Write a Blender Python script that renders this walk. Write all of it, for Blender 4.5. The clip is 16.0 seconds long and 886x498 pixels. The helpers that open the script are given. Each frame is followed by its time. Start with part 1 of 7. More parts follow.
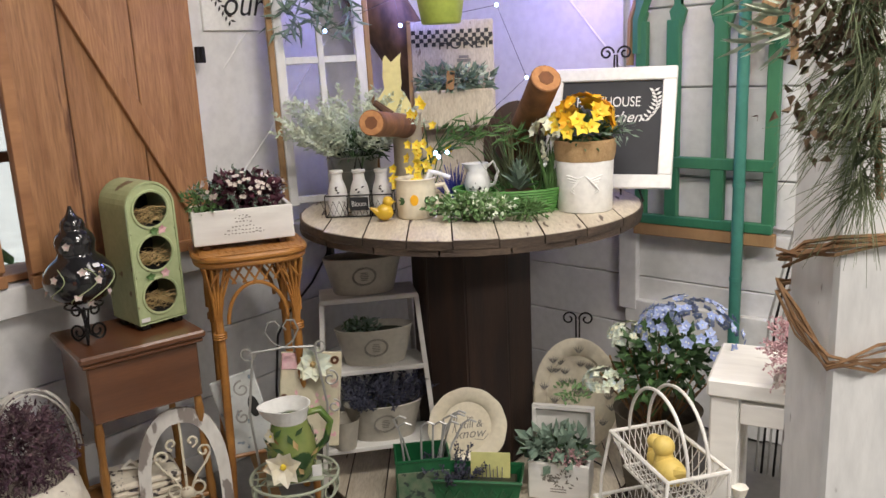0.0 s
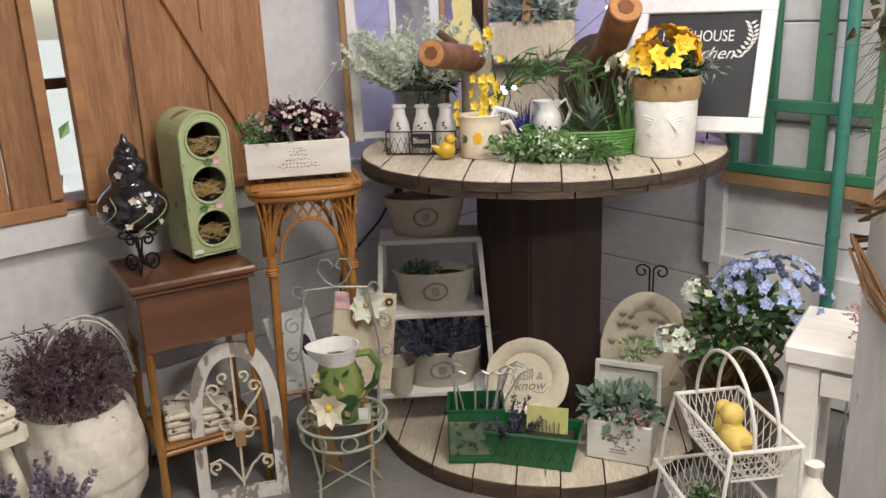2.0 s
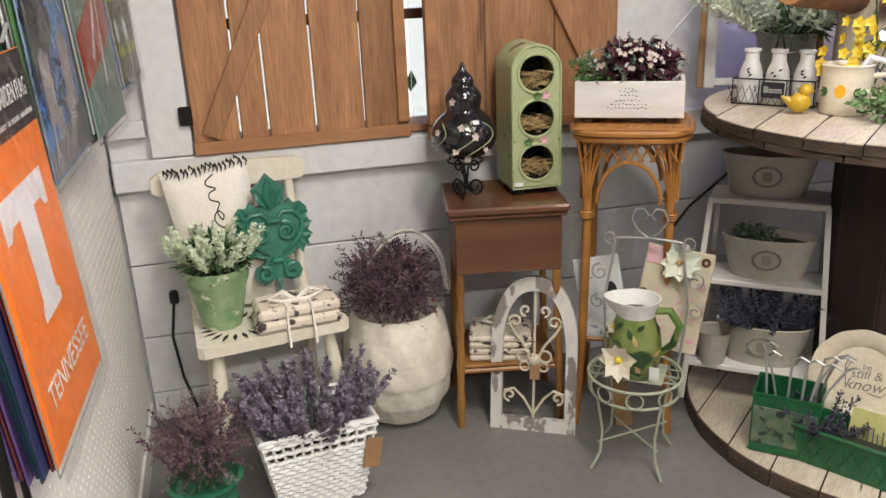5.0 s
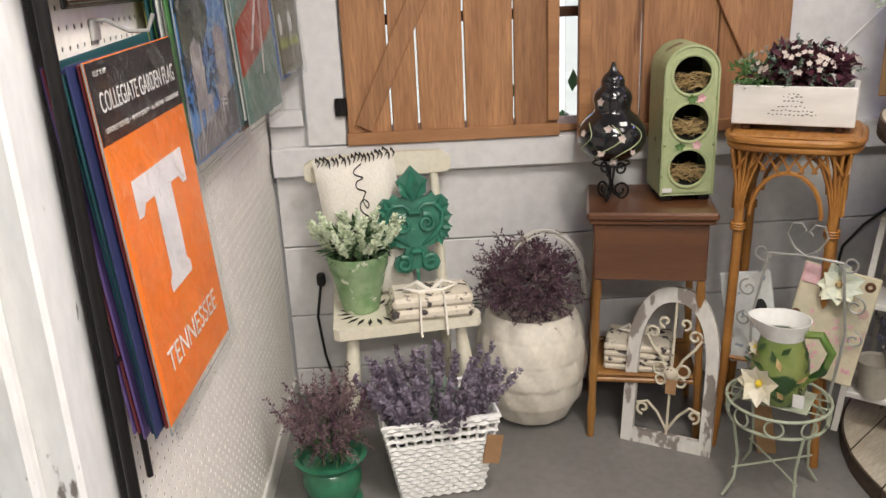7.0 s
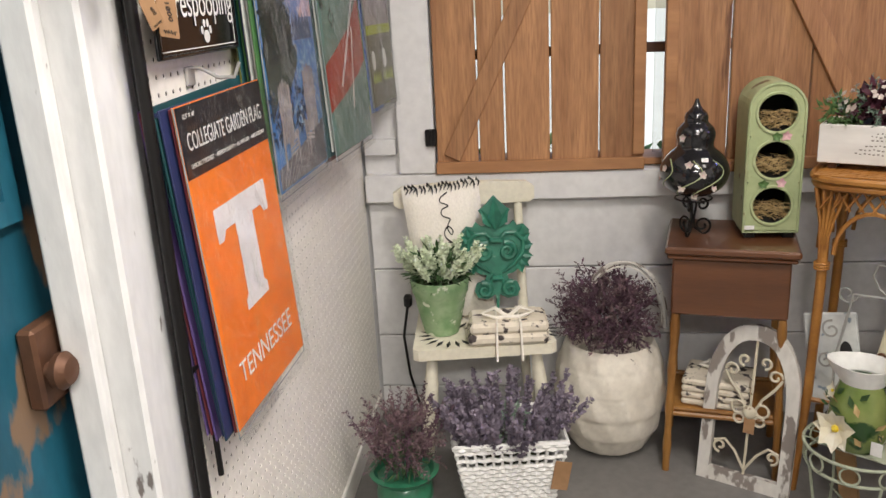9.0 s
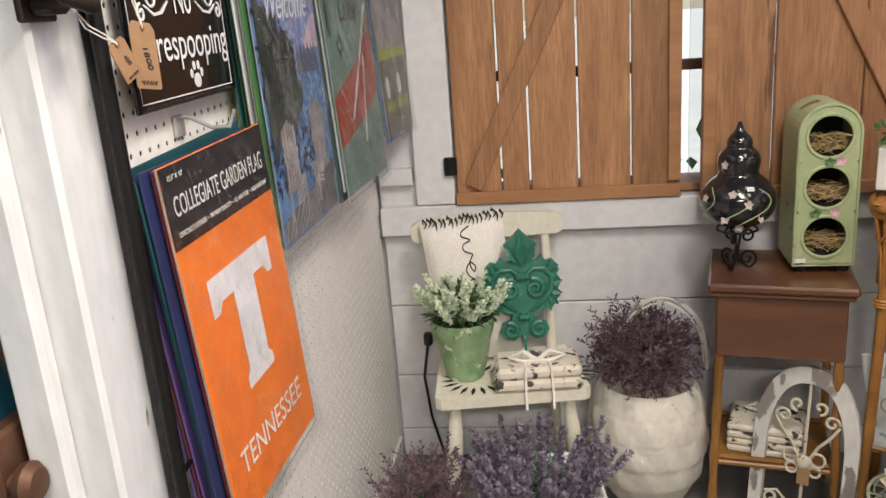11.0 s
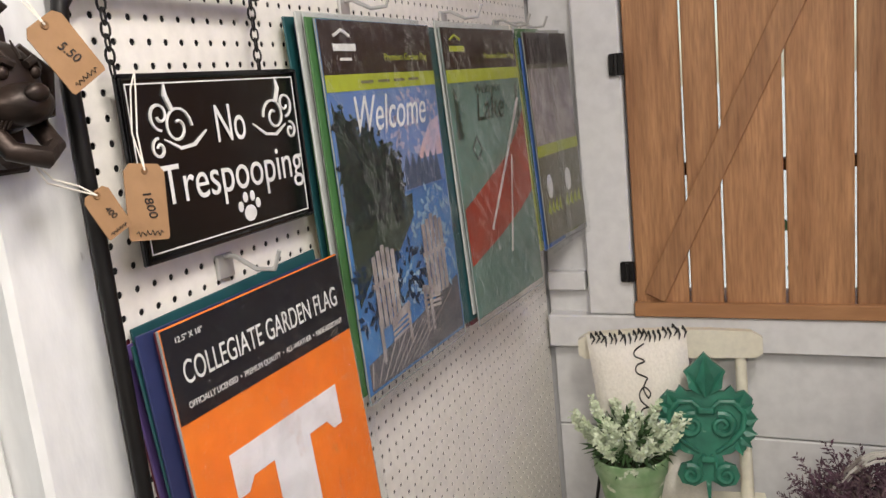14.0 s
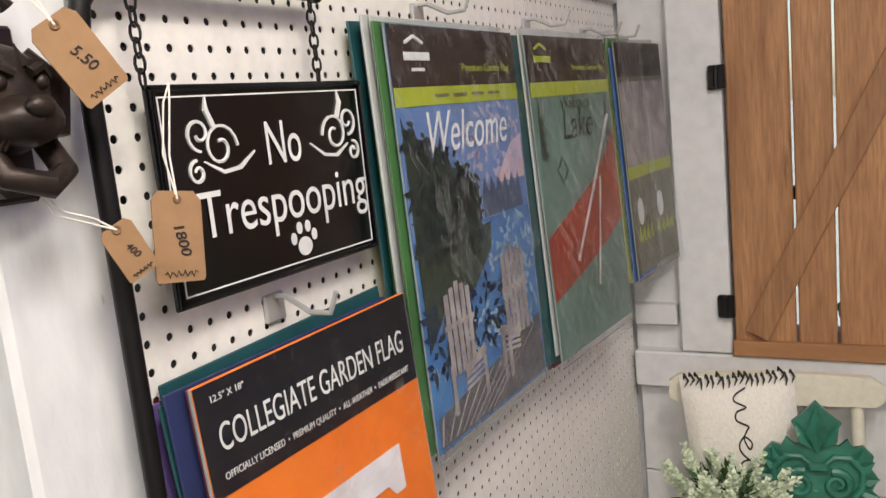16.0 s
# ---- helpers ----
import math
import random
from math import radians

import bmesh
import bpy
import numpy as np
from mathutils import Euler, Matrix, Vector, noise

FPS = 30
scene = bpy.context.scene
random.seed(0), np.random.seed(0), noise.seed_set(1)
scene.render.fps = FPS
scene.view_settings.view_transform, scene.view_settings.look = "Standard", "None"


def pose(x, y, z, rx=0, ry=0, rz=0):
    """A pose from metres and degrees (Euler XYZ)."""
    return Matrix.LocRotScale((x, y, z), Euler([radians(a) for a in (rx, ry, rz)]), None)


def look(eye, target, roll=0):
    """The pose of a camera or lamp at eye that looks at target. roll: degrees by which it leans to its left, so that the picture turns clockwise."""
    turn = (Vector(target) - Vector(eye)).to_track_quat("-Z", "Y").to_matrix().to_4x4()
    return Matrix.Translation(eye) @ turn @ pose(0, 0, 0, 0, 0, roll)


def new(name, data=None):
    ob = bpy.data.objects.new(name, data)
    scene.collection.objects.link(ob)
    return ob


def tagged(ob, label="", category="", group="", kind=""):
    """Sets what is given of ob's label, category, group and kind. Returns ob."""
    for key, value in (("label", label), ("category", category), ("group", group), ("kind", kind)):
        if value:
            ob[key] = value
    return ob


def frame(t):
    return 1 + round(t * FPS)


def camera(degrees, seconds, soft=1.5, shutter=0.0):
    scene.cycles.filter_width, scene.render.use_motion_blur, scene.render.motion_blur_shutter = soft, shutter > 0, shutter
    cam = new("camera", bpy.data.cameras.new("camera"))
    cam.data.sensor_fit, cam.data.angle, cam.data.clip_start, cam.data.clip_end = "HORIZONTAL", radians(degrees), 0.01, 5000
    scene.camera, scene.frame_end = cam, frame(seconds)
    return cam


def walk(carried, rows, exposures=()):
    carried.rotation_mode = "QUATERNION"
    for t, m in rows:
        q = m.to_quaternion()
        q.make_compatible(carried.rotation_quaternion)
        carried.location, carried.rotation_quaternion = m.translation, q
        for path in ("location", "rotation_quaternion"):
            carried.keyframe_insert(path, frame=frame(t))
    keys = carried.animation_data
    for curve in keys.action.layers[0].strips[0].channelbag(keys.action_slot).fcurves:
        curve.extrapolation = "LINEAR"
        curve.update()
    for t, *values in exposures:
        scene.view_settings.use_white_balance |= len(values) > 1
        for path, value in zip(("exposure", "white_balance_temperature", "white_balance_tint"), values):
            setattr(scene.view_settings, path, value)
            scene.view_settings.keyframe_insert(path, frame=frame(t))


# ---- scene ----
cam = camera(56.9, 16.0)
METRES, EYE, TILT, LEAN, TURN = 1.42, 1.42, 0.0, 0.0, 40.4
ROWS = [
    (0.0, 0.0, 0.0, 0.0, -0.6, -13.12, 2.58),
    (0.5, 0.0273, 0.0132, -0.0092, 0.27, -14.61, 3.06),
    (1.0, 0.0429, 0.0224, -0.0185, 2.21, -16.04, 3.25),
    (1.5, 0.0644, 0.0417, -0.0218, 4.3, -16.58, 3.01),
    (2.0, 0.0792, 0.0905, -0.0319, 6.79, -16.65, 2.17),
    (2.5, 0.1006, 0.1331, -0.0381, 10.58, -17.2, 1.85),
    (3.0, 0.1389, 0.1442, -0.0406, 17.2, -17.98, 1.38),
    (3.5, 0.1745, 0.1512, -0.0423, 23.96, -18.78, 1.54),
    (4.0, 0.1846, 0.157, -0.047, 28.61, -19.14, 1.79),
    (6.5, 0.2032, 0.2043, -0.0626, 42.4, -18.85, 2.68),
    (7.0, 0.2368, 0.2153, -0.0622, 46.88, -18.79, 2.42),
    (7.5, 0.2942, 0.2267, -0.059, 51.21, -18.59, 2.37),
    (8.0, 0.3248, 0.2314, -0.0528, 54.35, -17.76, 3.15),
    (10.5, 0.268, 0.2815, -0.0123, 55.44, -16.36, 2.71),
    (11.0, 0.2069, 0.3029, -0.0101, 55.97, -16.49, 4.07),
    (11.5, 0.1715, 0.3224, -0.0095, 57.38, -15.9, 4.23),
    (12.0, 0.1553, 0.385, -0.0035, 60.38, -15.37, 4.22),
    (12.5, 0.1532, 0.4618, 0.0037, 63.89, -14.55, 4.33),
    (13.0, 0.1486, 0.5016, 0.0011, 68.48, -13.53, 4.46),
    (13.5, 0.1364, 0.513, 0.0149, 71.45, -12.29, 5.22),
    (14.0, 0.1097, 0.5209, 0.0247, 73.08, -10.97, 5.68),
    (14.5, 0.0799, 0.5291, 0.0234, 74.85, -10.06, 5.64),
    (15.0, 0.0483, 0.5375, 0.0236, 76.9, -9.69, 5.33),
    (15.5, 0.0172, 0.5411, 0.024, 77.72, -9.44, 5.44),
    (16.0, 0.0036, 0.5423, 0.0242, 78.18, -9.35, 5.67),
]
walk(cam, [(t, pose(0, 0, EYE, TILT, LEAN, TURN) @ pose(METRES * x, METRES * y, METRES * z, 90 + pitch, roll, yaw)) for t, x, y, z, yaw, pitch, roll in ROWS], ((0.0, 0.64), (4.0, 0.82), (6.5, 0.86), (8.0, 0.80), (11.0, 0.70), (13.0, 0.58), (16.0, 0.52)))

# ---- world, light, exposure ----
world = bpy.data.worlds.new("world")
scene.world = world
world.use_nodes = True
wn = world.node_tree.nodes
sky = wn.new("ShaderNodeTexSky")
sky.sky_type, sky.sun_disc = "NISHITA", False
sky.sun_elevation, sky.sun_rotation = radians(50), radians(200)
world.node_tree.links.new(sky.outputs[0], wn["Background"].inputs[0])
wn["Background"].inputs[1].default_value = 0.15


def lamp(name, kind, m, energy, colour, size=0.1, size_y=0.1):
    data = bpy.data.lights.new(name, kind)
    data.energy, data.color = energy, colour
    if kind == "AREA":
        data.shape, data.size, data.size_y = "RECTANGLE", size, size_y
    elif kind == "POINT":
        data.shadow_soft_size = size
    ob = new(name, data)
    ob.matrix_world = m
    return ob


sun_data = bpy.data.lights.new("sun", "SUN")
sun_data.energy, sun_data.angle, sun_data.color = 5.0, radians(2), (1, 0.95, 0.88)
sun = new("sun", sun_data)
sun.matrix_world = look((0, 0, 5), (-1.5, 1.2, 2.5))
# unseen overhead lights, placed to suit the display, and the string lights' glow in the corner
lamp("unseen_ceiling_light", "AREA", pose(-0.35, 1.10, 2.52, 0, 0, 20), 35, (1.0, 0.93, 0.86), 1.3, 0.3)
lamp("unseen_ceiling_light", "AREA", pose(1.7, 0.9, 2.52, 0, 0, 90), 66, (1.0, 0.93, 0.86), 1.3, 0.3)
# extra fill over the corner, added to brighten the pegboard
lamp("unseen_ceiling_light", "AREA", pose(-0.95, 1.75, 2.52, 0, 0, 20), 6, (1.0, 0.93, 0.86), 1.3, 0.3)
lamp("string_glow", "POINT", pose(-2.0, 2.25, 1.72), 4.5, (0.25, 0.28, 1.0), 0.05)
lamp("string_glow", "POINT", pose(-1.62, 2.66, 1.68), 1.9, (0.42, 0.28, 1.0), 0.05)
lamp("warm_bulb", "POINT", pose(-0.85, 2.55, 1.95), 2.0, (1.0, 0.62, 0.32), 0.05)


# ---- materials ----
def rgb(c):
    return (*c, 1.0)


def mat(name, col, rough=0.6, metal=0.0, col2=None, scale=6.0, stretch=(1, 1, 1), bump=0.15, fine=60.0,
        wear=None, wear_at=0.6, wear_scale=9.0, coat=0.0, trans=0.0, emit=None, power=0.0, grain=1.8, vary=0.0):
    m = bpy.data.materials.new(name)
    m.use_nodes = True
    nt = m.node_tree
    n, link = nt.nodes, nt.links.new
    b = n["Principled BSDF"]
    co, info = n.new("ShaderNodeTexCoord"), n.new("ShaderNodeObjectInfo")
    sh = n.new("ShaderNodeMath")
    sh.operation, sh.inputs[1].default_value = "MULTIPLY", 13.0
    link(info.outputs["Random"], sh.inputs[0])
    add = n.new("ShaderNodeVectorMath")
    link(co.outputs["Object"], add.inputs[0])
    link(sh.outputs[0], add.inputs[1])
    mp = n.new("ShaderNodeMapping")
    mp.inputs["Scale"].default_value = stretch
    link(add.outputs[0], mp.inputs[0])

    def noise_of(s, detail=4.0):
        t = n.new("ShaderNodeTexNoise")
        t.inputs["Scale"].default_value, t.inputs["Detail"].default_value = s, detail
        link(mp.outputs[0], t.inputs["Vector"])
        return t.outputs["Fac"]

    def ramp(src, a, z):
        r = n.new("ShaderNodeMapRange")
        r.inputs[1].default_value, r.inputs[2].default_value = a, z
        link(src, r.inputs[0])
        return r.outputs[0]

    def mix(f, a, z):
        x = n.new("ShaderNodeMix")
        x.data_type = "RGBA"
        link(f, x.inputs[0])
        for v, i in ((a, 6), (z, 7)):
            if isinstance(v, tuple):
                x.inputs[i].default_value = rgb(v)
            else:
                link(v, x.inputs[i])
        return x.outputs[2]

    col2 = col2 or tuple(c * 0.8 for c in col)
    c = mix(ramp(noise_of(scale), 0.32, 0.68), col, col2)
    c = mix(ramp(noise_of(fine), 0.38, grain), c, tuple(v * 0.55 for v in col2))
    if wear:
        c = mix(ramp(noise_of(wear_scale, 8.0), wear_at, wear_at + 0.04), c, wear)
    if vary:
        tone = n.new("ShaderNodeMapRange")
        tone.inputs[3].default_value, tone.inputs[4].default_value = 1 - vary, 1 + vary
        link(info.outputs["Random"], tone.inputs[0])
        hsv = n.new("ShaderNodeHueSaturation")
        link(tone.outputs[0], hsv.inputs["Value"])
        link(c, hsv.inputs["Color"])
        c = hsv.outputs[0]
    link(c, b.inputs["Base Color"])
    b.inputs["Roughness"].default_value, b.inputs["Metallic"].default_value = rough, metal
    b.inputs["Coat Weight"].default_value, b.inputs["Transmission Weight"].default_value = coat, trans
    if emit:
        b.inputs["Emission Color"].default_value, b.inputs["Emission Strength"].default_value = rgb(emit), power
    if bump:
        bp = n.new("ShaderNodeBump")
        bp.inputs["Strength"].default_value, bp.inputs["Distance"].default_value = bump, 0.004
        link(noise_of(fine * 0.7), bp.inputs["Height"])
        link(bp.outputs[0], b.inputs["Normal"])
    return m


GREYWOOD = (0.16, 0.12, 0.09)
wall_white = mat("wall_white_paint", (0.72, 0.72, 0.72), 0.55, scale=1.2, col2=(0.69, 0.69, 0.69), bump=0.05, fine=30, wear=(0.45, 0.43, 0.41), wear_at=0.80, wear_scale=14)
rustic_white = mat("rough_white_boards", (0.76, 0.75, 0.72), 0.6, scale=3, col2=(0.66, 0.64, 0.60), stretch=(0.25, 1, 1), bump=0.5, fine=40, wear=(0.25, 0.21, 0.18), wear_at=0.68, wear_scale=16)
post_white = mat("chipped_white_paint", (0.78, 0.78, 0.77), 0.55, scale=3, col2=(0.66, 0.67, 0.67), stretch=(1, 1, 0.35), bump=0.4, fine=50, wear=(0.17, 0.15, 0.14), wear_at=0.69, wear_scale=30)
cedar = mat("cedar_planks", (0.46, 0.24, 0.11), 0.6, scale=5, col2=(0.30, 0.14, 0.06), stretch=(5, 5, 0.45), bump=0.35, fine=34, grain=0.95, vary=0.14, wear=(0.13, 0.055, 0.025), wear_at=0.675, wear_scale=3.2)
cedar_trim = mat("cedar_trim", (0.42, 0.21, 0.09), 0.6, scale=5, col2=(0.30, 0.14, 0.06), stretch=(3, 0.6, 3), bump=0.25, fine=26)
concrete = mat("concrete_floor", (0.235, 0.225, 0.215), 0.42, scale=1.7, col2=(0.15, 0.145, 0.14), bump=0.12, fine=38, wear=(0.12, 0.11, 0.10), wear_at=0.66, wear_scale=5)
# dark colour for unseen walls, chosen to reduce bounced light
bounce_cut_wall = mat("dark_bounce_cut_wall", (0.22, 0.20, 0.18), 0.8, scale=2, col2=(0.14, 0.13, 0.12))
# mid grey in place of white, lowers the fill from above
ceil_dimmed = mat("bounce_cut_ceiling", (0.42, 0.40, 0.37), 0.8, scale=2)
peg_white = mat("pegboard_paint", (0.86, 0.83, 0.77), 0.5, scale=2, col2=(0.82, 0.79, 0.73), bump=0.05)
# near-black that paints the shade seen in holes and hollows
shade_black = mat("painted_shade_black", (0.02, 0.02, 0.02), 0.9, bump=0)
teal_paint = mat("chipped_teal_paint", (0.012, 0.115, 0.175), 0.5, scale=5, col2=(0.008, 0.055, 0.085), stretch=(1, 1, 0.4), bump=0.3, wear=(0.20, 0.13, 0.08), wear_at=0.59, wear_scale=12)
rust = mat("rusty_iron", (0.085, 0.045, 0.03), 0.55, 0.5, scale=14, col2=(0.16, 0.075, 0.04), bump=0.4)
black_iron = mat("black_iron", (0.018, 0.017, 0.017), 0.4, 0.6, bump=0.15)
cast_iron = mat("brown_cast_iron", (0.05, 0.032, 0.025), 0.42, 0.6, scale=25, col2=(0.025, 0.018, 0.015), bump=0.5, fine=50)
glass = bpy.data.materials.new("window_glass")
glass.use_nodes = True
glass.node_tree.nodes["Principled BSDF"].inputs["Transmission Weight"].default_value = 1.0
glass.node_tree.nodes["Principled BSDF"].inputs["Roughness"].default_value = 0.02
spool_wood = mat("weathered_spool_edge", (0.10, 0.068, 0.045), 0.7, scale=9, col2=(0.04, 0.026, 0.018), stretch=(1, 1, 3), bump=0.7, grain=1.0, vary=0.25)
whitewash = mat("whitewashed_boards", (0.66, 0.60, 0.49), 0.6, scale=7, col2=(0.50, 0.43, 0.33), stretch=(3, 0.5, 1), bump=0.4, grain=1.1, vary=0.10, wear=(0.10, 0.07, 0.05), wear_at=0.645, wear_scale=12)
drum_wood = mat("dark_stained_staves", (0.042, 0.019, 0.011), 0.68, scale=6, col2=(0.016, 0.009, 0.007), stretch=(4, 4, 0.4), bump=0.3, vary=0.3)
walnut = mat("walnut_veneer", (0.155, 0.062, 0.026), 0.28, scale=4, col2=(0.095, 0.037, 0.016), stretch=(0.5, 3, 5), bump=0.1, coat=0.4)
bamboo = mat("bamboo_cane", (0.36, 0.175, 0.045), 0.4, scale=9, col2=(0.20, 0.085, 0.02), stretch=(1, 1, 0.6), bump=0.25)
wicker = mat("golden_rattan", (0.44, 0.20, 0.045), 0.38, scale=12, col2=(0.27, 0.11, 0.025), bump=0.4, fine=120)
chair_cream = mat("cream_chair_paint", (0.80, 0.77, 0.64), 0.4, scale=4, col2=(0.72, 0.68, 0.55), bump=0.1)
pot_white = mat("white_carved_ceramic", (0.80, 0.76, 0.67), 0.55, scale=7, col2=(0.68, 0.63, 0.54), bump=0.25)
cream = mat("cream_ceramic", (0.76, 0.70, 0.56), 0.25, scale=10, col2=(0.70, 0.63, 0.48), bump=0.03)
white_glaze = mat("white_glaze", (0.82, 0.82, 0.80), 0.3, scale=8, col2=(0.76, 0.76, 0.74), bump=0.05)
grey_tub = mat("greige_enamel", (0.50, 0.47, 0.40), 0.5, scale=8, col2=(0.42, 0.39, 0.33), bump=0.12, wear=(0.22, 0.19, 0.16), wear_at=0.70, wear_scale=25)
motif = mat("faded_grey_print", (0.16, 0.15, 0.135), 0.6, col2=(0.26, 0.24, 0.21), scale=60)
sage = mat("sage_green_paint", (0.45, 0.50, 0.28), 0.5, scale=7, col2=(0.35, 0.42, 0.22), bump=0.3, wear=(0.17, 0.13, 0.07), wear_at=0.645, wear_scale=13)
black_gloss = mat("black_lacquer", (0.012, 0.012, 0.014), 0.16, coat=0.6, bump=0.02)
pink = mat("pink_petal", (0.62, 0.30, 0.36), 0.6, scale=40, col2=(0.74, 0.52, 0.52))
straw = mat("dry_straw", (0.55, 0.40, 0.19), 0.8, scale=30, col2=(0.42, 0.29, 0.12))
chippy_grey = mat("chipped_grey_white", (0.72, 0.70, 0.66), 0.7, scale=9, col2=(0.58, 0.56, 0.52), stretch=(1, 1, 0.5), bump=0.5, wear=(0.24, 0.21, 0.19), wear_at=0.53, wear_scale=20)
cream_iron = mat("cream_painted_iron", (0.70, 0.64, 0.50), 0.5, bump=0.1, wear=(0.2, 0.13, 0.08), wear_at=0.68, wear_scale=50)
sage_iron = mat("sage_painted_iron", (0.43, 0.47, 0.36), 0.5, bump=0.1, wear=(0.2, 0.14, 0.09), wear_at=0.68, wear_scale=50)
grey_iron = mat("grey_wire", (0.42, 0.42, 0.40), 0.4, 0.4)
white_wire = mat("white_painted_wire", (0.82, 0.80, 0.76), 0.45)
green_tin = mat("green_enamel", (0.016, 0.125, 0.045), 0.32, scale=18, col2=(0.010, 0.085, 0.032), bump=0.1)
green_relief = mat("worn_green_print", (0.05, 0.12, 0.065), 0.5, scale=28, col2=(0.17, 0.20, 0.13), wear=(0.02, 0.035, 0.03), wear_at=0.56, wear_scale=26)
emerald = mat("glazed_green_pot", (0.035, 0.19, 0.10), 0.3, scale=12, col2=(0.02, 0.13, 0.07), coat=0.3)
jade = mat("jade_green_plaque", (0.035, 0.20, 0.13), 0.4, scale=20, col2=(0.02, 0.12, 0.08), wear=(0.16, 0.32, 0.24), wear_at=0.67, wear_scale=30, bump=0.3)
green_wash = mat("green_washed_clay", (0.33, 0.45, 0.26), 0.5, scale=22, col2=(0.16, 0.30, 0.13), bump=0.25, wear=(0.62, 0.66, 0.52), wear_at=0.60, wear_scale=30)
trellis_green = mat("green_trellis_paint", (0.050, 0.19, 0.095), 0.5, scale=5, col2=(0.025, 0.16, 0.085), stretch=(1, 1, 0.3), bump=0.2)
pole_green = mat("teal_pole_paint", (0.06, 0.24, 0.19), 0.4, scale=6)
tan_wood = mat("raw_tan_wood", (0.40, 0.25, 0.12), 0.7, scale=8, col2=(0.28, 0.16, 0.07), stretch=(1, 1, 0.3))
bark = mat("rough_bark", (0.13, 0.07, 0.04), 0.85, scale=20, col2=(0.05, 0.028, 0.018), stretch=(1, 1, 0.5), bump=1.0, fine=40)
log_bark = mat("orange_brown_bark", (0.26, 0.115, 0.04), 0.7, scale=16, col2=(0.13, 0.055, 0.022), bump=0.7, fine=45)
log_end = mat("sawn_log_end", (0.50, 0.25, 0.10), 0.8, scale=30, col2=(0.40, 0.18, 0.07))
log_core = mat("log_heartwood", (0.19, 0.075, 0.03), 0.8, scale=30)
chalk = mat("chalkboard", (0.014, 0.015, 0.019), 0.6, scale=9, col2=(0.022, 0.024, 0.03), bump=0.02)
ink = mat("black_ink", (0.015, 0.015, 0.015), 0.6, bump=0)
white_ink = mat("white_lettering", (0.85, 0.85, 0.83), 0.5, bump=0)
linen = mat("cream_linen", (0.82, 0.79, 0.72), 0.9, scale=5, col2=(0.77, 0.73, 0.65), bump=0.4, fine=160)
toile = mat("black_toile_cloth", (0.72, 0.66, 0.55), 0.9, scale=8, col2=(0.66, 0.60, 0.49), bump=0.3, fine=90, wear=(0.06, 0.05, 0.05), wear_at=0.565, wear_scale=30)
burlap = mat("burlap", (0.42, 0.28, 0.14), 0.95, scale=30, col2=(0.33, 0.21, 0.10), bump=0.6, fine=150)
galv = mat("galvanized_metal", (0.28, 0.30, 0.28), 0.4, 0.7, scale=14, col2=(0.20, 0.22, 0.20))
steel = mat("bright_steel", (0.55, 0.55, 0.54), 0.32, 0.45, bump=0.02)
kraft = mat("kraft_card", (0.36, 0.21, 0.105), 0.9, scale=9, col2=(0.29, 0.165, 0.08))
twine = mat("grapevine_twine", (0.27, 0.15, 0.07), 0.9, scale=40, col2=(0.17, 0.09, 0.04), bump=0.4)
basket_green = mat("green_wicker_tray", (0.10, 0.28, 0.06), 0.6, scale=40, col2=(0.06, 0.20, 0.04), bump=0.5)
yellow = mat("yellow_petals", (0.80, 0.58, 0.02), 0.6, scale=40, col2=(0.85, 0.66, 0.08))
orange_petal = mat("orange_petals", (0.80, 0.38, 0.01), 0.6, scale=40, col2=(0.85, 0.50, 0.02))
pale_yellow = mat("pale_yellow_paint", (0.72, 0.66, 0.32), 0.6, scale=6, col2=(0.67, 0.60, 0.28))
duck_yellow = mat("butter_yellow_ceramic", (0.76, 0.58, 0.17), 0.5, scale=8, col2=(0.70, 0.51, 0.13))
lime = mat("lime_pot_paint", (0.42, 0.52, 0.10), 0.6, scale=15, col2=(0.36, 0.45, 0.08), wear=(0.12, 0.08, 0.04), wear_at=0.70, wear_scale=18)
leaf_dark = mat("dark_green_leaves", (0.05, 0.11, 0.035), 0.6, scale=30, col2=(0.03, 0.07, 0.022))
leaf_mid = mat("fresh_green_leaves", (0.10, 0.20, 0.06), 0.6, scale=30, col2=(0.06, 0.13, 0.035))
leaf_sage = mat("grey_green_leaves", (0.20, 0.27, 0.21), 0.65, scale=25, col2=(0.13, 0.20, 0.15))
leaf_box = mat("boxwood_leaves", (0.21, 0.33, 0.15), 0.6, scale=35, col2=(0.11, 0.22, 0.07))
heather_white = mat("pale_heather_spikes", (0.68, 0.74, 0.60), 0.8, scale=50, col2=(0.52, 0.60, 0.46))
heather_green = mat("mint_heather_spikes", (0.74, 0.80, 0.64), 0.8, scale=50, col2=(0.60, 0.69, 0.48))
plum = mat("plum_sprigs", (0.125, 0.060, 0.095), 0.8, scale=40, col2=(0.075, 0.045, 0.055))
lavender = mat("lavender_spikes", (0.25, 0.21, 0.265), 0.85, scale=40, col2=(0.17, 0.145, 0.19))
mauve = mat("mauve_sprigs", (0.21, 0.12, 0.15), 0.85, scale=40, col2=(0.11, 0.085, 0.075))
navy_lav = mat("dusty_blue_lavender", (0.075, 0.075, 0.125), 0.85, scale=40, col2=(0.05, 0.055, 0.08))
burgundy = mat("burgundy_leaves", (0.09, 0.018, 0.035), 0.6, scale=30, col2=(0.05, 0.012, 0.025))
bud = mat("pale_pink_buds", (0.60, 0.52, 0.47), 0.7)
blue_petal = mat("blue_petals", (0.22, 0.29, 0.56), 0.65, scale=25, col2=(0.36, 0.43, 0.68))
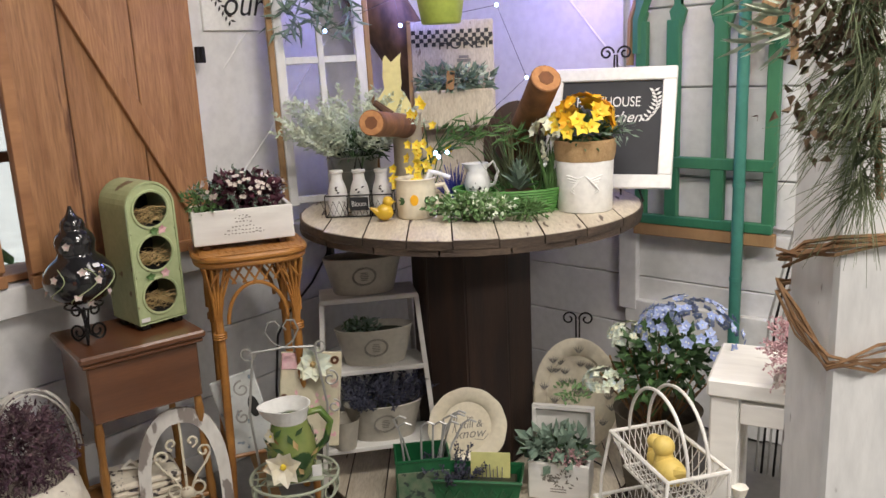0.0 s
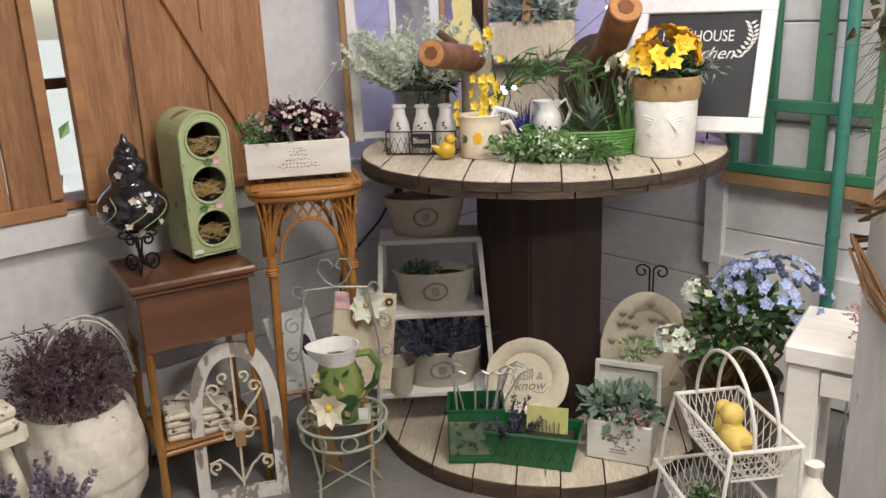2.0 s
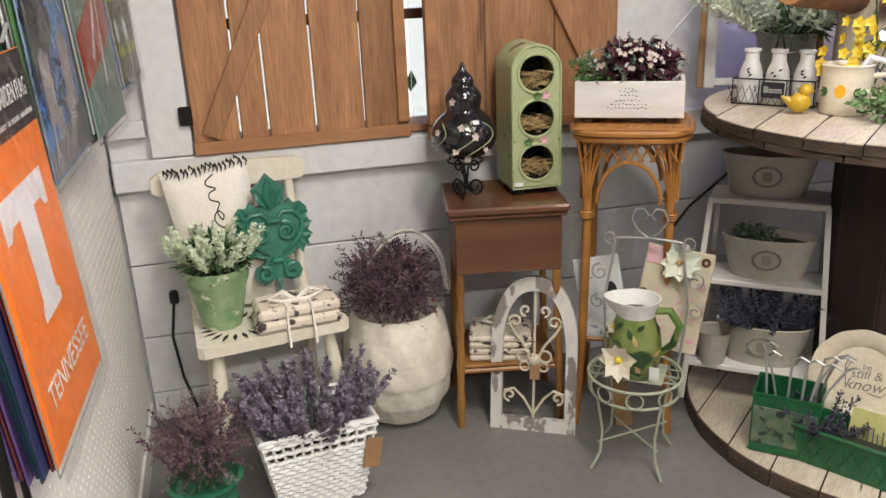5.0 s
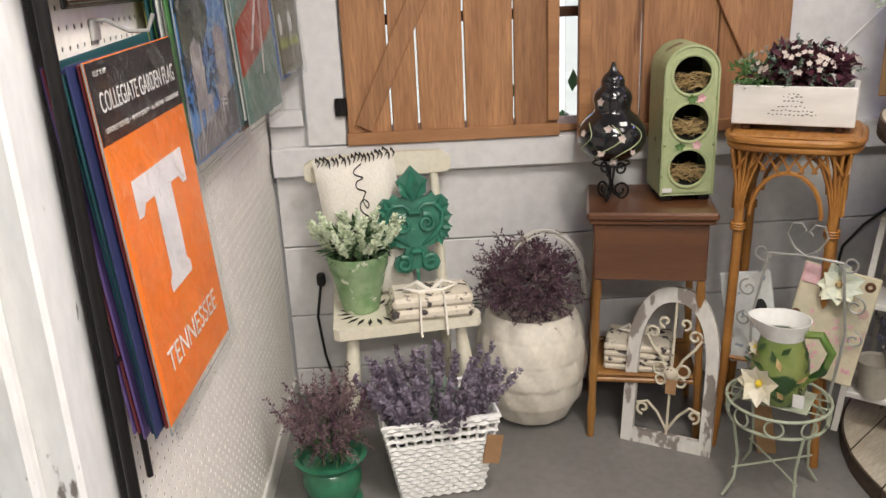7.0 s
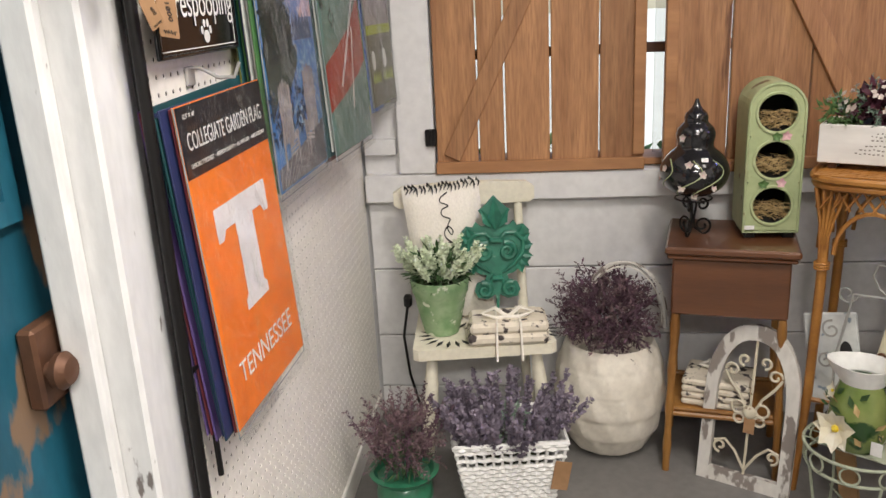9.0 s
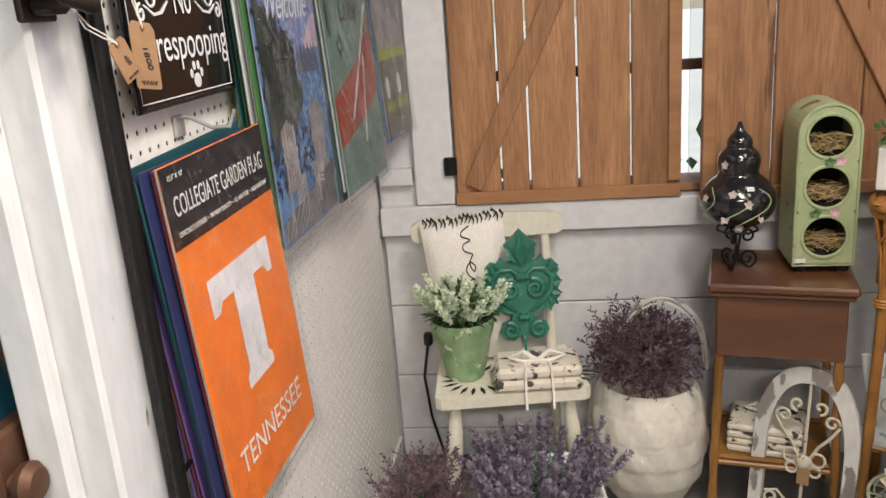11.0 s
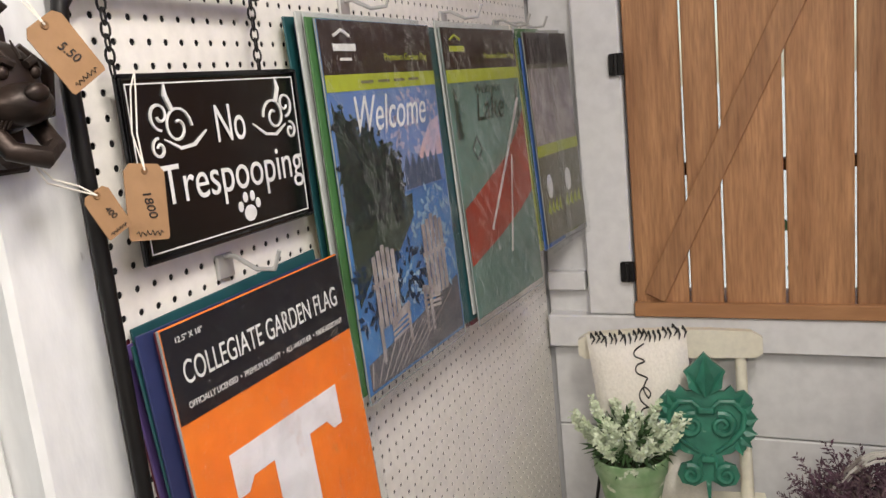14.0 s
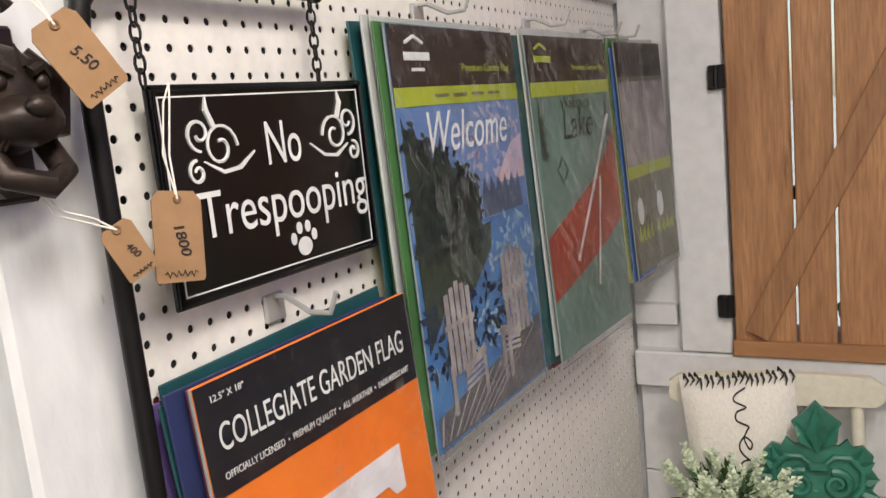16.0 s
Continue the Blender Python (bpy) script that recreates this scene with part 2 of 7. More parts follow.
cream_petal = mat("cream_petals", (0.74, 0.72, 0.52), 0.65, scale=25, col2=(0.62, 0.70, 0.62))
pine = mat("pine_needles", (0.17, 0.21, 0.10), 0.7, scale=20, col2=(0.09, 0.11, 0.05))
brown_leaf = mat("dried_brown_leaves", (0.20, 0.13, 0.08), 0.8, scale=25, col2=(0.10, 0.065, 0.035))
pink_spray = mat("dusty_pink_spray", (0.45, 0.24, 0.28), 0.8, scale=40, col2=(0.58, 0.38, 0.38))
deep_blue = mat("cobalt_tinsel", (0.03, 0.04, 0.30), 0.4, bump=0)
led = mat("blue_led", (0.3, 0.4, 1.0), 0.3, emit=(0.25, 0.4, 1.0), power=14, bump=0)
plastic_grey = mat("clear_sleeve_edge", (0.36, 0.38, 0.38), 0.18, scale=12, col2=(0.22, 0.25, 0.25), coat=0.5)
soil = mat("dark_moss", (0.035, 0.04, 0.02), 0.95)
outside_green = mat("pale_gravel_yard", (0.46, 0.47, 0.42), 0.9, scale=3)


def flat(name, col, rough=0.28, scale=9.0, col2=None, wear=None, wear_at=0.6, wear_scale=9.0):
    return mat(name, col, rough + 0.2, col2=col2, scale=scale, bump=0.15, fine=40, coat=0.1, wear=wear, wear_at=wear_at, wear_scale=wear_scale)


# ---- mesh building ----
class Mesh:
    """Collects vertices and faces of one part."""

    def __init__(self):
        self.v, self.f, self.smooth = [], [], False

    def add(self, verts, faces, m=None):
        k = len(self.v)
        self.v += [tuple(m @ Vector(p)) if m is not None else tuple(p) for p in verts]
        self.f += [tuple(i + k for i in q) for q in faces]
        return self

    def box(self, c, s, m=None, b=0.003):
        """A bevelled box of centre c and size s."""
        hx, hy, hz = (d / 2 for d in s)
        b = min(b, hx * 0.6, hy * 0.6, hz * 0.6)
        vs, idx = [], {}
        for sx in (-1, 1):
            for sy in (-1, 1):
                for sz in (-1, 1):
                    for a in range(3):
                        idx[sx, sy, sz, a] = len(vs)
                        p = [sx * (hx - b), sy * (hy - b), sz * (hz - b)]
                        p[a] += (sx, sy, sz)[a] * b
                        vs.append((p[0] + c[0], p[1] + c[1], p[2] + c[2]))
        fs = []
        for a in range(3):
            u, w = (a + 1) % 3, (a + 2) % 3
            for s1 in (-1, 1):
                q = []
                for su, sw in ((-1, -1), (1, -1), (1, 1), (-1, 1)):
                    k = [0, 0, 0]
                    k[a], k[u], k[w] = s1, su, sw
                    q.append(idx[(*k, a)])
                fs.append(tuple(q if s1 > 0 else q[::-1]))
            for su in (-1, 1):
                for sw in (-1, 1):
                    k0, k1 = [0, 0, 0], [0, 0, 0]
                    k0[a], k1[a] = -1, 1
                    k0[u] = k1[u] = su
                    k0[w] = k1[w] = sw
                    q = [idx[(*k0, u)], idx[(*k1, u)], idx[(*k1, w)], idx[(*k0, w)]]
                    fs.append(tuple(q if su * sw > 0 else q[::-1]))
        for sx in (-1, 1):
            for sy in (-1, 1):
                for sz in (-1, 1):
                    q = [idx[sx, sy, sz, a] for a in range(3)]
                    fs.append(tuple(q if sx * sy * sz > 0 else q[::-1]))
        return self.add(vs, fs, m)

    def tube(self, pts, r, seg=6, m=None, closed=False):
        """A round bar along pts; r is one radius or one for each point."""
        pts = [Vector(p) for p in pts]
        n = len(pts)
        rs = r if isinstance(r, (list, tuple)) else [r] * n
        vs, fs, side = [], [], None
        for i, p in enumerate(pts):
            a = pts[(i - 1) % n] if closed or i else p
            z = pts[(i + 1) % n] if closed or i < n - 1 else p
            d = (z - a).normalized()
            if side is None:
                side = d.orthogonal().normalized()
            side = (side - d * side.dot(d))
            side = side.normalized() if side.length > 1e-6 else d.orthogonal().normalized()
            up = d.cross(side)
            for j in range(seg):
                t = 2 * math.pi * j / seg
                vs.append(p + (side * math.cos(t) + up * math.sin(t)) * rs[i])
        for i in range(n if closed else n - 1):
            i2 = (i + 1) % n
            for j in range(seg):
                j2 = (j + 1) % seg
                fs.append((i * seg + j, i * seg + j2, i2 * seg + j2, i2 * seg + j))
        if not closed:
            fs += [tuple(range(seg))[::-1], tuple((n - 1) * seg + j for j in range(seg))]
        self.smooth = True
        return self.add(vs, fs, m)

    def lathe(self, prof, seg=28, m=None, sx=1.0, sy=1.0, bulge=None, cap=True):
        """Turns (radius, height) pairs about z; bulge(angle, height) scales the radius."""
        vs, fs = [], []
        for r, z in prof:
            for j in range(seg):
                t = 2 * math.pi * j / seg
                k = r * (bulge(t, z) if bulge else 1)
                vs.append((k * math.cos(t) * sx, k * math.sin(t) * sy, z))
        for i in range(len(prof) - 1):
            for j in range(seg):
                j2 = (j + 1) % seg
                fs.append((i * seg + j, i * seg + j2, (i + 1) * seg + j2, (i + 1) * seg + j))
        if cap:
            fs += [tuple(range(seg))[::-1], tuple((len(prof) - 1) * seg + j for j in range(seg))]
        self.smooth = True
        return self.add(vs, fs, m)

    def prism(self, poly, depth, m=None):
        """A plate with the outline poly in x and z, its front at y = 0 and its back at y = depth."""
        n = len(poly)
        vs = [(x, 0, z) for x, z in poly] + [(x, depth, z) for x, z in poly]
        fs = [tuple(range(n)), tuple(range(2 * n - 1, n - 1, -1))]
        fs += [(i, n + i, n + (i + 1) % n, (i + 1) % n) for i in range(n)]
        return self.add(vs, fs, m)

    def ring_plate(self, outer, inner, depth, m=None):
        """A frame between two outlines of as many points, in x and z."""
        n = len(outer)
        vs = [(x, y, z) for y in (0, depth) for p in (outer, inner) for x, z in p]
        fs = []
        for i in range(n):
            j = (i + 1) % n
            fs += [(i, j, n + j, n + i), (2 * n + j, 2 * n + i, 3 * n + i, 3 * n + j), (i, 2 * n + i, 2 * n + j, j), (n + j, 3 * n + j, 3 * n + i, n + i)]
        return self.add(vs, fs, m)

    def ball(self, c, r, m=None, seg=10, rings=6, s=(1, 1, 1)):
        prof = [(math.sin(math.pi * i / rings) * r + 1e-5, -math.cos(math.pi * i / rings) * r) for i in range(rings + 1)]
        k = Matrix.Translation(c) @ Matrix.Diagonal((*s, 1))
        return self.lathe(prof, seg, m @ k if m is not None else k)

    def leaf(self, p, d, length, width, fold=0.25, up=None):
        """A pointed folded leaf from p along d."""
        d = Vector(d).normalized()
        s = d.cross(up or Vector((random.uniform(-1, 1), random.uniform(-1, 1), random.uniform(-1, 1))))
        if s.length < 1e-4:
            s = d.orthogonal()
        s.normalize()
        u, p = s.cross(d), Vector(p)
        a = p + d * length * 0.45
        self.add([p, a + s * width / 2 + u * width * fold, p + d * length, a - s * width / 2 + u * width * fold, a], [(0, 4, 1), (1, 4, 2), (2, 4, 3), (3, 4, 0)])
        return self

    def sprig(self, p, d, length, leaf, count, stem=0.0012, spread=0.9, width=0.4, start=0.2):
        """A stem with small leaves all round it."""
        d, p = Vector(d).normalized(), Vector(p)
        self.tube([p, p + d * length], [stem, stem * 0.5], 3)
        for i in range(count):
            t = start + (1 - start) * i / max(1, count - 1)
            o = Vector((random.gauss(0, 1), random.gauss(0, 1), random.gauss(0, 1)))
            o = (o - d * o.dot(d)).normalized()
            self.leaf(p + d * length * t, d * (1 - spread * 0.55) + o * spread, leaf * random.uniform(0.7, 1.2) * (1.15 - 0.5 * t), leaf * width)
        return self


def part(name, mesh, material, parent=None, label=""):
    """Links a Mesh as one object under a thing or a part."""
    me = bpy.data.meshes.new(name)
    me.from_pydata([tuple(v) for v in mesh.v], [], mesh.f)
    if mesh.smooth:
        me.shade_smooth()
        me.set_sharp_from_angle(angle=radians(38))
    me.materials.append(material)
    ob = new(name, me)
    ob.parent = parent
    return tagged(ob, label)


def thing(name, m, label, category, group=""):
    ob = new(name)
    ob.empty_display_size = 0.05
    ob.matrix_world = m
    return tagged(ob, label, category, group)


def solid(name, mesh, material, label="", category="", kind="", group="", m=None):
    ob = tagged(part(name, mesh, material), label, category, group, kind)
    if m is not None:
        ob.matrix_world = m
    return ob


def lettering(text, height, material, parent, m, width=None, shear=0.0, name="lettering", label="", depth=0.0004):
    """Words in the built-in font, upright in x and z, facing -y, centred at m."""
    cu = bpy.data.curves.new(name, "FONT")
    cu.body, cu.size, cu.align_x, cu.align_y, cu.extrude, cu.shear = text, 1.0, "CENTER", "CENTER", 0.01, shear
    tmp = new("tmp", cu)
    bpy.context.view_layer.update()
    me = bpy.data.meshes.new_from_object(tmp.evaluated_get(bpy.context.evaluated_depsgraph_get()))
    bpy.data.objects.remove(tmp)
    xs = [v.co for v in me.vertices]
    w = max(c.x for c in xs) - min(c.x for c in xs)
    h = max(c.y for c in xs) - min(c.y for c in xs)
    k = height / h
    me.transform(Matrix.Rotation(radians(90), 4, "X") @ Matrix.Diagonal(((width / w) if width else k, k, depth / 0.02, 1)))
    me.materials.clear()
    me.materials.append(material)
    ob = new(name, me)
    ob.parent, ob.matrix_local = parent, m
    return tagged(ob, label)


def at(x, y, z=0, rz=0, rx=0, ry=0):
    return pose(x, y, z, rx, ry, rz)


def scroll(c, r, turns=1.4, start=0.0, hand=1, n=22, inner=0.25, y=0.0):
    """A spiral in x and z that winds inwards from angle start."""
    out = []
    for i in range(n):
        t = i / (n - 1)
        a = start + hand * turns * 2 * math.pi * t
        k = r * (1 - (1 - inner) * t)
        out.append((c[0] + k * math.cos(a), y, c[1] + k * math.sin(a)))
    return out


def arc(c, r, a0, a1, n=14, y=0.0, rz=None):
    rz = rz or r
    return [(c[0] + r * math.cos(radians(a0 + (a1 - a0) * i / (n - 1))), y, c[1] + rz * math.sin(radians(a0 + (a1 - a0) * i / (n - 1)))) for i in range(n)]


def cone_dir(lean, a=None):
    a = random.uniform(0, 2 * math.pi) if a is None else a
    return Vector((math.cos(a) * math.sin(lean), math.sin(a) * math.sin(lean), math.cos(lean)))


def disc_poly(r, n=20, wob=0.0, c=(0, 0), rz=None):
    rz = rz or r
    return [(c[0] + r * (1 + wob * math.cos(8 * 2 * math.pi * i / n)) * math.cos(2 * math.pi * i / n), c[1] + rz * (1 + wob * math.cos(8 * 2 * math.pi * i / n)) * math.sin(2 * math.pi * i / n)) for i in range(n)]


def rect(x0, z0, x1, z1):
    return [(x0, z0), (x1, z0), (x1, z1), (x0, z1)]


# ---- structure ----
WX, NY, SY, TOP = -2.42, 2.85, 0.02, 2.6
solid("floor", Mesh().box((0.5, 0.4, -0.1), (6.4, 5.6, 0.2)), concrete, "smooth grey stained concrete floor slab", "floor", "structure")
solid("ground", Mesh().box((-40, 0, -0.35), (75, 120, 0.1)), outside_green, "pale gravel yard outside the window", "ground", "structure")
# unseen ceiling, darker than white to weaken its bounce
solid("ceiling", Mesh().box((0.5, 0.4, TOP + 0.1), (6.4, 5.6, 0.2)), ceil_dimmed, "unseen ceiling darkened to cut bounce light", "ceiling", "structure")
WIN_Y0, WIN_Y1, WIN_Z0, WIN_Z1 = 0.29, 1.56, 0.85, 1.95
west = Mesh()
west.box((WX - 0.09, (-2.4 + WIN_Y0) / 2, TOP / 2), (0.16, WIN_Y0 + 2.4, TOP))
west.box((WX - 0.09, (WIN_Y1 + 3.2) / 2, TOP / 2), (0.16, 3.2 - WIN_Y1, TOP))
west.box((WX - 0.09, (WIN_Y0 + WIN_Y1) / 2, WIN_Z0 / 2), (0.16, WIN_Y1 - WIN_Y0, WIN_Z0))
west.box((WX - 0.09, (WIN_Y0 + WIN_Y1) / 2, (WIN_Z1 + TOP) / 2), (0.16, WIN_Y1 - WIN_Y0, TOP - WIN_Z1))
wall_west = solid("wall_west", west, wall_white, "white painted board wall with a shuttered window", "wall", "structure")
wall_north = solid("wall_north", Mesh().box((0.5, NY + 0.09, TOP / 2), (6.4, 0.16, TOP)), wall_white, "white painted board wall behind the spool table", "wall", "structure")
# out of view; kept dark so that less light bounces back
solid("wall_east", Mesh().box((3.2, 0.4, TOP / 2), (0.16, 5.6, TOP)), bounce_cut_wall, "unseen shop wall darkened to cut bounce light", "wall", "structure")
solid("wall_back", Mesh().box((1.2, -1.6, TOP / 2), (4.0, 0.16, TOP)), bounce_cut_wall, "unseen back wall darkened to cut bounce light", "wall", "structure")
wall_south = solid("wall_south", Mesh().box((-1.69, SY - 0.08, TOP / 2), (1.46, 0.08, TOP)), wall_white, "white board partition that carries the pegboard", "wall", "structure")
solid("wall_side", Mesh().box((-0.98, -0.85, TOP / 2), (0.08, 1.5, TOP)), wall_white, "unseen back wall darkened to cut bounce light behind the blue door", "wall", "structure")


def plank_row(parent, name, origin, along, length, z0, heights, thick, normal, material):
    """Horizontal wall boards with open joints, one object a board."""
    z = z0
    for h in heights:
        c = Vector(origin) + Vector(along) * length / 2 + Vector(normal) * thick / 2
        sx = abs(along[0]) * length + abs(normal[0]) * thick
        sy = abs(along[1]) * length + abs(normal[1]) * thick
        part(name, Mesh().box((c.x, c.y, z + h / 2), (sx, sy, h - 0.004), b=0.003), material, parent)
        z += h


# boards on the window wall below the sill, and the panels above
plank_row(wall_west, "board", (WX - 0.008, 0.03, 0), (0, 1, 0), 2.81, 0.0, (0.10, 0.19, 0.235, 0.235), 0.022, (1, 0, 0), wall_white)
part("panel", Mesh().box((WX + 0.002, 2.21, 1.68), (0.018, 1.27, 1.82), b=0.003), wall_white, wall_west)
part("panel", Mesh().box((WX + 0.002, 0.095, 1.70), (0.012, 0.14, 1.78), b=0.003), wall_white, wall_west)
for ya, za, yb, zb in ((1.72, 1.02, 2.30, 1.60), (1.72, 1.42, 2.2, 1.95)):
    part("groove_moulding", Mesh().tube([(WX + 0.011, ya, za), (WX + 0.011, yb, zb)], 0.004, 5), wall_white, wall_west)
# boards and braces on the north wall
plank_row(wall_north, "board", (-2.40, NY + 0.008, 0), (1, 0, 0), 3.4, 0.0, (0.16, 0.20, 0.20, 0.21), 0.022, (0, -1, 0), wall_white)
part("panel", Mesh().box((-1.94, NY - 0.004, 1.69), (0.90, 0.016, 1.80), b=0.003), wall_white, wall_north)
for xa, za, xb, zb in ((-1.96, 1.90, -1.50, 1.36), (-1.72, 1.92, -1.50, 1.62)):
    part("groove_moulding", Mesh().tube([(xa, NY - 0.014, za), (xb, NY - 0.014, zb)], 0.006, 5), wall_white, wall_north)
z = 0.79
for h in (0.17, 0.32, 0.28, 0.30, 0.30):
    part("board", Mesh().box((-0.2, NY - 0.004, z + h / 2), (2.52, 0.018, h - 0.005), b=0.004), wall_white, wall_north)
    z += h
solid("trim_batten", Mesh().box((-1.45, NY - 0.03, 0.63), (0.075, 0.03, 0.40)), wall_white, "white vertical batten on the wall", "trim", "structure")
solid("trim_panel", Mesh().box((-1.18, NY - 0.028, 0.24), (0.56, 0.03, 0.46)), wall_white, "white board panel low on the wall", "trim", "structure")
solid("trim_sill", Mesh().box((WX + 0.028, 1.06, 0.803), (0.046, 2.06, 0.088), b=0.004), wall_white, "wide white painted trim board under the window", "trim", "structure")
solid("trim_casing", Mesh().box((WX + 0.026, 0.20, 1.68), (0.042, 0.115, 1.66), b=0.004), wall_white, "white painted window casing", "trim", "structure")
solid("trim_rail", Mesh().box((WX + 0.022, 0.083, 0.935), (0.034, 0.10, 0.05), b=0.003), wall_white, "white painted cross rail", "trim", "structure")

# window with sashes behind the shutters
win = thing("window_1", pose(WX - 0.09, 0, 0), "white framed window behind cedar shutters", "window")
win["kind"] = "structure"
wf = Mesh()
for c, s in (((0, WIN_Y0 + 0.03, 1.40), (0.10, 0.05, 1.10)), ((0, WIN_Y1 - 0.03, 1.40), (0.10, 0.05, 1.10)), ((0, 0.925, 1.93), (0.10, 1.26, 0.04)), ((0, 0.925, 1.20), (0.03, 1.26, 0.03))):
    wf.box(c, s)
part("window_frame", wf, rust, win, "dark brown window frame")
part("window_sill", Mesh().box((0.02, 0.925, 0.862), (0.15, 1.26, 0.022)), cedar_trim, win, "bare cedar sill board")
for y0 in (0.33, 0.94):
    pane = part("pane", Mesh().box((0, y0 + 0.29, 1.40), (0.005, 0.58, 1.06), b=0.001), glass, win)
    pane.visible_shadow = False
for y in (0.35, 0.75, 1.15, 1.45):
    solid("shrub", (lambda s: [s.leaf((random.gauss(0, 0.18), random.gauss(0, 0.18), abs(random.gauss(0.45, 0.25))), cone_dir(random.uniform(0, 1.6)), 0.10, 0.05) for i in range(320)] and s)(Mesh()), leaf_mid, "leafy green shrub outside the window", "shrub", m=pose(-3.6, y * 1.6 - 0.6, -0.3))


def shutter(m, bounds, flip, label):
    """A ledged cedar shutter: local y runs from 0 along its width, x towards the room."""
    w = bounds[-1]
    root = thing("shutter", m, label, "shutter", "window shutters")
    for a, b in zip(bounds[:-1], bounds[1:]):
        part("plank", Mesh().box((0.0, (a + b) / 2, 1.395), (0.020, b - a - random.uniform(0.004, 0.008), 1.07), b=0.003), cedar, root)
    for zz, hh in ((0.868, 0.036), (1.90, 0.05)):
        part("rail", Mesh().box((0.018, w / 2, zz), (0.018, w, hh), b=0.002), cedar_trim, root)
    y0, y1 = (w - 0.03, 0.09) if flip else (0.05, 0.52)
    zl, zt = 0.90, 1.87
    d = Vector((0, y1 - y0, zt - zl))
    rot = Matrix.Translation((0.0185, (y0 + y1) / 2, (zl + zt) / 2)) @ Matrix.Rotation(math.atan2(-(y1 - y0), zt - zl), 4, "X")
    part("brace", Mesh().box((0, 0, 0), (0.017, 0.055, d.length), rot, b=0.002), cedar, root)
    st = w - 0.018 if not flip else 0.018
    part("stile", Mesh().box((0.0185, st, 1.395), (0.017, 0.034, 1.0), b=0.002), cedar_trim, root)
    hy = -0.012 if not flip else w + 0.012
    for zz in (0.965, 1.475, 1.80):
        part("hinge", Mesh().box((0.022, hy, zz), (0.014, 0.036, 0.052), b=0.003).tube([(0.03, hy, zz - 0.024), (0.03, hy, zz + 0.024)], 0.005, 6), black_iron, root)
    return root


shutter(pose(WX + 0.035, 0.262, 0), (0, 0.135, 0.215, 0.355, 0.50, 0.634), False, "closed cedar plank shutter with diagonal brace and black hinges")
shutter(pose(WX + 0.09, 0.94, -0.008, 0, 0, 4.0), (0, 0.19, 0.42, 0.642), True, "slightly open cedar plank shutter with diagonal brace")

# partition with pegboard
PEG = 0.0254
peg = Mesh()
nx, nz, h, r, th = 57, 77, PEG / 2, 0.0041, 0.0015
x0, z0 = -0.954 - nx * PEG, 0.0766
oct_o = [(-1, -1), (0, -1), (1, -1), (1, 0), (1, 1), (0, 1), (-1, 1), (-1, 0)]
for i in range(nx):
    for j in range(nz):
        cx, cz = x0 + (i + 0.5) * PEG, z0 + (j + 0.5) * PEG
        k = len(peg.v)
        for ux, uz in oct_o:
            peg.v.append((cx + ux * h, SY, cz + uz * h))
        for y in (SY, SY - th):
            for ux, uz in oct_o:
                q = r / math.hypot(ux, uz)
                peg.v.append((cx + ux * q, y, cz + uz * q))
        for a in range(8):
            b = (a + 1) % 8
            peg.f += [(k + b, k + a, k + 8 + a, k + 8 + b), (k + 8 + b, k + 8 + a, k + 16 + a, k + 16 + b)]
solid("pegboard", peg, peg_white, "cream painted pegboard panel with rows of holes", "pegboard", "structure")
solid("baseboard", Mesh().box((-1.69, SY + 0.001, 0.038), (1.42, 0.014, 0.076), b=0.003), rustic_white, "white painted baseboard under the pegboard", "baseboard", "structure")
# added black sheet, paints the darkness seen through the peg holes
part("backing", Mesh().box((-1.69, SY - 0.0095, 1.04), (1.43, 0.012, 1.96), b=0.001), shade_black, wall_south)
solid("trim_top", Mesh().box((-1.69, SY + 0.004, 1.70), (1.42, 0.02, 0.07)), rustic_white, "rough white board above the pegboard", "trim", "structure")
# end post of the partition
post = thing("corner_post", pose(0, 0, 0), "chipped white timber post at the partition's end", "post")
part("face_board", Mesh().box((-0.9025, -0.035, 1.3), (0.103, 0.09, 2.6), b=0.006), post_white, post)
part("edge_board", Mesh().box((-0.838, -0.060, 1.3), (0.026, 0.05, 2.6), b=0.006), post_white, post)
# blue door with its rusty rim lock, ajar beside the post
door = thing("door_1", pose(-0.935, -0.115, 0, 0, 0, 0), "old chipped teal door with rusty rim lock", "door")
part("door_leaf", Mesh().box((0.40, -0.02, 1.02), (0.80, 0.036, 2.03), b=0.004), teal_paint, door)
for zc, hh in ((0.42, 0.55), (1.50, 0.75)):
    part("panel_moulding", Mesh().ring_plate(rect(0.10, zc - hh / 2, 0.70, zc + hh / 2), rect(0.13, zc - hh / 2 + 0.03, 0.67, zc + hh / 2 - 0.03), 0.012, at(0, 0.0, 0, 0)), teal_paint, door)
lock = part("rim_lock", Mesh().box((0.088, 0.012, 0.93), (0.125, 0.026, 0.115), b=0.005), rust, door, "rusty iron rim lock")
part("door_knob", Mesh().lathe([(0.012, 0), (0.011, 0.010), (0.024, 0.014), (0.026, 0.024), (0.018, 0.034), (0.004, 0.037)], 16, at(0.132, 0.024, 0.925, 0, -90)), rust, lock, "brown metal door knob")

# white post in the foreground of the display
fp = thing("display_post", pose(-0.286, 1.213, 0, 0, 0, -42), "square chipped white display post wrapped with twine", "post")
part("shaft", Mesh().box((0.0, 0.0, 1.3), (0.11, 0.11, 2.6), b=0.006), post_white, fp)
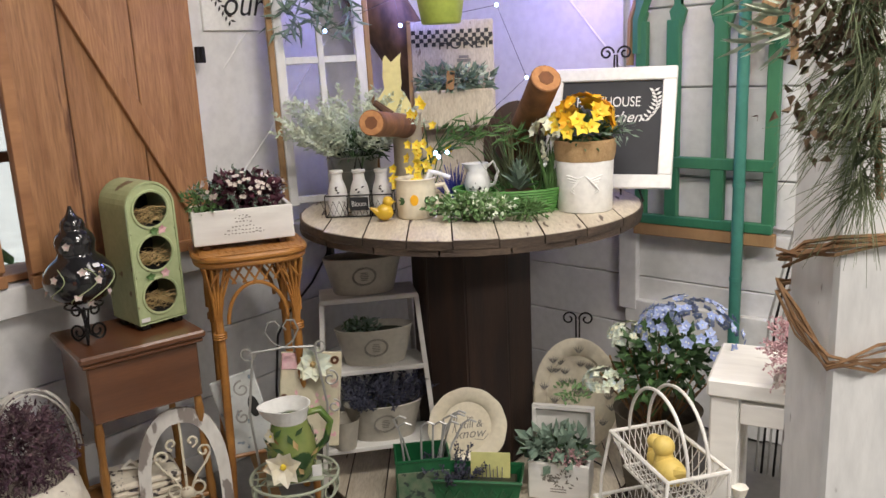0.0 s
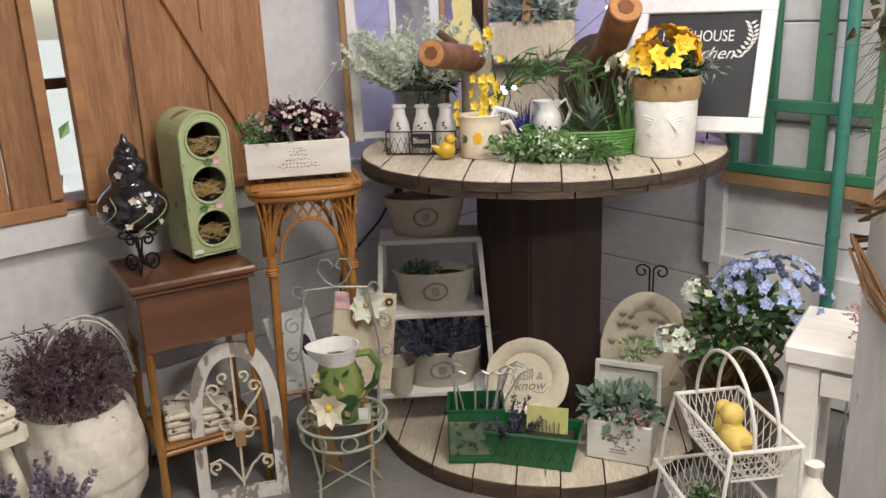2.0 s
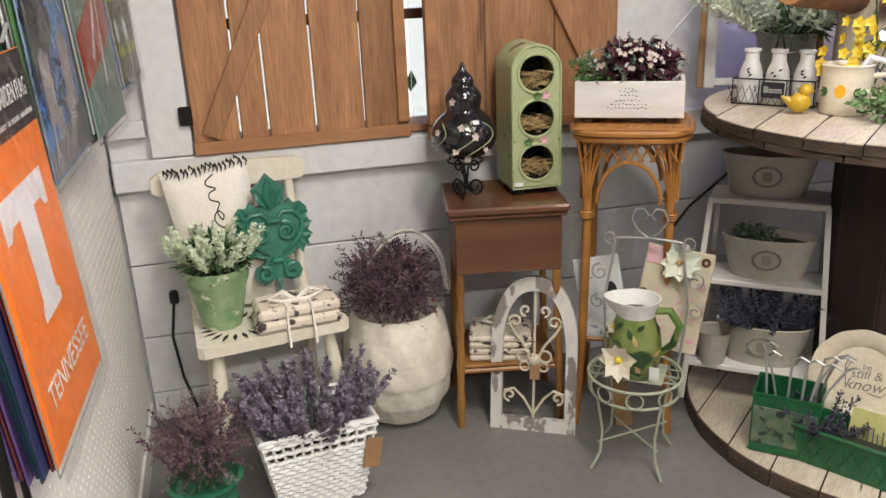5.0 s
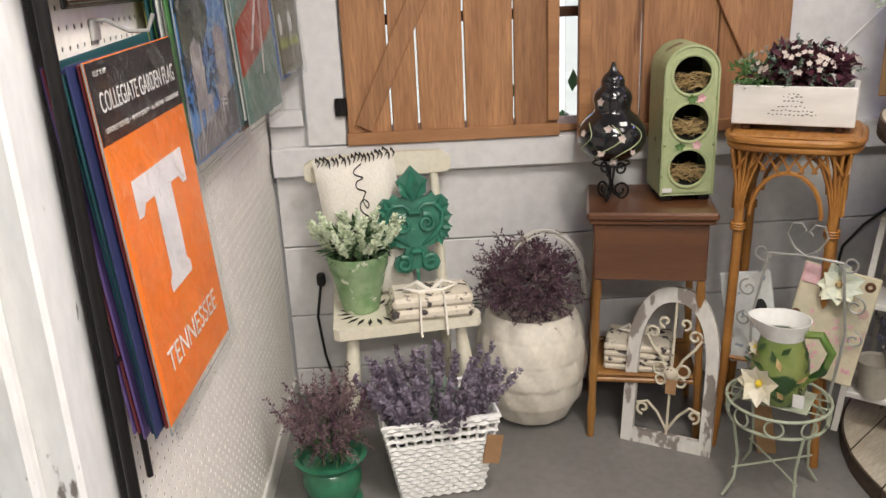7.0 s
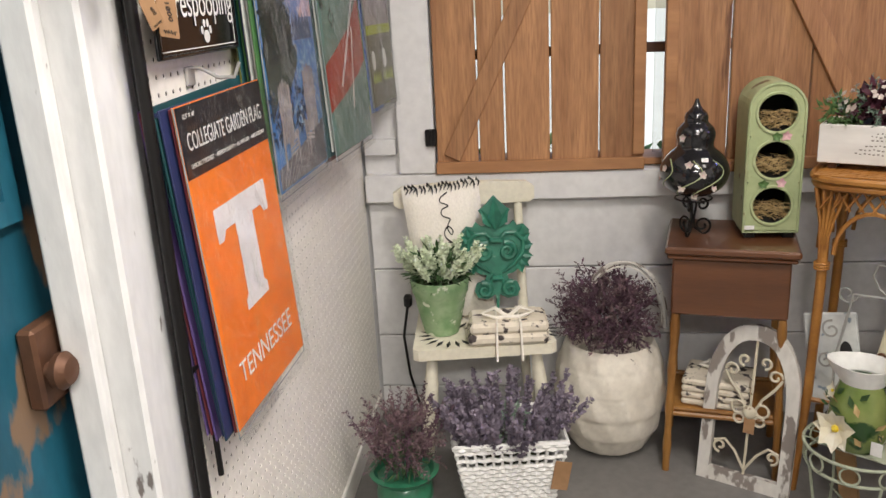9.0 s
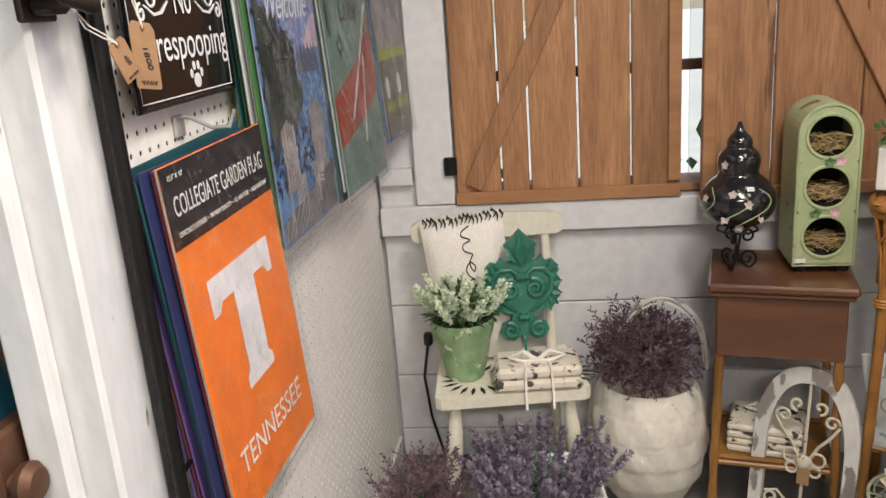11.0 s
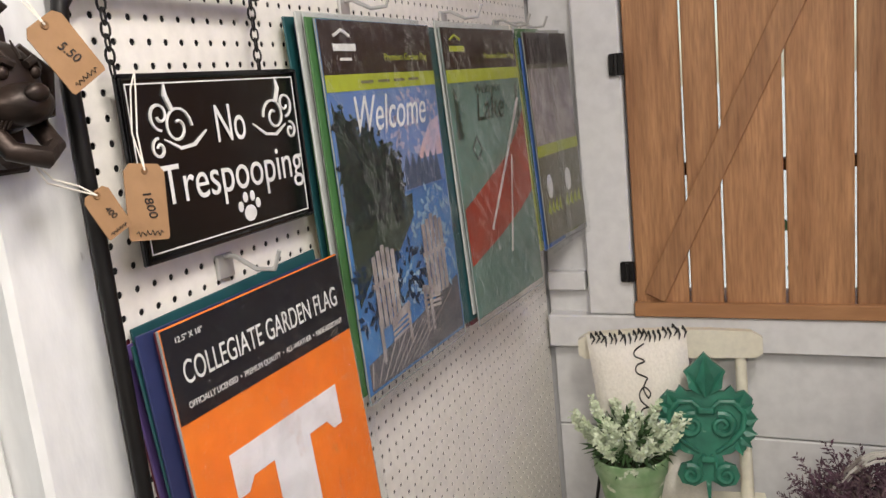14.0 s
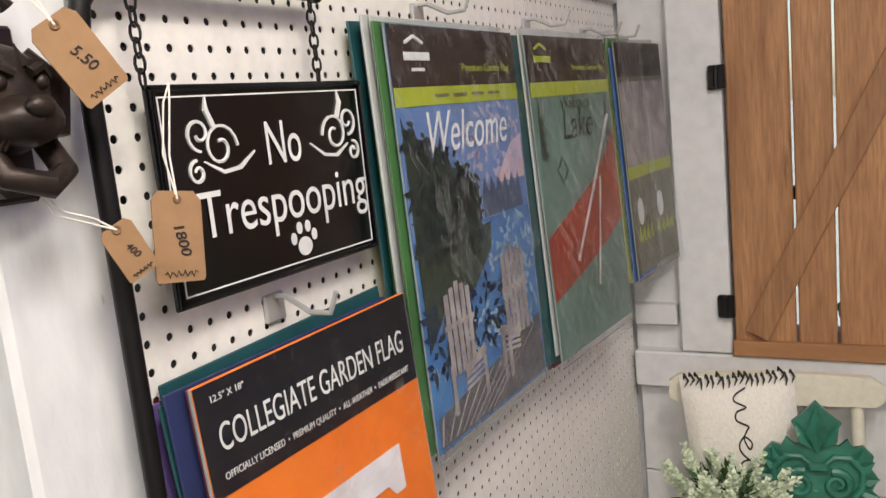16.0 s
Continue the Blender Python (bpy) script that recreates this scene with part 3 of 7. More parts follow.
for zc, lean, rr in ((1.135, 0.025, 0.004), (1.03, -0.035, 0.004)):
    for k in range(7):
        q = 0.061 + random.uniform(0, 0.008)
        tw = Mesh().tube([(q * sx, q * sy, zc + random.gauss(0, 0.008) + lean * sx) for sx, sy in ((-1, -1), (0, -1.1), (1, -1), (1.1, 0), (1, 1), (0, 1.1), (-1, 1), (-1.1, 0))], rr * random.uniform(0.4, 0.8), 4, closed=True)
        part("twine_wrap", tw, twine, fp, "brown grapevine twine")


# ---- the spool table ----
def strip(r, a, b, n=9):
    """The outline of the strip a < x < b of a disc."""
    a, b = max(a, -r + 0.002), min(b, r - 0.002)
    top = [(a + (b - a) * i / (n - 1), math.sqrt(r * r - (a + (b - a) * i / (n - 1)) ** 2)) for i in range(n)]
    return [(x, -y) for x, y in top] + [(x, y) for x, y in reversed(top)]


def lying(z):
    """Turns a prism's outline into the ground plane with its face up at height z."""
    return Matrix.Translation((0, 0, z)) @ Matrix.Rotation(radians(-90), 4, "X")


spool = thing("spool_table", at(-1.705, 2.15, 0, 40), "large wooden cable spool table with whitewashed boards", "table")
for zt, th, rr in ((0.935, 0.044, 0.575), (0.05, 0.05, 0.572)):
    disc = part("flange", Mesh().lathe([(rr - 0.04, zt - th + (0 if zt > 0.5 else 0.006)), (rr - 0.04, zt - 0.012)], 40), spool_wood, spool, "dark weathered round flange")
    edges = [-rr + i * 2 * rr / 9 for i in range(10)]
    for a, b in zip(edges[:-1], edges[1:]):
        k = rr + random.uniform(-0.006, 0.004)
        dz = random.uniform(-0.0015, 0.0015)
        part("plank", Mesh().prism(strip(k, a + 0.0012, b - 0.0014), (0.024 if zt > 0.5 else th - 0.003), lying(zt - 0.002 + dz)), spool_wood, disc)
        part("painted_board", Mesh().prism(strip(k - 0.006, a + 0.0022, b - 0.0026), 0.0022, lying(zt + dz)), whitewash, disc)
    # the lower curved ply under the boards
    if zt > 0.5:
        for i in range(18):
            a0 = 2 * math.pi * i / 18
            seg = [(rr * 0.995 * math.cos(a0 + 0.34 * k / 4), rr * 0.995 * math.sin(a0 + 0.34 * k / 4)) for k in range(5)] + [((rr - 0.06) * math.cos(a0 + 0.34 * (4 - k) / 4), (rr - 0.06) * math.sin(a0 + 0.34 * (4 - k) / 4)) for k in range(5)]
            part("rim_block", Mesh().prism(seg, 0.018, lying(zt - 0.027)), spool_wood, disc)
for i in range(9):
    a = 2 * math.pi * (i + 0.3) / 9
    part("stave", Mesh().box((0, -0.184, 0.47), (0.140, 0.022, 0.83), Matrix.Rotation(a, 4, "Z"), b=0.004), drum_wood, spool)


# ---- plants ----
def spikes(root, name, material, count, r, z, length, lean, leaf, n=26, width=0.4, stem=0.0015, sx=1.0, sy=1.0):
    """Upright flower spikes fanning out of a pot."""
    ms = Mesh()
    for i in range(count):
        a, q = random.uniform(0, 2 * math.pi), math.sqrt(random.random())
        d = cone_dir(q * lean + random.uniform(-0.12, 0.12), a)
        ms.sprig((math.cos(a) * q * r * sx, math.sin(a) * q * r * sy, z), d, length * random.uniform(0.75, 1.1), leaf, n, stem, 0.8, width)
    return tagged(part(name, ms, material, root), kind="stuff")


def bush(root, name, material, count, c, rad, leaf, squash=1.0, width=0.5, inside=0.35):
    """Leaves on twigs that fill a rounded, ragged clump."""
    ms = Mesh()
    for i in range(count):
        d = Vector((random.gauss(0, 1), random.gauss(0, 1), random.gauss(0, 1))).normalized()
        q = (inside + (1 - inside) * random.random()) * random.uniform(0.8, 1.12)
        p = Vector(c) + Vector((d.x * rad[0], d.y * rad[1], d.z * rad[2] * squash)) * q
        ms.leaf(p, d + Vector((random.gauss(0, 0.6), random.gauss(0, 0.6), random.gauss(0.1, 0.6))), leaf * random.uniform(0.6, 1.2), leaf * width)
    return tagged(part(name, ms, material, root), kind="stuff")


def sprigs_all_round(root, name, material, count, c, rad, length, leaf, n=12, width=0.3):
    ms = Mesh()
    for i in range(count):
        d = Vector((random.gauss(0, 1), random.gauss(0, 1), random.gauss(0.25, 0.8))).normalized()
        p = Vector(c) + Vector((d.x * rad[0], d.y * rad[1], d.z * rad[2])) * random.uniform(0.25, 0.75)
        ms.sprig(p, d + Vector((random.gauss(0, 0.35), random.gauss(0, 0.35), random.gauss(0.15, 0.35))), length * random.uniform(0.7, 1.2), leaf, n, 0.0012, 0.85, width, 0.1)
    return tagged(part(name, ms, material, root), kind="stuff")


def blossoms(root, name, material, centres, size, petals=5, centre=None):
    """Open flowers of five petals, one part; hearts in a second."""
    ms, hs = Mesh(), Mesh()
    for c, d in centres:
        d = Vector(d).normalized()
        s = d.orthogonal().normalized()
        for k in range(petals):
            o = Matrix.Rotation(2 * math.pi * k / petals + random.random() * 0.3, 3, d) @ s
            ms.leaf(c, o + d * random.uniform(0.15, 0.5), size * random.uniform(0.85, 1.1), size * 0.85, 0.1, d)
        hs.ball(Vector(c) + d * size * 0.12, size * 0.16, None, 6, 4)
    ob = tagged(part(name, ms, material, root), kind="stuff" if len(centres) > 10 else "")
    if centre:
        part("flower_heart", hs, centre, ob)
    return ob


def around(c, rad, n, up=0.2):
    out = []
    for i in range(n):
        d = Vector((random.gauss(0, 1), random.gauss(0, 1), abs(random.gauss(up, 0.7)))).normalized()
        out.append((Vector(c) + Vector((d.x * rad[0], d.y * rad[1], d.z * rad[2])), d))
    return out


# ---- along the window wall: chair with its things ----
chair = thing("chair", at(-2.15, 0.395, 0, 98), "small cream painted wooden chair with black stencilled seat", "chair")
part("seat", Mesh().prism([(-0.205, -0.14), (-0.19, -0.155), (0.19, -0.155), (0.205, -0.14), (0.185, 0.14), (-0.185, 0.14)], 0.032, lying(0.425)), chair_cream, chair)
for sx in (-1, 1):
    part("leg", Mesh().tube([(sx * 0.15, -0.11, 0.39), (sx * 0.158, -0.118, 0.30), (sx * 0.165, -0.124, 0.22), (sx * 0.185, -0.145, 0.0)], [0.014, 0.021, 0.023, 0.012], 10), chair_cream, chair)
    part("leg", Mesh().tube([(sx * 0.14, 0.10, 0.39), (sx * 0.165, 0.16, 0.0)], [0.016, 0.012], 10), chair_cream, chair)
    part("back_post", Mesh().tube([(sx * 0.155 - 0.01, 0.115, 0.42), (sx * 0.165 - 0.025, 0.165, 0.80)], [0.016, 0.013], 10), chair_cream, chair)
    part("stretcher", Mesh().tube([(sx * 0.17, -0.13, 0.16), (sx * 0.155, 0.14, 0.16)], 0.008, 8), chair_cream, chair)
crest = [(-0.215, 0.752), (-0.20, 0.742), (0.20, 0.742), (0.215, 0.752), (0.215, 0.79), (0.19, 0.806), (0.10, 0.812), (0, 0.814), (-0.10, 0.812), (-0.19, 0.806), (-0.215, 0.79)]
part("crest_rail", Mesh().prism(crest, 0.022, at(-0.025, 0.145, 0.025)), chair_cream, chair)
part("stretcher", Mesh().tube([(-0.165, -0.125, 0.20), (0.165, -0.125, 0.20)], 0.009, 8), chair_cream, chair)
st = Mesh()
for cx in (-0.09, 0.14):
    for i in range(18):
        a = 2 * math.pi * i / 18
        st.leaf((cx + 0.05 * math.cos(a), -0.05 + 0.05 * math.sin(a), 0.4265), (math.cos(a), math.sin(a), 0), 0.05, 0.013, 0, Vector((0, 0, 1)))
tagged(part("stencil", st, ink, chair, "black sunflower stencil"), "black sunflower stencil", kind="stuff")

pil = thing("pillow", at(-2.195, 0.325, 0.432, 98, -9, -5) @ Matrix.Diagonal((0.90, 1, 1.2, 1)), "cream linen pillow with black tassel edge and script", "pillow")
pm, N = Mesh(), 14
for side in (-1, 1):
    k = len(pm.v)
    for i in range(N + 1):
        for j in range(N + 1):
            u, w = i / N * 2 - 1, j / N * 2 - 1
            e = (1 - abs(u) ** 3) * (1 - abs(w) ** 3)
            pin = 1 - 0.06 * (1 - abs(u * w))
            pm.v.append((u * 0.125 * (pin + 0.04), side * 0.042 * e ** 0.6, 0.175 + w * 0.17 * (pin + 0.04)))
    for i in range(N):
        for j in range(N):
            q = (k + i * (N + 1) + j, k + (i + 1) * (N + 1) + j, k + (i + 1) * (N + 1) + j + 1, k + i * (N + 1) + j + 1)
            pm.f.append(q if side < 0 else q[::-1])
pm.smooth = True
part("cushion", pm, linen, pil)
tas = Mesh()
for i in range(20):
    x = -0.12 + 0.24 * i / 19
    q = random.uniform(-0.005, 0.006)
    tas.tube([(x, 0.004, 0.338), (x + 0.004, -0.006 + q, 0.350 + q), (x + 0.010 + q, -0.016, 0.340 + q), (x + 0.004, -0.020, 0.330 + q)], [0.0022, 0.003, 0.003, 0.001], 5)
part("tassel_edge", tas, ink, pil, "black cord edging")
def on_pillow(x, z):
    e = max(0.0, (1 - abs(x / 0.125) ** 3) * (1 - abs((z - 0.175) / 0.17) ** 3))
    return (x, -0.042 * e ** 0.6 - 0.001, z)


# a cursive word that runs down the pillow: (distance along it, height of the stroke)
WORD = [(0, 1), (0.3, 0.1), (0.6, 0), (0.9, 0.9), (1.1, 0.1), (1.5, 0), (1.8, 0.9), (2.0, 0.75), (2.4, 0.45), (2.9, 0.8), (2.6, 1.05), (2.3, 0.5), (2.7, 0), (3.2, 0.3), (3.9, 1.9), (3.7, 2.2), (3.4, 1.4), (3.5, 0.1), (4.0, 0.1), (4.9, 0.85), (4.6, 1.0), (4.3, 0.5), (4.6, 0), (5.2, 0.3), (5.5, 0.9), (5.2, 0.5), (5.5, 0), (5.9, 0.5), (5.6, 0.95), (6.2, 0.8), (6.4, 0)]
smooth_word = []
for k in range(len(WORD) - 1):
    p0_, p1_, p2_, p3_ = (Vector(WORD[min(max(k + q, 0), len(WORD) - 1)]) for q in (-1, 0, 1, 2))
    for n_ in range(5):
        t = n_ / 5
        smooth_word.append(0.5 * (2 * p1_ + (p2_ - p0_) * t + (2 * p0_ - 5 * p1_ + 4 * p2_ - p3_) * t * t + (3 * p1_ - p0_ - 3 * p2_ + p3_) * t ** 3))
part("script", Mesh().tube([on_pillow(-0.006 + 0.027 * v.y, 0.326 - 0.036 * v.x) for v in smooth_word], 0.0018, 5), ink, pil, "black handwritten script")

pot = thing("flower_pot", at(-2.118, 0.282, 0.427) @ Matrix.Diagonal((1.13, 1.13, 1.02, 1)), "green washed clay pot with mint heather on the chair", "plant")
part("pot", Mesh().lathe([(0.045, 0), (0.052, 0.03), (0.068, 0.115), (0.070, 0.12), (0.073, 0.125), (0.077, 0.165), (0.074, 0.167), (0.068, 0.15)], 24), green_wash, pot)
part("soil", Mesh().lathe([(0.066, 0.145), (0.064, 0.152)], 16), soil, pot)
bush(pot, "foliage", leaf_dark, 420, (0, 0, 0.19), (0.075, 0.075, 0.055), 0.035, width=0.25)
spikes(pot, "heather_bloom", heather_green, 56, 0.05, 0.165, 0.115, 0.75, 0.016, 54, 0.6)

pl = thing("wall_plaque", at(-2.135, 0.452, 0.429, 98, -9), "jade green carved acanthus plaque leaning on the chair", "plaque")
# acanthus crest, two broad shoulders of leaves, a waist and a pair of foot scrolls
half_ = [(0.0, 0.02), (0.006, 0.10), (0.03, 0.086), (0.058, 0.092), (0.068, 0.112), (0.060, 0.134), (0.036, 0.142), (0.030, 0.158), (0.050, 0.163), (0.068, 0.176), (0.080, 0.170), (0.090, 0.190), (0.103, 0.202), (0.097, 0.222), (0.108, 0.244), (0.096, 0.262), (0.101, 0.288), (0.084, 0.306), (0.066, 0.302), (0.056, 0.318), (0.040, 0.304), (0.028, 0.306), (0.034, 0.330), (0.046, 0.350), (0.034, 0.360), (0.020, 0.372), (0.0, 0.394)]
part("plate", Mesh().prism(half_ + [(-x, z) for x, z in reversed(half_[1:-1])], 0.016), jade, pl)
def swell(pts, r0, r1, r2):
    n_ = len(pts)
    return Mesh().tube([(x, -0.003, z) for x, z in pts], [r0 + (r1 - r0) * math.sin(math.pi * q / (n_ - 1)) + (r2 - r0) * q / (n_ - 1) for q in range(n_)], 8)
for q in (-1, 1):
    part("scroll", Mesh().tube(scroll((q * 0.034, 0.228), 0.028, 1.5, 1.9 if q > 0 else math.pi - 1.9, -q, y=-0.004), [0.0095 - 0.00025 * k for k in range(22)], 8), jade, pl)
    part("scroll", Mesh().tube(scroll((q * 0.038, 0.114), 0.022, 1.3, 1.2 if q > 0 else math.pi - 1.2, q, y=-0.004), [0.0095 - 0.00025 * k for k in range(22)], 8), jade, pl)
    part("rib", swell([(q * 0.008, 0.262), (q * 0.030, 0.283), (q * 0.060, 0.282), (q * 0.082, 0.258), (q * 0.078, 0.222), (q * 0.052, 0.190), (q * 0.018, 0.166)], 0.005, 0.009, 0.004), jade, pl)
    part("rib", swell([(q * 0.006, 0.160), (q * 0.016, 0.146), (q * 0.018, 0.128)], 0.005, 0.006, 0.004), jade, pl)
    for k in range(6):
        a = radians(62 - 27 * k)
        part("leaf_lobe", Mesh().leaf((q * (0.060 + 0.012 * math.cos(a)), -0.004, 0.235 + 0.038 * math.sin(a)), (q * math.cos(a), -0.12, math.sin(a)), 0.040, 0.024, 0.30, Vector((0, -1, 0))), jade, pl)
    part("leaf_lobe", Mesh().leaf((q * 0.008, -0.005, 0.296), (q * 0.55, -0.1, 1), 0.070, 0.030, 0.30, Vector((0, -1, 0))), jade, pl)
part("crest_leaf", Mesh().leaf((0, -0.007, 0.290), (0, -0.06, 1), 0.098, 0.040, 0.30, Vector((0, -1, 0))), jade, pl)
part("tie_band", Mesh().box((0, -0.007, 0.262), (0.040, 0.018, 0.016), b=0.005), jade, pl)
part("tie_band", Mesh().box((0, -0.006, 0.150), (0.034, 0.016, 0.014), b=0.005), jade, pl)

nap = thing("napkin_bundle", at(-2.062, 0.478, 0.427, 96) @ Matrix.Diagonal((1.18, 1.0, 1.3, 1)), "stacked black toile napkins tied with ribbon", "napkins")
for k in range(2):
    part("napkin", Mesh().box((0.002 * k, 0, 0.0135 + 0.026 * k), (0.195 - 0.006 * k, 0.125, 0.026), b=0.009), toile, nap)
rib = Mesh()
for s in (-1, 1):
    rib.tube([(0, -0.02, 0.055), (s * 0.03, -0.02, 0.078), (s * 0.062, -0.02, 0.066), (s * 0.03, -0.025, 0.056), (0, -0.02, 0.055)], 0.005, 6)
    rib.tube([(s * 0.025, 0.06, 0.054), (s * 0.028, -0.067, 0.054), (s * 0.03, -0.068, 0.0), (s * 0.03, -0.082, -0.03)], 0.0035, 4)
part("ribbon", rib, linen, nap, "cream ribbon bow")

# large carved pot with plum sprigs
def carved(a, z):
    """Overlapping carved leaves in staggered rows round the pot."""
    if z > 0.345:
        return 1.0
    row = z / 0.075
    k = int(row)
    v = row - k
    u = ((a / (2 * math.pi) * 11 + 0.5 * (k % 2) + 0.25 * v) % 1.0) - 0.5
    edge = 0.5 * (1 - v) ** 0.6 + 0.06
    inside = max(0.0, 1 - abs(u) / edge)
    rise = math.sin(math.pi * min(1.0, v * 1.05)) ** 0.7
    return 1 + 0.034 * inside ** 0.6 * (0.3 + 0.7 * rise) + 0.010 * max(0.0, 1 - abs(u) / 0.07) + 0.004 * math.sin(70 * z + 40 * abs(u))


egg = thing("floor_pot", at(-2.215, 0.785, 0), "tall round cream carved pot holding plum sprigs", "plant")
prof = [(0.085, 0), (0.115, 0.02), (0.148, 0.08), (0.164, 0.16), (0.165, 0.22), (0.156, 0.29), (0.135, 0.35), (0.128, 0.36), (0.12, 0.35), (0.115, 0.30)]
part("pot", Mesh().lathe([(prof[0][0], 0)] + [(np.interp(z, [p[1] for p in prof[:8]], [p[0] for p in prof[:8]]), z) for z in np.linspace(0.005, 0.36, 64)] + prof[8:], 120, None, 1, 1,
     carved), pot_white, egg)
for k in range(6):
    part("handle_twig", Mesh().tube([(0.02, 0.125 * math.cos(t) * 1.0, 0.40 + 0.205 * math.sin(t)) for t in [math.pi * i / 14 for i in range(15)]], 0.003, 4, at(random.uniform(-0.03, 0.03), random.uniform(-0.015, 0.015) + 0.03, random.uniform(-0.008, 0.008))), chippy_grey, egg, "whitewashed handle twig")
bush(egg, "dark_foliage", plum, 900, (0.03, -0.01, 0.46), (0.145, 0.155, 0.12), 0.028, width=0.28)
sprigs_all_round(egg, "plum_foliage", plum, 170, (0.03, -0.01, 0.455), (0.15, 0.16, 0.12), 0.075, 0.022, 16, 0.26)
sprigs_all_round(egg, "mauve_foliage", mauve, 90, (0.04, -0.01, 0.45), (0.15, 0.16, 0.12), 0.07, 0.02, 14, 0.26)

# white woven basket of lavender
bk = thing("woven_basket", at(-1.885, 0.475, 0, 97), "white woven basket full of lavender with kraft tag", "basket")
def taper(z, w0=0.105, w1=0.148, d0=0.075, d1=0.108, h=0.235):
    t = z / h
    return w0 + (w1 - w0) * t, d0 + (d1 - d0) * t
bm_ = Mesh()
rows = 19
for i in range(rows):
    if i in (14, 16):
        continue
    z = 0.008 + i * 0.0126
    w, d = taper(z)
    pts = []
    for a, b in (((-w, -d), (w, -d)), ((w, -d), (w, d)), ((w, d), (-w, d)), ((-w, d), (-w, -d))):
        for k in range(16):
            t = k / 16
            nx_, ny_ = (b[1] - a[1]), -(b[0] - a[0])
            L = math.hypot(nx_, ny_)
            o = 0.0035 * (1 if (k + i) % 2 else -1)
            pts.append((a[0] + (b[0] - a[0]) * t + nx_ / L * o, a[1] + (b[1] - a[1]) * t + ny_ / L * o, z))
    bm_.tube(pts, 0.0072, 5, closed=True)
part("weave", bm_, white_glaze, bk)
for i in range(48):
    a = i / 48 * 4
    s, t = int(a), a - int(a)
    w0, d0 = taper(0.0)
    w1, d1 = taper(0.235)
    p = [((-1 + 2 * t), -1), (1, -1 + 2 * t), (1 - 2 * t, 1), (-1, 1 - 2 * t)][s]
    part("stake", Mesh().tube([(p[0] * w0, p[1] * d0, 0.004), (p[0] * w1, p[1] * d1, 0.238)], 0.005, 4), white_glaze, bk)
w1, d1 = taper(0.24)
part("rim", Mesh().tube([(-w1, -d1, 0.24), (0, -d1, 0.24), (w1, -d1, 0.24), (w1, d1, 0.24), (0, d1, 0.24), (-w1, d1, 0.24)], 0.009, 6, closed=True), white_glaze, bk)
part("liner", Mesh().box((0, 0, 0.10), (0.19, 0.13, 0.18)), soil, bk)
part("tag", Mesh().box((0.105, -0.112, 0.165), (0.045, 0.003, 0.085), Matrix.Rotation(radians(10), 4, "Y"), b=0.001), kraft, bk, "brown kraft price tag")
spikes(bk, "lavender", lavender, 84, 0.115, 0.19, 0.17, 0.62, 0.021, 52, 0.75, sx=1.1, sy=0.8)
bush(bk, "foliage", leaf_sage, 260, (0, 0, 0.23), (0.12, 0.09, 0.05), 0.03, width=0.25)

urn = thing("urn_planter", at(-1.80, 0.195, 0), "small glazed green urn with mauve heather", "plant")
part("urn", Mesh().lathe([(0.050, 0), (0.056, 0.006), (0.058, 0.018), (0.046, 0.03), (0.052, 0.05), (0.060, 0.08), (0.058, 0.11), (0.050, 0.125), (0.054, 0.135), (0.072, 0.15), (0.074, 0.156), (0.064, 0.157), (0.055, 0.14)], 28, None, 1.3, 1.3), emerald, urn)
sprigs_all_round(urn, "heather", mauve, 110, (0.0, 0.0, 0.25), (0.085, 0.085, 0.10), 0.085, 0.016, 18, 0.3)
spikes(urn, "heather_bloom", plum, 26, 0.04, 0.15, 0.21, 0.55, 0.016, 36, 0.4)
bush(urn, "foliage", leaf_dark, 220, (0, 0, 0.19), (0.06, 0.06, 0.06), 0.03, width=0.2)

# ---- side table with gourd and birdhouse ----
tab = thing("side_table", at(-2.152, 1.112, 0, 78), "walnut sewing table on bamboo legs with lower shelf", "table")
part("tabletop", Mesh().box((0, 0, 0.688), (0.345, 0.315, 0.022), b=0.006), walnut, tab)
part("lid_edge", Mesh().box((0, 0, 0.670), (0.330, 0.30, 0.012), b=0.004), walnut, tab)
part("box_body", Mesh().box((0, 0.005, 0.580), (0.305, 0.275, 0.165), b=0.005), walnut, tab)
for sx in (-1, 1):
    for sy in (-1, 1):
        x, y = sx * 0.140, sy * 0.122 + 0.005
        pts, rs = [], []
        for k in range(13):
            z = 0.50 - 0.50 * k / 12
            o = 0.012 * (1 - z / 0.5)
            pts.append((x + sx * o, y + sy * o, z))
            rs.append(0.0135 if k % 3 == 1 else 0.0105)
        part("leg", Mesh().tube(pts, rs, 9), bamboo, tab)
part("shelf", Mesh().box((0, 0.005, 0.185), (0.30, 0.265, 0.014), b=0.004), bamboo, tab)
for sy in (-1, 1):
    part("rail", Mesh().tube([(-0.14, sy * 0.122 + 0.005, 0.20), (0.14, sy * 0.122 + 0.005, 0.20)], 0.007, 8), bamboo, tab)
gift = thing("napkin_bundle", at(-2.15, 1.10, 0.192, 70), "grey floral napkin stack tied with bow on the shelf", "napkins")
for k in range(4):
    part("napkin", Mesh().box((0, -0.01, 0.011 + 0.021 * k), (0.19, 0.15, 0.02), b=0.006), toile, gift)
gb = Mesh()
for s in (-1, 1):
    gb.tube([(0, 0, 0.085), (s * 0.03, 0, 0.115), (s * 0.055, 0, 0.10), (0, 0, 0.085)], 0.006, 6)
part("ribbon", gb, linen, gift, "cream bow")

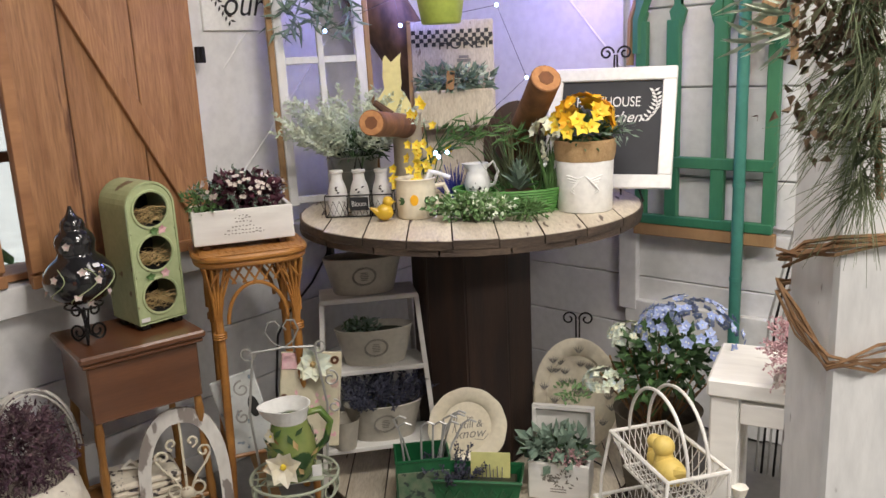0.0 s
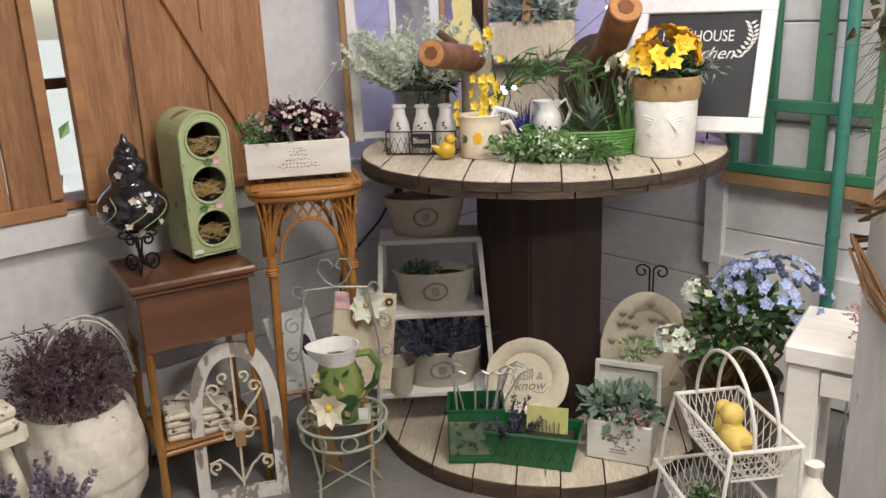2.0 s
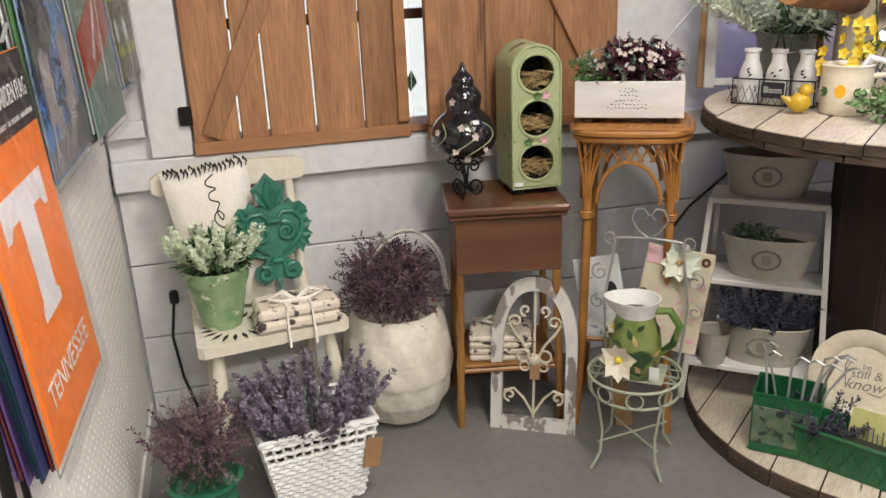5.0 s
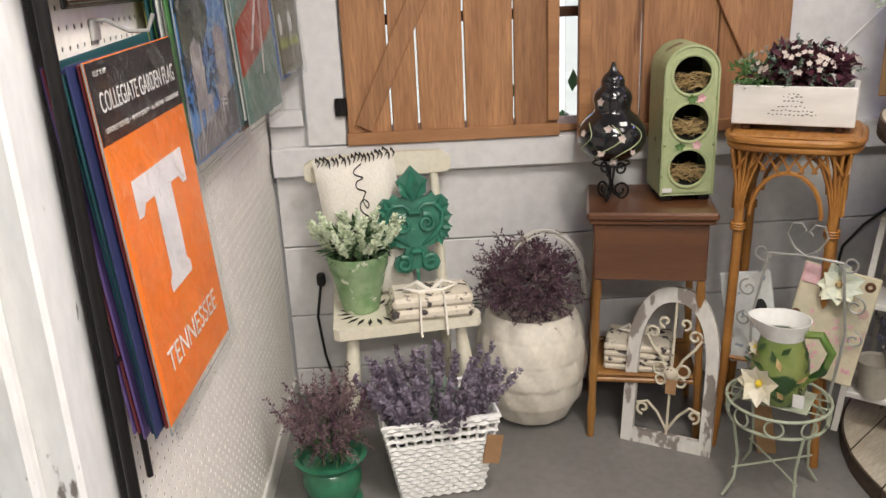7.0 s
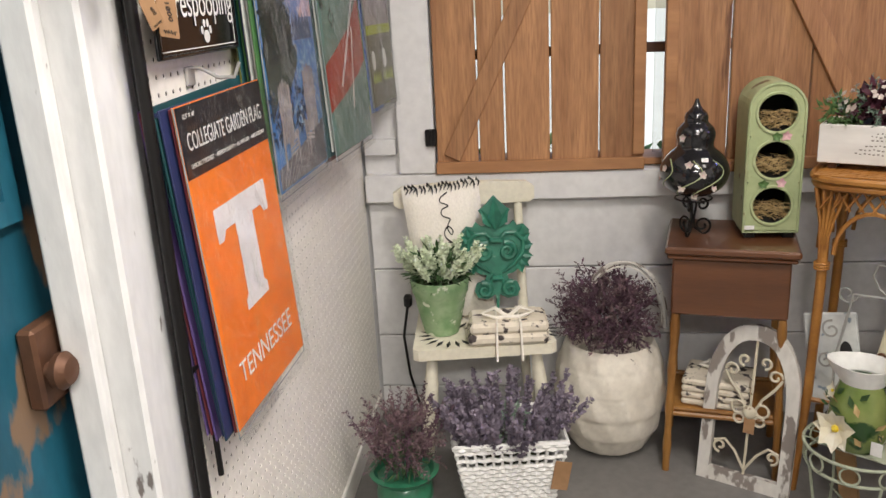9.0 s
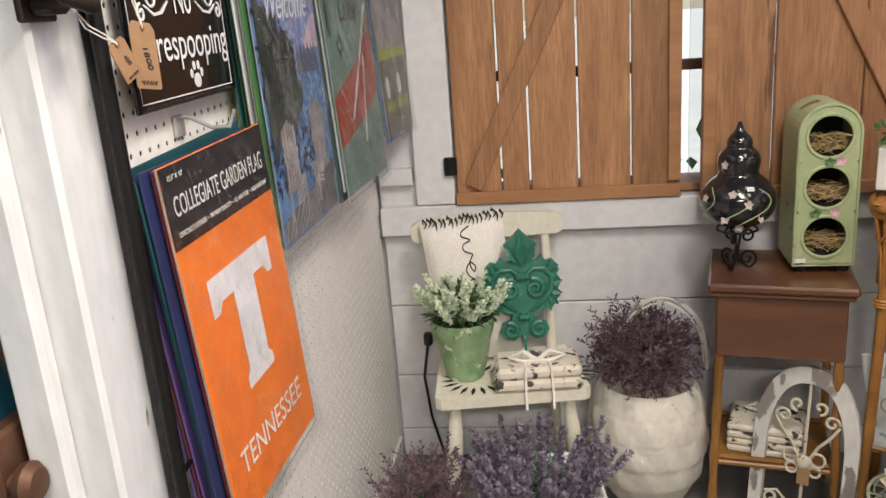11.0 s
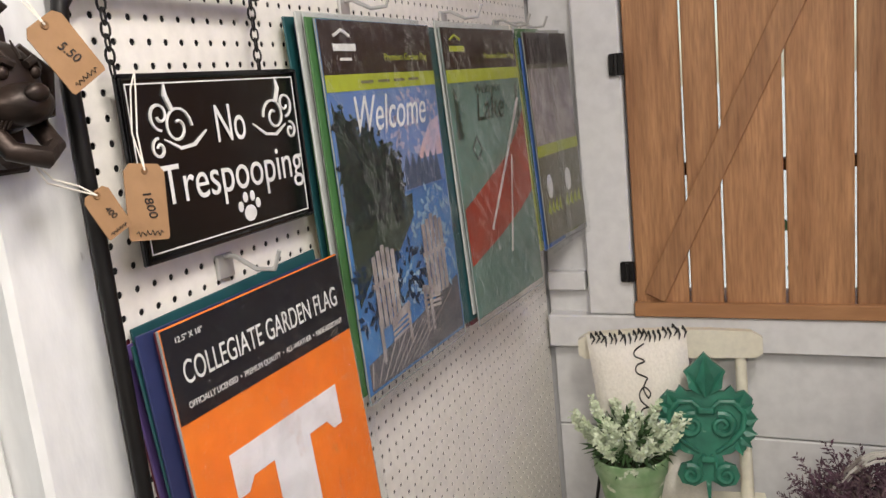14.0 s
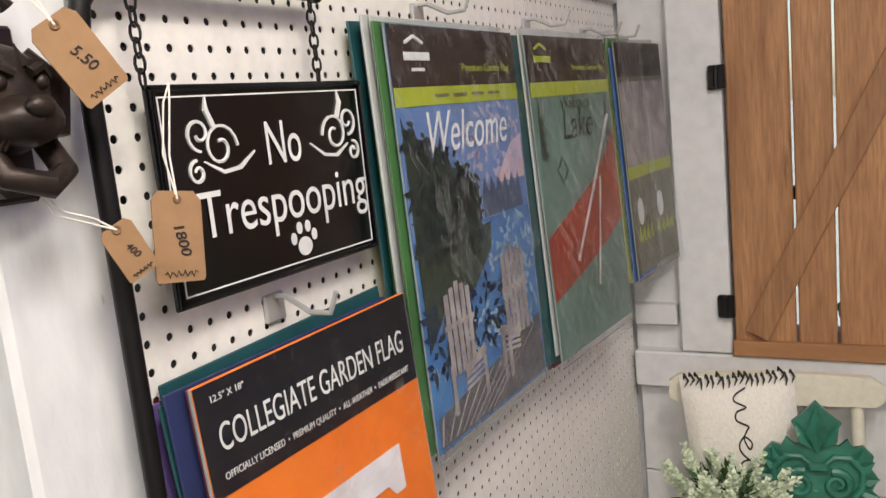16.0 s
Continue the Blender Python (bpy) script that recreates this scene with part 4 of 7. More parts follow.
gd = thing("gourd_ornament", at(-2.16, 1.005, 0.699, 60), "black lacquered gourd with pink blossoms on scroll stand", "ornament")
gp = [(0.004, 0.112), (0.05, 0.118), (0.083, 0.143), (0.096, 0.178), (0.090, 0.208), (0.068, 0.236), (0.047, 0.252), (0.050, 0.268), (0.054, 0.286), (0.047, 0.306), (0.030, 0.320), (0.033, 0.330), (0.028, 0.345), (0.012, 0.358), (0.004, 0.382)]
gp = [(float(np.interp(q, range(len(gp)), [p[0] for p in gp])), float(np.interp(q, range(len(gp)), [p[1] for p in gp]))) for q in np.linspace(0, len(gp) - 1, 57)]
for n_ in range(3):
    gp = [gp[0]] + [(0.25 * a[0] + 0.5 * b[0] + 0.25 * c[0], 0.25 * a[1] + 0.5 * b[1] + 0.25 * c[1]) for a, b, c in zip(gp, gp[1:], gp[2:])] + [gp[-1]]
part("gourd", Mesh().lathe(gp, 32), black_gloss, gd)
fl = []
for a, z, r in ((-2.2, 0.20, 0.078), (-1.6, 0.15, 0.083), (-1.0, 0.19, 0.081), (-1.9, 0.28, 0.045), (-1.2, 0.125, 0.066), (-2.7, 0.16, 0.086), (-0.6, 0.15, 0.085), (-1.4, 0.215, 0.064)):
    r = np.interp(z, [p[1] for p in gp], [p[0] for p in gp]) * 1.01
    fl.append(((r * math.cos(a), r * math.sin(a), z), (math.cos(a), math.sin(a), 0.2)))
blossoms(gd, "painted_blossom", bud, fl, 0.0135, 5, pink)
part("price_tag", Mesh().box((0, 0, 0), (0.018, 0.001, 0.012), at(0.050, -0.066, 0.228, 30, -35), b=0.0003), white_ink, gd, "white price sticker")
vine = Mesh()
for a0 in (-2.4, -1.5, -0.8):
    vine.tube([(np.interp(z, [p[1] for p in gp], [p[0] for p in gp]) * 1.012 * math.cos(a0 + 0.5 * math.sin(40 * z)), np.interp(z, [p[1] for p in gp], [p[0] for p in gp]) * 1.012 * math.sin(a0 + 0.5 * math.sin(40 * z)), z) for z in np.linspace(0.125, 0.225, 12)], 0.0014, 4)
part("painted_vine", vine, sage, gd)
sd = Mesh()
for k in range(3):
    rm = Matrix.Rotation(radians(120 * k + 30), 4, "Z")
    sd.tube(scroll((0.028, 0.026), 0.026, 1.35, -1.57, 1), 0.0033, 6, rm)
    sd.tube(scroll((0.026, 0.086), 0.017, 1.2, 1.57, -1), 0.0033, 6, rm)
    sd.tube([(0.028, 0, 0.0035), (0.006, 0, 0.02), (0.004, 0, 0.05), (0.010, 0, 0.09), (0.026, 0, 0.104)], 0.0033, 6, rm)
sd.tube([(0.05 * math.cos(t), 0.05 * math.sin(t), 0.106) for t in [2 * math.pi * k / 20 for k in range(20)]], 0.003, 5, closed=True)
part("scroll_stand", sd, black_iron, gd, "black wrought iron scroll stand")

bh = thing("birdhouse", at(-2.195, 1.207, 0.699, 86), "tall sage green birdhouse with three straw-filled holes", "birdhouse")
W2, HH, HOLES, HR = 0.074, 0.405, (0.075, 0.20, 0.325), 0.053
def arch_pts(w, h, n=16):
    return [(-w, 0.0), (w, 0.0)] + [(w * math.cos(math.pi * i / n), h - w + w * math.sin(math.pi * i / n)) for i in range(n + 1)]
shell = Mesh()
ao, ai = arch_pts(W2, HH), arch_pts(W2 - 0.007, HH - 0.007)
ai = [(x, max(z, 0.007)) for x, z in ai]
shell.ring_plate(ao, ai, 0.16, at(0, -0.10, 0.02))
shell.prism(ao, 0.008, at(0, 0.055, 0.02))
part("shell", shell, sage, bh)
# front board in three tiers, each with a round hole
fr = Mesh()
bounds = (0.0, 0.1375, 0.2625, HH)
for zc, zl, zh in zip(HOLES, bounds[:-1], bounds[1:]):
    n = 32
    inner = [(HR * math.cos(2 * math.pi * i / n), zc + HR * math.sin(2 * math.pi * i / n)) for i in range(n)]
    outer = []
    for i in range(n):
        c, s = math.cos(2 * math.pi * i / n), math.sin(2 * math.pi * i / n)
        k = min(W2 / max(abs(c), 1e-6), ((zh - zc) if s > 0 else (zc - zl)) / max(abs(s), 1e-6))
        x, z = c * k, zc + s * k
        if zh == HH and z > HH - W2:
            k = HH - W2 - zc
            b_, c_ = -2 * s * k, k * k - W2 * W2
            k2 = (-b_ + math.sqrt(b_ * b_ - 4 * c_)) / 2
            x, z = c * k2, zc + s * k2
        outer.append((x, z))
    fr.ring_plate(outer, inner, 0.008, at(0, -0.1, 0.02))
part("front_board", fr, sage, bh)
rims = Mesh()
for zc in HOLES:
    rims.tube([(HR * math.cos(t), -0.101, 0.02 + zc + HR * math.sin(t)) for t in [2 * math.pi * k / 28 for k in range(28)]], 0.0045, 6, closed=True)
rims.tube([(x, -0.101, z + 0.02) for x, z in arch_pts(W2 - 0.004, HH - 0.004)], 0.004, 5, closed=True)
part("rim", rims, sage, bh)
# black plate and nest floors put the hollow's shade into the colour
part("inside", Mesh().prism(arch_pts(W2 - 0.009, HH - 0.01), 0.004, at(0, 0.045, 0.02)), shade_black, bh, "flat black plate that paints the shade of the hollow")
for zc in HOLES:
    part("nest_floor", Mesh().box((0, -0.02, 0.02 + zc - HR - 0.004), (0.132, 0.15, 0.008)), shade_black, bh)
    ns = Mesh()
    for k in range(150):
        a = random.uniform(0, math.pi)
        p = Vector((random.uniform(-0.042, 0.042), random.uniform(-0.10, -0.03), 0.02 + zc - HR * 0.75 + random.uniform(0, 0.04)))
        d = Vector((math.cos(a), random.uniform(-0.5, 0.3), random.uniform(-0.45, 0.45))) * random.uniform(0.012, 0.03)
        ns.tube([p - d, p + Vector((0, 0, 0.004)), p + d], 0.0007, 3)
    part("straw", ns, straw, bh, "dry straw nest")
for x, z in ((0.02, 0.158), (-0.025, 0.155), (0.025, 0.285), (0.0, 0.283)):
    blossoms(bh, "painted_blossom", pink if x > 0.01 else leaf_mid, [((x, -0.103, z), (0, -1, 0))], 0.016)
for sx in (-1, 1):
    part("foot", Mesh().box((sx * 0.05, -0.07, 0.01), (0.03, 0.04, 0.02)).box((sx * 0.05, 0.03, 0.01), (0.03, 0.04, 0.02)), black_iron, bh)
part("price_tag", Mesh().box((-0.055, -0.1045, 0.034), (0.026, 0.001, 0.012), b=0.0003), white_ink, bh, "white price sticker")

# ---- wicker stand with planter box ----
wk = thing("wicker_stand", at(-2.015, 1.455, 0, 60), "golden rattan plant stand with lattice apron", "table")
def squircle(r, n=36, p=4.0):
    out = []
    for i in range(n):
        c, s = math.cos(2 * math.pi * i / n), math.sin(2 * math.pi * i / n)
        k = (abs(c) ** p + abs(s) ** p) ** (-1 / p)
        out.append((r * k * c, r * k * s))
    return out
part("tabletop", Mesh().prism(squircle(0.152), 0.012, lying(0.903)), wicker, wk)
for i in range(15):
    q = -0.14 + 0.02 * i
    part("cane_strip", Mesh().box((q, 0, 0.9045), (0.013, 0.28, 0.003), b=0.001), wicker, wk)
    part("cane_strip", Mesh().box((0, q, 0.9055), (0.28, 0.012, 0.003), b=0.001), wicker, wk)
for zz, rr in ((0.896, 0.160), (0.878, 0.155)):
    part("rim", Mesh().tube([(x, y, zz) for x, y in squircle(rr)], 0.0095, 8, closed=True), wicker, wk)
for sx in (-1, 1):
    for sy in (-1, 1):
        part("leg", Mesh().tube([(sx * 0.112, sy * 0.112, 0.87), (sx * 0.112, sy * 0.112, 0.60), (sx * 0.118, sy * 0.118, 0.30), (sx * 0.135, sy * 0.135, 0.0)], [0.012, 0.013, 0.0125, 0.012], 10), wicker, wk)
        fan = Mesh()
        for k in range(9):
            t = (k - 4) / 4
            ox, oy = max(0, -t), max(0, t)
            fan.tube([(sx * 0.118, sy * 0.118, 0.66), (sx * (0.124 - 0.03 * ox), sy * (0.124 - 0.03 * oy), 0.78), (sx * (0.138 - 0.075 * ox), sy * (0.138 - 0.075 * oy), 0.872)], 0.0042, 5)
        for zz in (0.655, 0.662, 0.669):
            fan.tube([(sx * 0.113 + 0.017 * math.cos(t), sy * 0.113 + 0.017 * math.sin(t), zz) for t in [2 * math.pi * k / 10 for k in range(10)]], 0.004, 5, closed=True)
        part("reed_fan", fan, wicker, wk)
for k in range(4):
    rm = Matrix.Rotation(radians(90 * k), 4, "Z")
    ap = Mesh()
    ap.tube([(x, -0.13, z) for x, _, z in arc((0, 0.70), 0.085, 0, 180, 15, rz=0.115)], 0.006, 6, rm)
    for i in range(7):
        x = -0.09 + 0.03 * i
        for s in (-1, 1):
            ap.tube([(x, -0.135, 0.872), (x + s * 0.02, -0.137, 0.842), (x + s * 0.035, -0.135, 0.818)], 0.0035, 5, rm)
    part("lattice_apron", ap, wicker, wk)
    part("stretcher", Mesh().tube([(-0.118, -0.118, 0.28), (0.118, -0.118, 0.28)], 0.007, 6, rm), wicker, wk)

pb = thing("planter_box", at(-2.02, 1.447, 0.907, 60), "white wooden planter box with burgundy and pale flowers", "plant")
for c, s in (((0, -0.068, 0.066), (0.29, 0.012, 0.098)), ((0, 0.068, 0.066), (0.29, 0.012, 0.098)), ((-0.139, 0, 0.066), (0.012, 0.124, 0.098)), ((0.139, 0, 0.066), (0.012, 0.124, 0.098))):
    part("side_board", Mesh().box(c, s, b=0.002), rustic_white, pb)
part("base_board", Mesh().box((0, 0, 0.020), (0.266, 0.124, 0.008)), rustic_white, pb)
for sx in (-1, 1):
    part("foot", Mesh().box((sx * 0.11, 0, 0.009), (0.02, 0.12, 0.018)), rust, pb)
part("soil", Mesh().box((0, 0, 0.085), (0.26, 0.12, 0.03)), soil, pb)
stamp = Mesh()
for i, (z, w) in enumerate(((0.045, 0.12), (0.055, 0.10), (0.065, 0.075), (0.078, 0.05), (0.088, 0.055), (0.097, 0.03))):
    for k in range(int(w / 0.010)):
        stamp.box((-w / 2 + 0.005 + 0.010 * k, -0.0745, z + random.uniform(-0.002, 0.002)), (random.uniform(0.003, 0.008), 0.001, 0.003), b=0.0002)
part("stamp", stamp, motif, pb, "faded grey stamped emblem")
bush(pb, "burgundy_leaves", burgundy, 420, (0.02, 0, 0.155), (0.115, 0.065, 0.055), 0.032, width=0.75)
bush(pb, "green_leaves", leaf_mid, 260, (-0.105, -0.01, 0.135), (0.055, 0.075, 0.045), 0.024, width=0.35)
sprigs_all_round(pb, "pale_foliage", leaf_sage, 70, (0.0, 0, 0.145), (0.15, 0.07, 0.06), 0.05, 0.016, 10, 0.4)
blossoms(pb, "buds", bud, around((0, 0, 0.15), (0.15, 0.075, 0.07), 90), 0.009)

# arched iron-scroll window ornament
aw = thing("arched_window_ornament", at(-1.965, 1.130, 0, 60, -10), "chipped grey-white arched wooden frame with cream scrolls", "ornament")
def gothic(w, h, foot=0.0, n=9):
    """Half outlines that meet in a soft point."""
    spring = h * 0.55
    right = [(w, foot), (w, spring * 0.5)] + [(w * math.cos(t) ** 0.85, spring + (h - spring) * math.sin(t) ** 0.92) for t in [math.pi / 2 * i / n for i in range(n)]]
    return right + [(0, h)] + [(-x, z) for x, z in reversed(right)]
part("frame", Mesh().ring_plate(gothic(0.128, 0.475), [(x, z) for x, z in gothic(0.095, 0.432, 0.038)], 0.024), chippy_grey, aw)
sc = Mesh()
sc.tube([(0, 0.012, 0.038), (0, 0.012, 0.43)], 0.0042, 6)
for s in (-1, 1):
    a0 = math.pi / 2
    sc.tube(scroll((s * 0.072, 0.105), 0.020, 1.1, -1.57, s, y=0.012), 0.0042, 5)
    sc.tube([(0, 0.012, 0.05), (s * 0.03, 0.012, 0.10), (s * 0.06, 0.012, 0.128), (s * 0.09, 0.012, 0.118)], 0.0042, 5)
    sc.tube([(0, 0.012, 0.20), (s * 0.03, 0.012, 0.265), (s * 0.06, 0.012, 0.30), (s * 0.078, 0.012, 0.33)], 0.0042, 5)
    sc.tube(scroll((s * 0.058, 0.335), 0.02, 1.1, 0.0 if s > 0 else math.pi, s, y=0.012), 0.0042, 5)
    sc.tube(scroll((s * 0.028, 0.37), 0.018, 1.0, -1.57, s, y=0.012), 0.0042, 5)
    sc.tube([(x, 0.010, z) for x, _, z in arc((s * 0.033, 0.232), 0.018, 0, 360, 12)], 0.004, 5)
    sc.tube([(x, 0.010, z) for x, _, z in arc((s * 0.028, 0.200), 0.014, 0, 360, 12)], 0.004, 5)
part("scrollwork", sc, cream_iron, aw, "cream painted iron scrolls")
part("rosette", Mesh().ball((0, 0.006, 0.222), 0.020, None, 12, 6, (1, 0.5, 1)), cream_iron, aw)
part("tag", Mesh().box((0.004, 0.002, 0.185), (0.030, 0.002, 0.045), b=0.0005), kraft, aw, "brown kraft tag")

# ---- wire chair stand with jug and boards ----
ws = thing("wire_plant_stand", at(-1.745, 1.345, 0, 52), "sage green wire chair plant stand with heart back", "plant stand")
rings = Mesh()
for zz, rr in ((0.272, 0.125), (0.222, 0.118)):
    part("ring", Mesh().tube([(rr * math.cos(t), rr * math.sin(t), zz) for t in [2 * math.pi * k / 36 for k in range(36)]], 0.0042, 6, closed=True), sage_iron, ws)
for k in range(9):
    a = 2 * math.pi * k / 9
    rm = at(0.1215 * math.cos(a), 0.1215 * math.sin(a), 0.247, math.degrees(a) + 90)
    part("loop", Mesh().tube([(0.022 * math.cos(t), 0, 0.022 * math.sin(t)) for t in [2 * math.pi * j / 16 for j in range(16)]], 0.0028, 5, rm, closed=True), sage_iron, ws)
for k in range(4):
    a = radians(45 + 90 * k)
    c, s = math.cos(a), math.sin(a)
    part("leg", Mesh().tube([(0.118 * c, 0.118 * s, 0.222), (0.10 * c, 0.10 * s, 0.12), (0.105 * c, 0.105 * s, 0.05), (0.135 * c, 0.135 * s, 0.003)], 0.004, 6), sage_iron, ws)
part("cross_brace", Mesh().tube([(-0.08, -0.08, 0.085), (0.08, 0.08, 0.085)], 0.003, 5).tube([(-0.08, 0.08, 0.085), (0.08, -0.08, 0.085)], 0.003, 5), sage_iron, ws)
part("seat_wires", (lambda m_: [m_.tube([(-0.12, q, 0.272), (0.12, q, 0.272)], 0.002, 4) for q in (-0.04, 0, 0.04)] and m_)(Mesh()), sage_iron, ws)
part("board_support", Mesh().box((0, 0, 0.274), (0.16, 0.12, 0.004)), sage_iron, ws)
back = Mesh()
for s in (-1, 1):
    back.tube([(s * 0.10, 0.10, 0.25), (s * 0.115, 0.13, 0.42), (s * 0.09, 0.15, 0.60)], 0.004, 6)
    back.tube(scroll((s * 0.105, 0.60), 0.026, 1.2, math.pi if s > 0 else 0, s, y=0.15), 0.003, 5)
    back.tube([(0, 0.15, 0.605), (s * 0.03, 0.15, 0.625), (s * 0.048, 0.15, 0.66), (s * 0.038, 0.15, 0.688), (s * 0.016, 0.15, 0.69), (s * 0.004, 0.15, 0.672), (s * 0.012, 0.15, 0.66)], 0.003, 6)
    back.tube(scroll((s * 0.13, 0.50), 0.026, 1.2, 1.57, -s, y=0.13), 0.003, 5)
    back.tube(scroll((s * 0.135, 0.41), 0.022, 1.2, 1.57, -s, y=0.13), 0.003, 5)
back.tube([(-0.09, 0.15, 0.60), (0, 0.15, 0.606), (0.09, 0.15, 0.60)], 0.004, 6)
part("chair_back", back, grey_iron, ws, "grey wire back with heart and curls")

white_petal = mat("ivory_glazed_petal", (0.80, 0.77, 0.66), 0.35, scale=25, col2=(0.74, 0.68, 0.50), coat=0.3)
jug_green = mat("green_jug_glaze", (0.10, 0.19, 0.04), 0.25, scale=11, col2=(0.24, 0.28, 0.09), coat=0.4, wear=(0.020, 0.06, 0.015), wear_at=0.50, wear_scale=12)
jg = thing("jug", at(-1.735, 1.335, 0.277, 52) @ Matrix.Scale(1.16, 4), "green glazed jug with raised cream flower and white rim", "jug")
part("body", Mesh().lathe([(0.042, 0), (0.055, 0.02), (0.062, 0.06), (0.058, 0.10), (0.046, 0.135), (0.043, 0.15)], 28), jug_green, jg)
part("rim", Mesh().lathe([(0.043, 0.148), (0.047, 0.165), (0.055, 0.188), (0.052, 0.188), (0.040, 0.155)], 28, None, 1, 1, lambda a, z: 1 + (0.35 * max(0, math.cos(a - math.pi)) ** 6 if z > 0.16 else 0), cap=False), white_glaze, jg, "white pouring rim")
part("handle", Mesh().tube([(0.04, 0, 0.16), (0.075, 0, 0.165), (0.098, 0, 0.13), (0.085, 0, 0.085), (0.055, 0, 0.055)], [0.009, 0.010, 0.009, 0.009, 0.007], 8), jug_green, jg)
blossoms(jg, "raised_flower", white_petal, [((-0.022, -0.066, 0.060), (-0.25, -1, 0.15))], 0.050, 8, yellow)
blossoms(jg, "raised_flower", white_petal, [((-0.045, -0.032, 0.125), (-0.8, -0.7, 0.2))], 0.022, 5, yellow)
for k in range(26):
    a, z = random.uniform(-3.0, 0.0), random.uniform(0.015, 0.135)
    r = float(np.interp(z, (0.0, 0.02, 0.06, 0.10, 0.135, 0.15), (0.042, 0.055, 0.062, 0.058, 0.046, 0.043))) + 0.001
    part("painted_leaf", Mesh().leaf((r * math.cos(a), r * math.sin(a), z), (-math.sin(a) * random.uniform(-1, 1), math.cos(a) * random.uniform(-1, 1), random.uniform(0.2, 1)), 0.030, 0.013, 0.1, Vector((math.cos(a), math.sin(a), 0))), leaf_dark if k % 3 else straw, jg)
part("tag", Mesh().box((0.055, -0.06, 0.035), (0.022, 0.001, 0.030), b=0.0003), white_ink, jg, "white price tag")

floral = mat("faded_floral_paper", (0.62, 0.54, 0.38), 0.7, scale=9, col2=(0.52, 0.49, 0.36), wear=(0.40, 0.27, 0.24), wear_at=0.62, wear_scale=11)
bd = thing("decoupage_board", at(-1.825, 1.468, 0.285, 55, -12, 8), "tilted floral paper board with cream fabric rose", "wall decor")
part("panel", Mesh().box((0, 0, 0.145), (0.185, 0.012, 0.29), b=0.006), floral, bd)
blossoms(bd, "fabric_rose", cream_petal, [((0.0, -0.012, 0.255), (0, -1, 0.2)), ((0.0, -0.026, 0.255), (0.1, -1, 0.1))], 0.058, 9, straw)
for x, z in ((0.07, 0.265), (-0.08, 0.15)):
    part("grommet", Mesh().tube([(x + 0.009 * math.cos(t), -0.008, z + 0.009 * math.sin(t)) for t in [2 * math.pi * k / 14 for k in range(14)]], 0.004, 6, closed=True), rust, bd, "dark metal grommet")
part("ribbon_corner", Mesh().box((-0.06, -0.008, 0.262), (0.06, 0.003, 0.05), b=0.001), pink, bd, "faded red paper corner")
part("bloom_print", (lambda m_: [m_.leaf((random.uniform(-0.08, 0.08), -0.0066, random.uniform(0.02, 0.16)), (random.gauss(0, 1), 0, random.gauss(0, 1)), 0.02, 0.011, 0, Vector((0, -1, 0))) for k in range(40)] and m_)(Mesh()), pink, bd)
bluepaper = mat("blue_sprig_paper", (0.60, 0.62, 0.60), 0.6, scale=12, col2=(0.54, 0.57, 0.57), wear=(0.20, 0.25, 0.30), wear_at=0.62, wear_scale=30)
b2 = thing("decoupage_board", at(-1.945, 1.365, 0.275, 58, -10, -12), "pale blue sprigged paper board with oval handle hole", "wall decor")
part("panel", Mesh().box((0, 0, 0.125), (0.135, 0.014, 0.25), b=0.005), bluepaper, b2)
# dark oval laid on the panel, the opening's shade as colour
part("handle_hole", Mesh().prism(disc_poly(0.016, 16, rz=0.034, c=(0.035, 0.14)), 0.002, at(0, -0.0085, 0)), shade_black, b2)
part("prop_leg", Mesh().box((0.0, 0.03, -0.128), (0.05, 0.02, 0.29), b=0.003), tan_wood, b2)

# ---- stepladder shelf with tubs, on the spool's lower flange ----
ld = thing("ladder_shelf", at(-1.885, 1.825, 0.052, 50), "small white folding ladder shelf with three steps", "shelf")
for i, (zz, yo, ww) in enumerate(((0.600, 0.0, 0.325), (0.365, -0.05, 0.35), (0.115, -0.105, 0.375))):
    part("shelf", Mesh().box((0, yo + 0.075, zz), (ww, 0.15, 0.018), b=0.003), rustic_white, ld)
for s in (-1, 1):
    part("front_leg", Mesh().tube([(s * 0.158, 0.012, 0.60), (s * 0.192, -0.125, 0.006)], 0.011, 4), rustic_white, ld)
    part("back_leg", Mesh().tube([(s * 0.15, 0.145, 0.60), (s * 0.17, 0.19, 0.006)], 0.010, 4), rustic_white, ld)


def tub(m, label, w=0.135, plant=None):
    t = thing("oval_tub", m, label, "tub", "tubs on the ladder shelf")
    part("tub", Mesh().lathe([(0.74, 0), (0.76, 0.004), (0.97, 0.118), (1.0, 0.124), (0.97, 0.127), (0.94, 0.118), (0.76, 0.02)], 30, Matrix.Diagonal((w, 0.066, 1, 1))), grey_tub, t)
    pr = Mesh()
    for k in range(26):
        a = 2 * math.pi * k / 26
        pr.leaf((0.034 * math.cos(a), -0.0585 - 0.004 * math.sin(a), 0.066 + 0.026 * math.sin(a)), (math.cos(a + 1.2), -0.1, math.sin(a + 1.2)), 0.015, 0.007, 0, Vector((0, -1, 0)))
    for k in range(5):
        pr.box((0, -0.0605, 0.054 + 0.006 * k), (0.028 - 0.003 * abs(k - 2), 0.001, 0.0025), b=0.0002)
    part("printed_wreath", pr, motif, t, "faded grey wreath print")
    if plant:
        part("soil", Mesh().lathe([(0.9, 0.098), (0.88, 0.104)], 20, Matrix.Diagonal((w, 0.066, 1, 1))), soil, t)
    return t


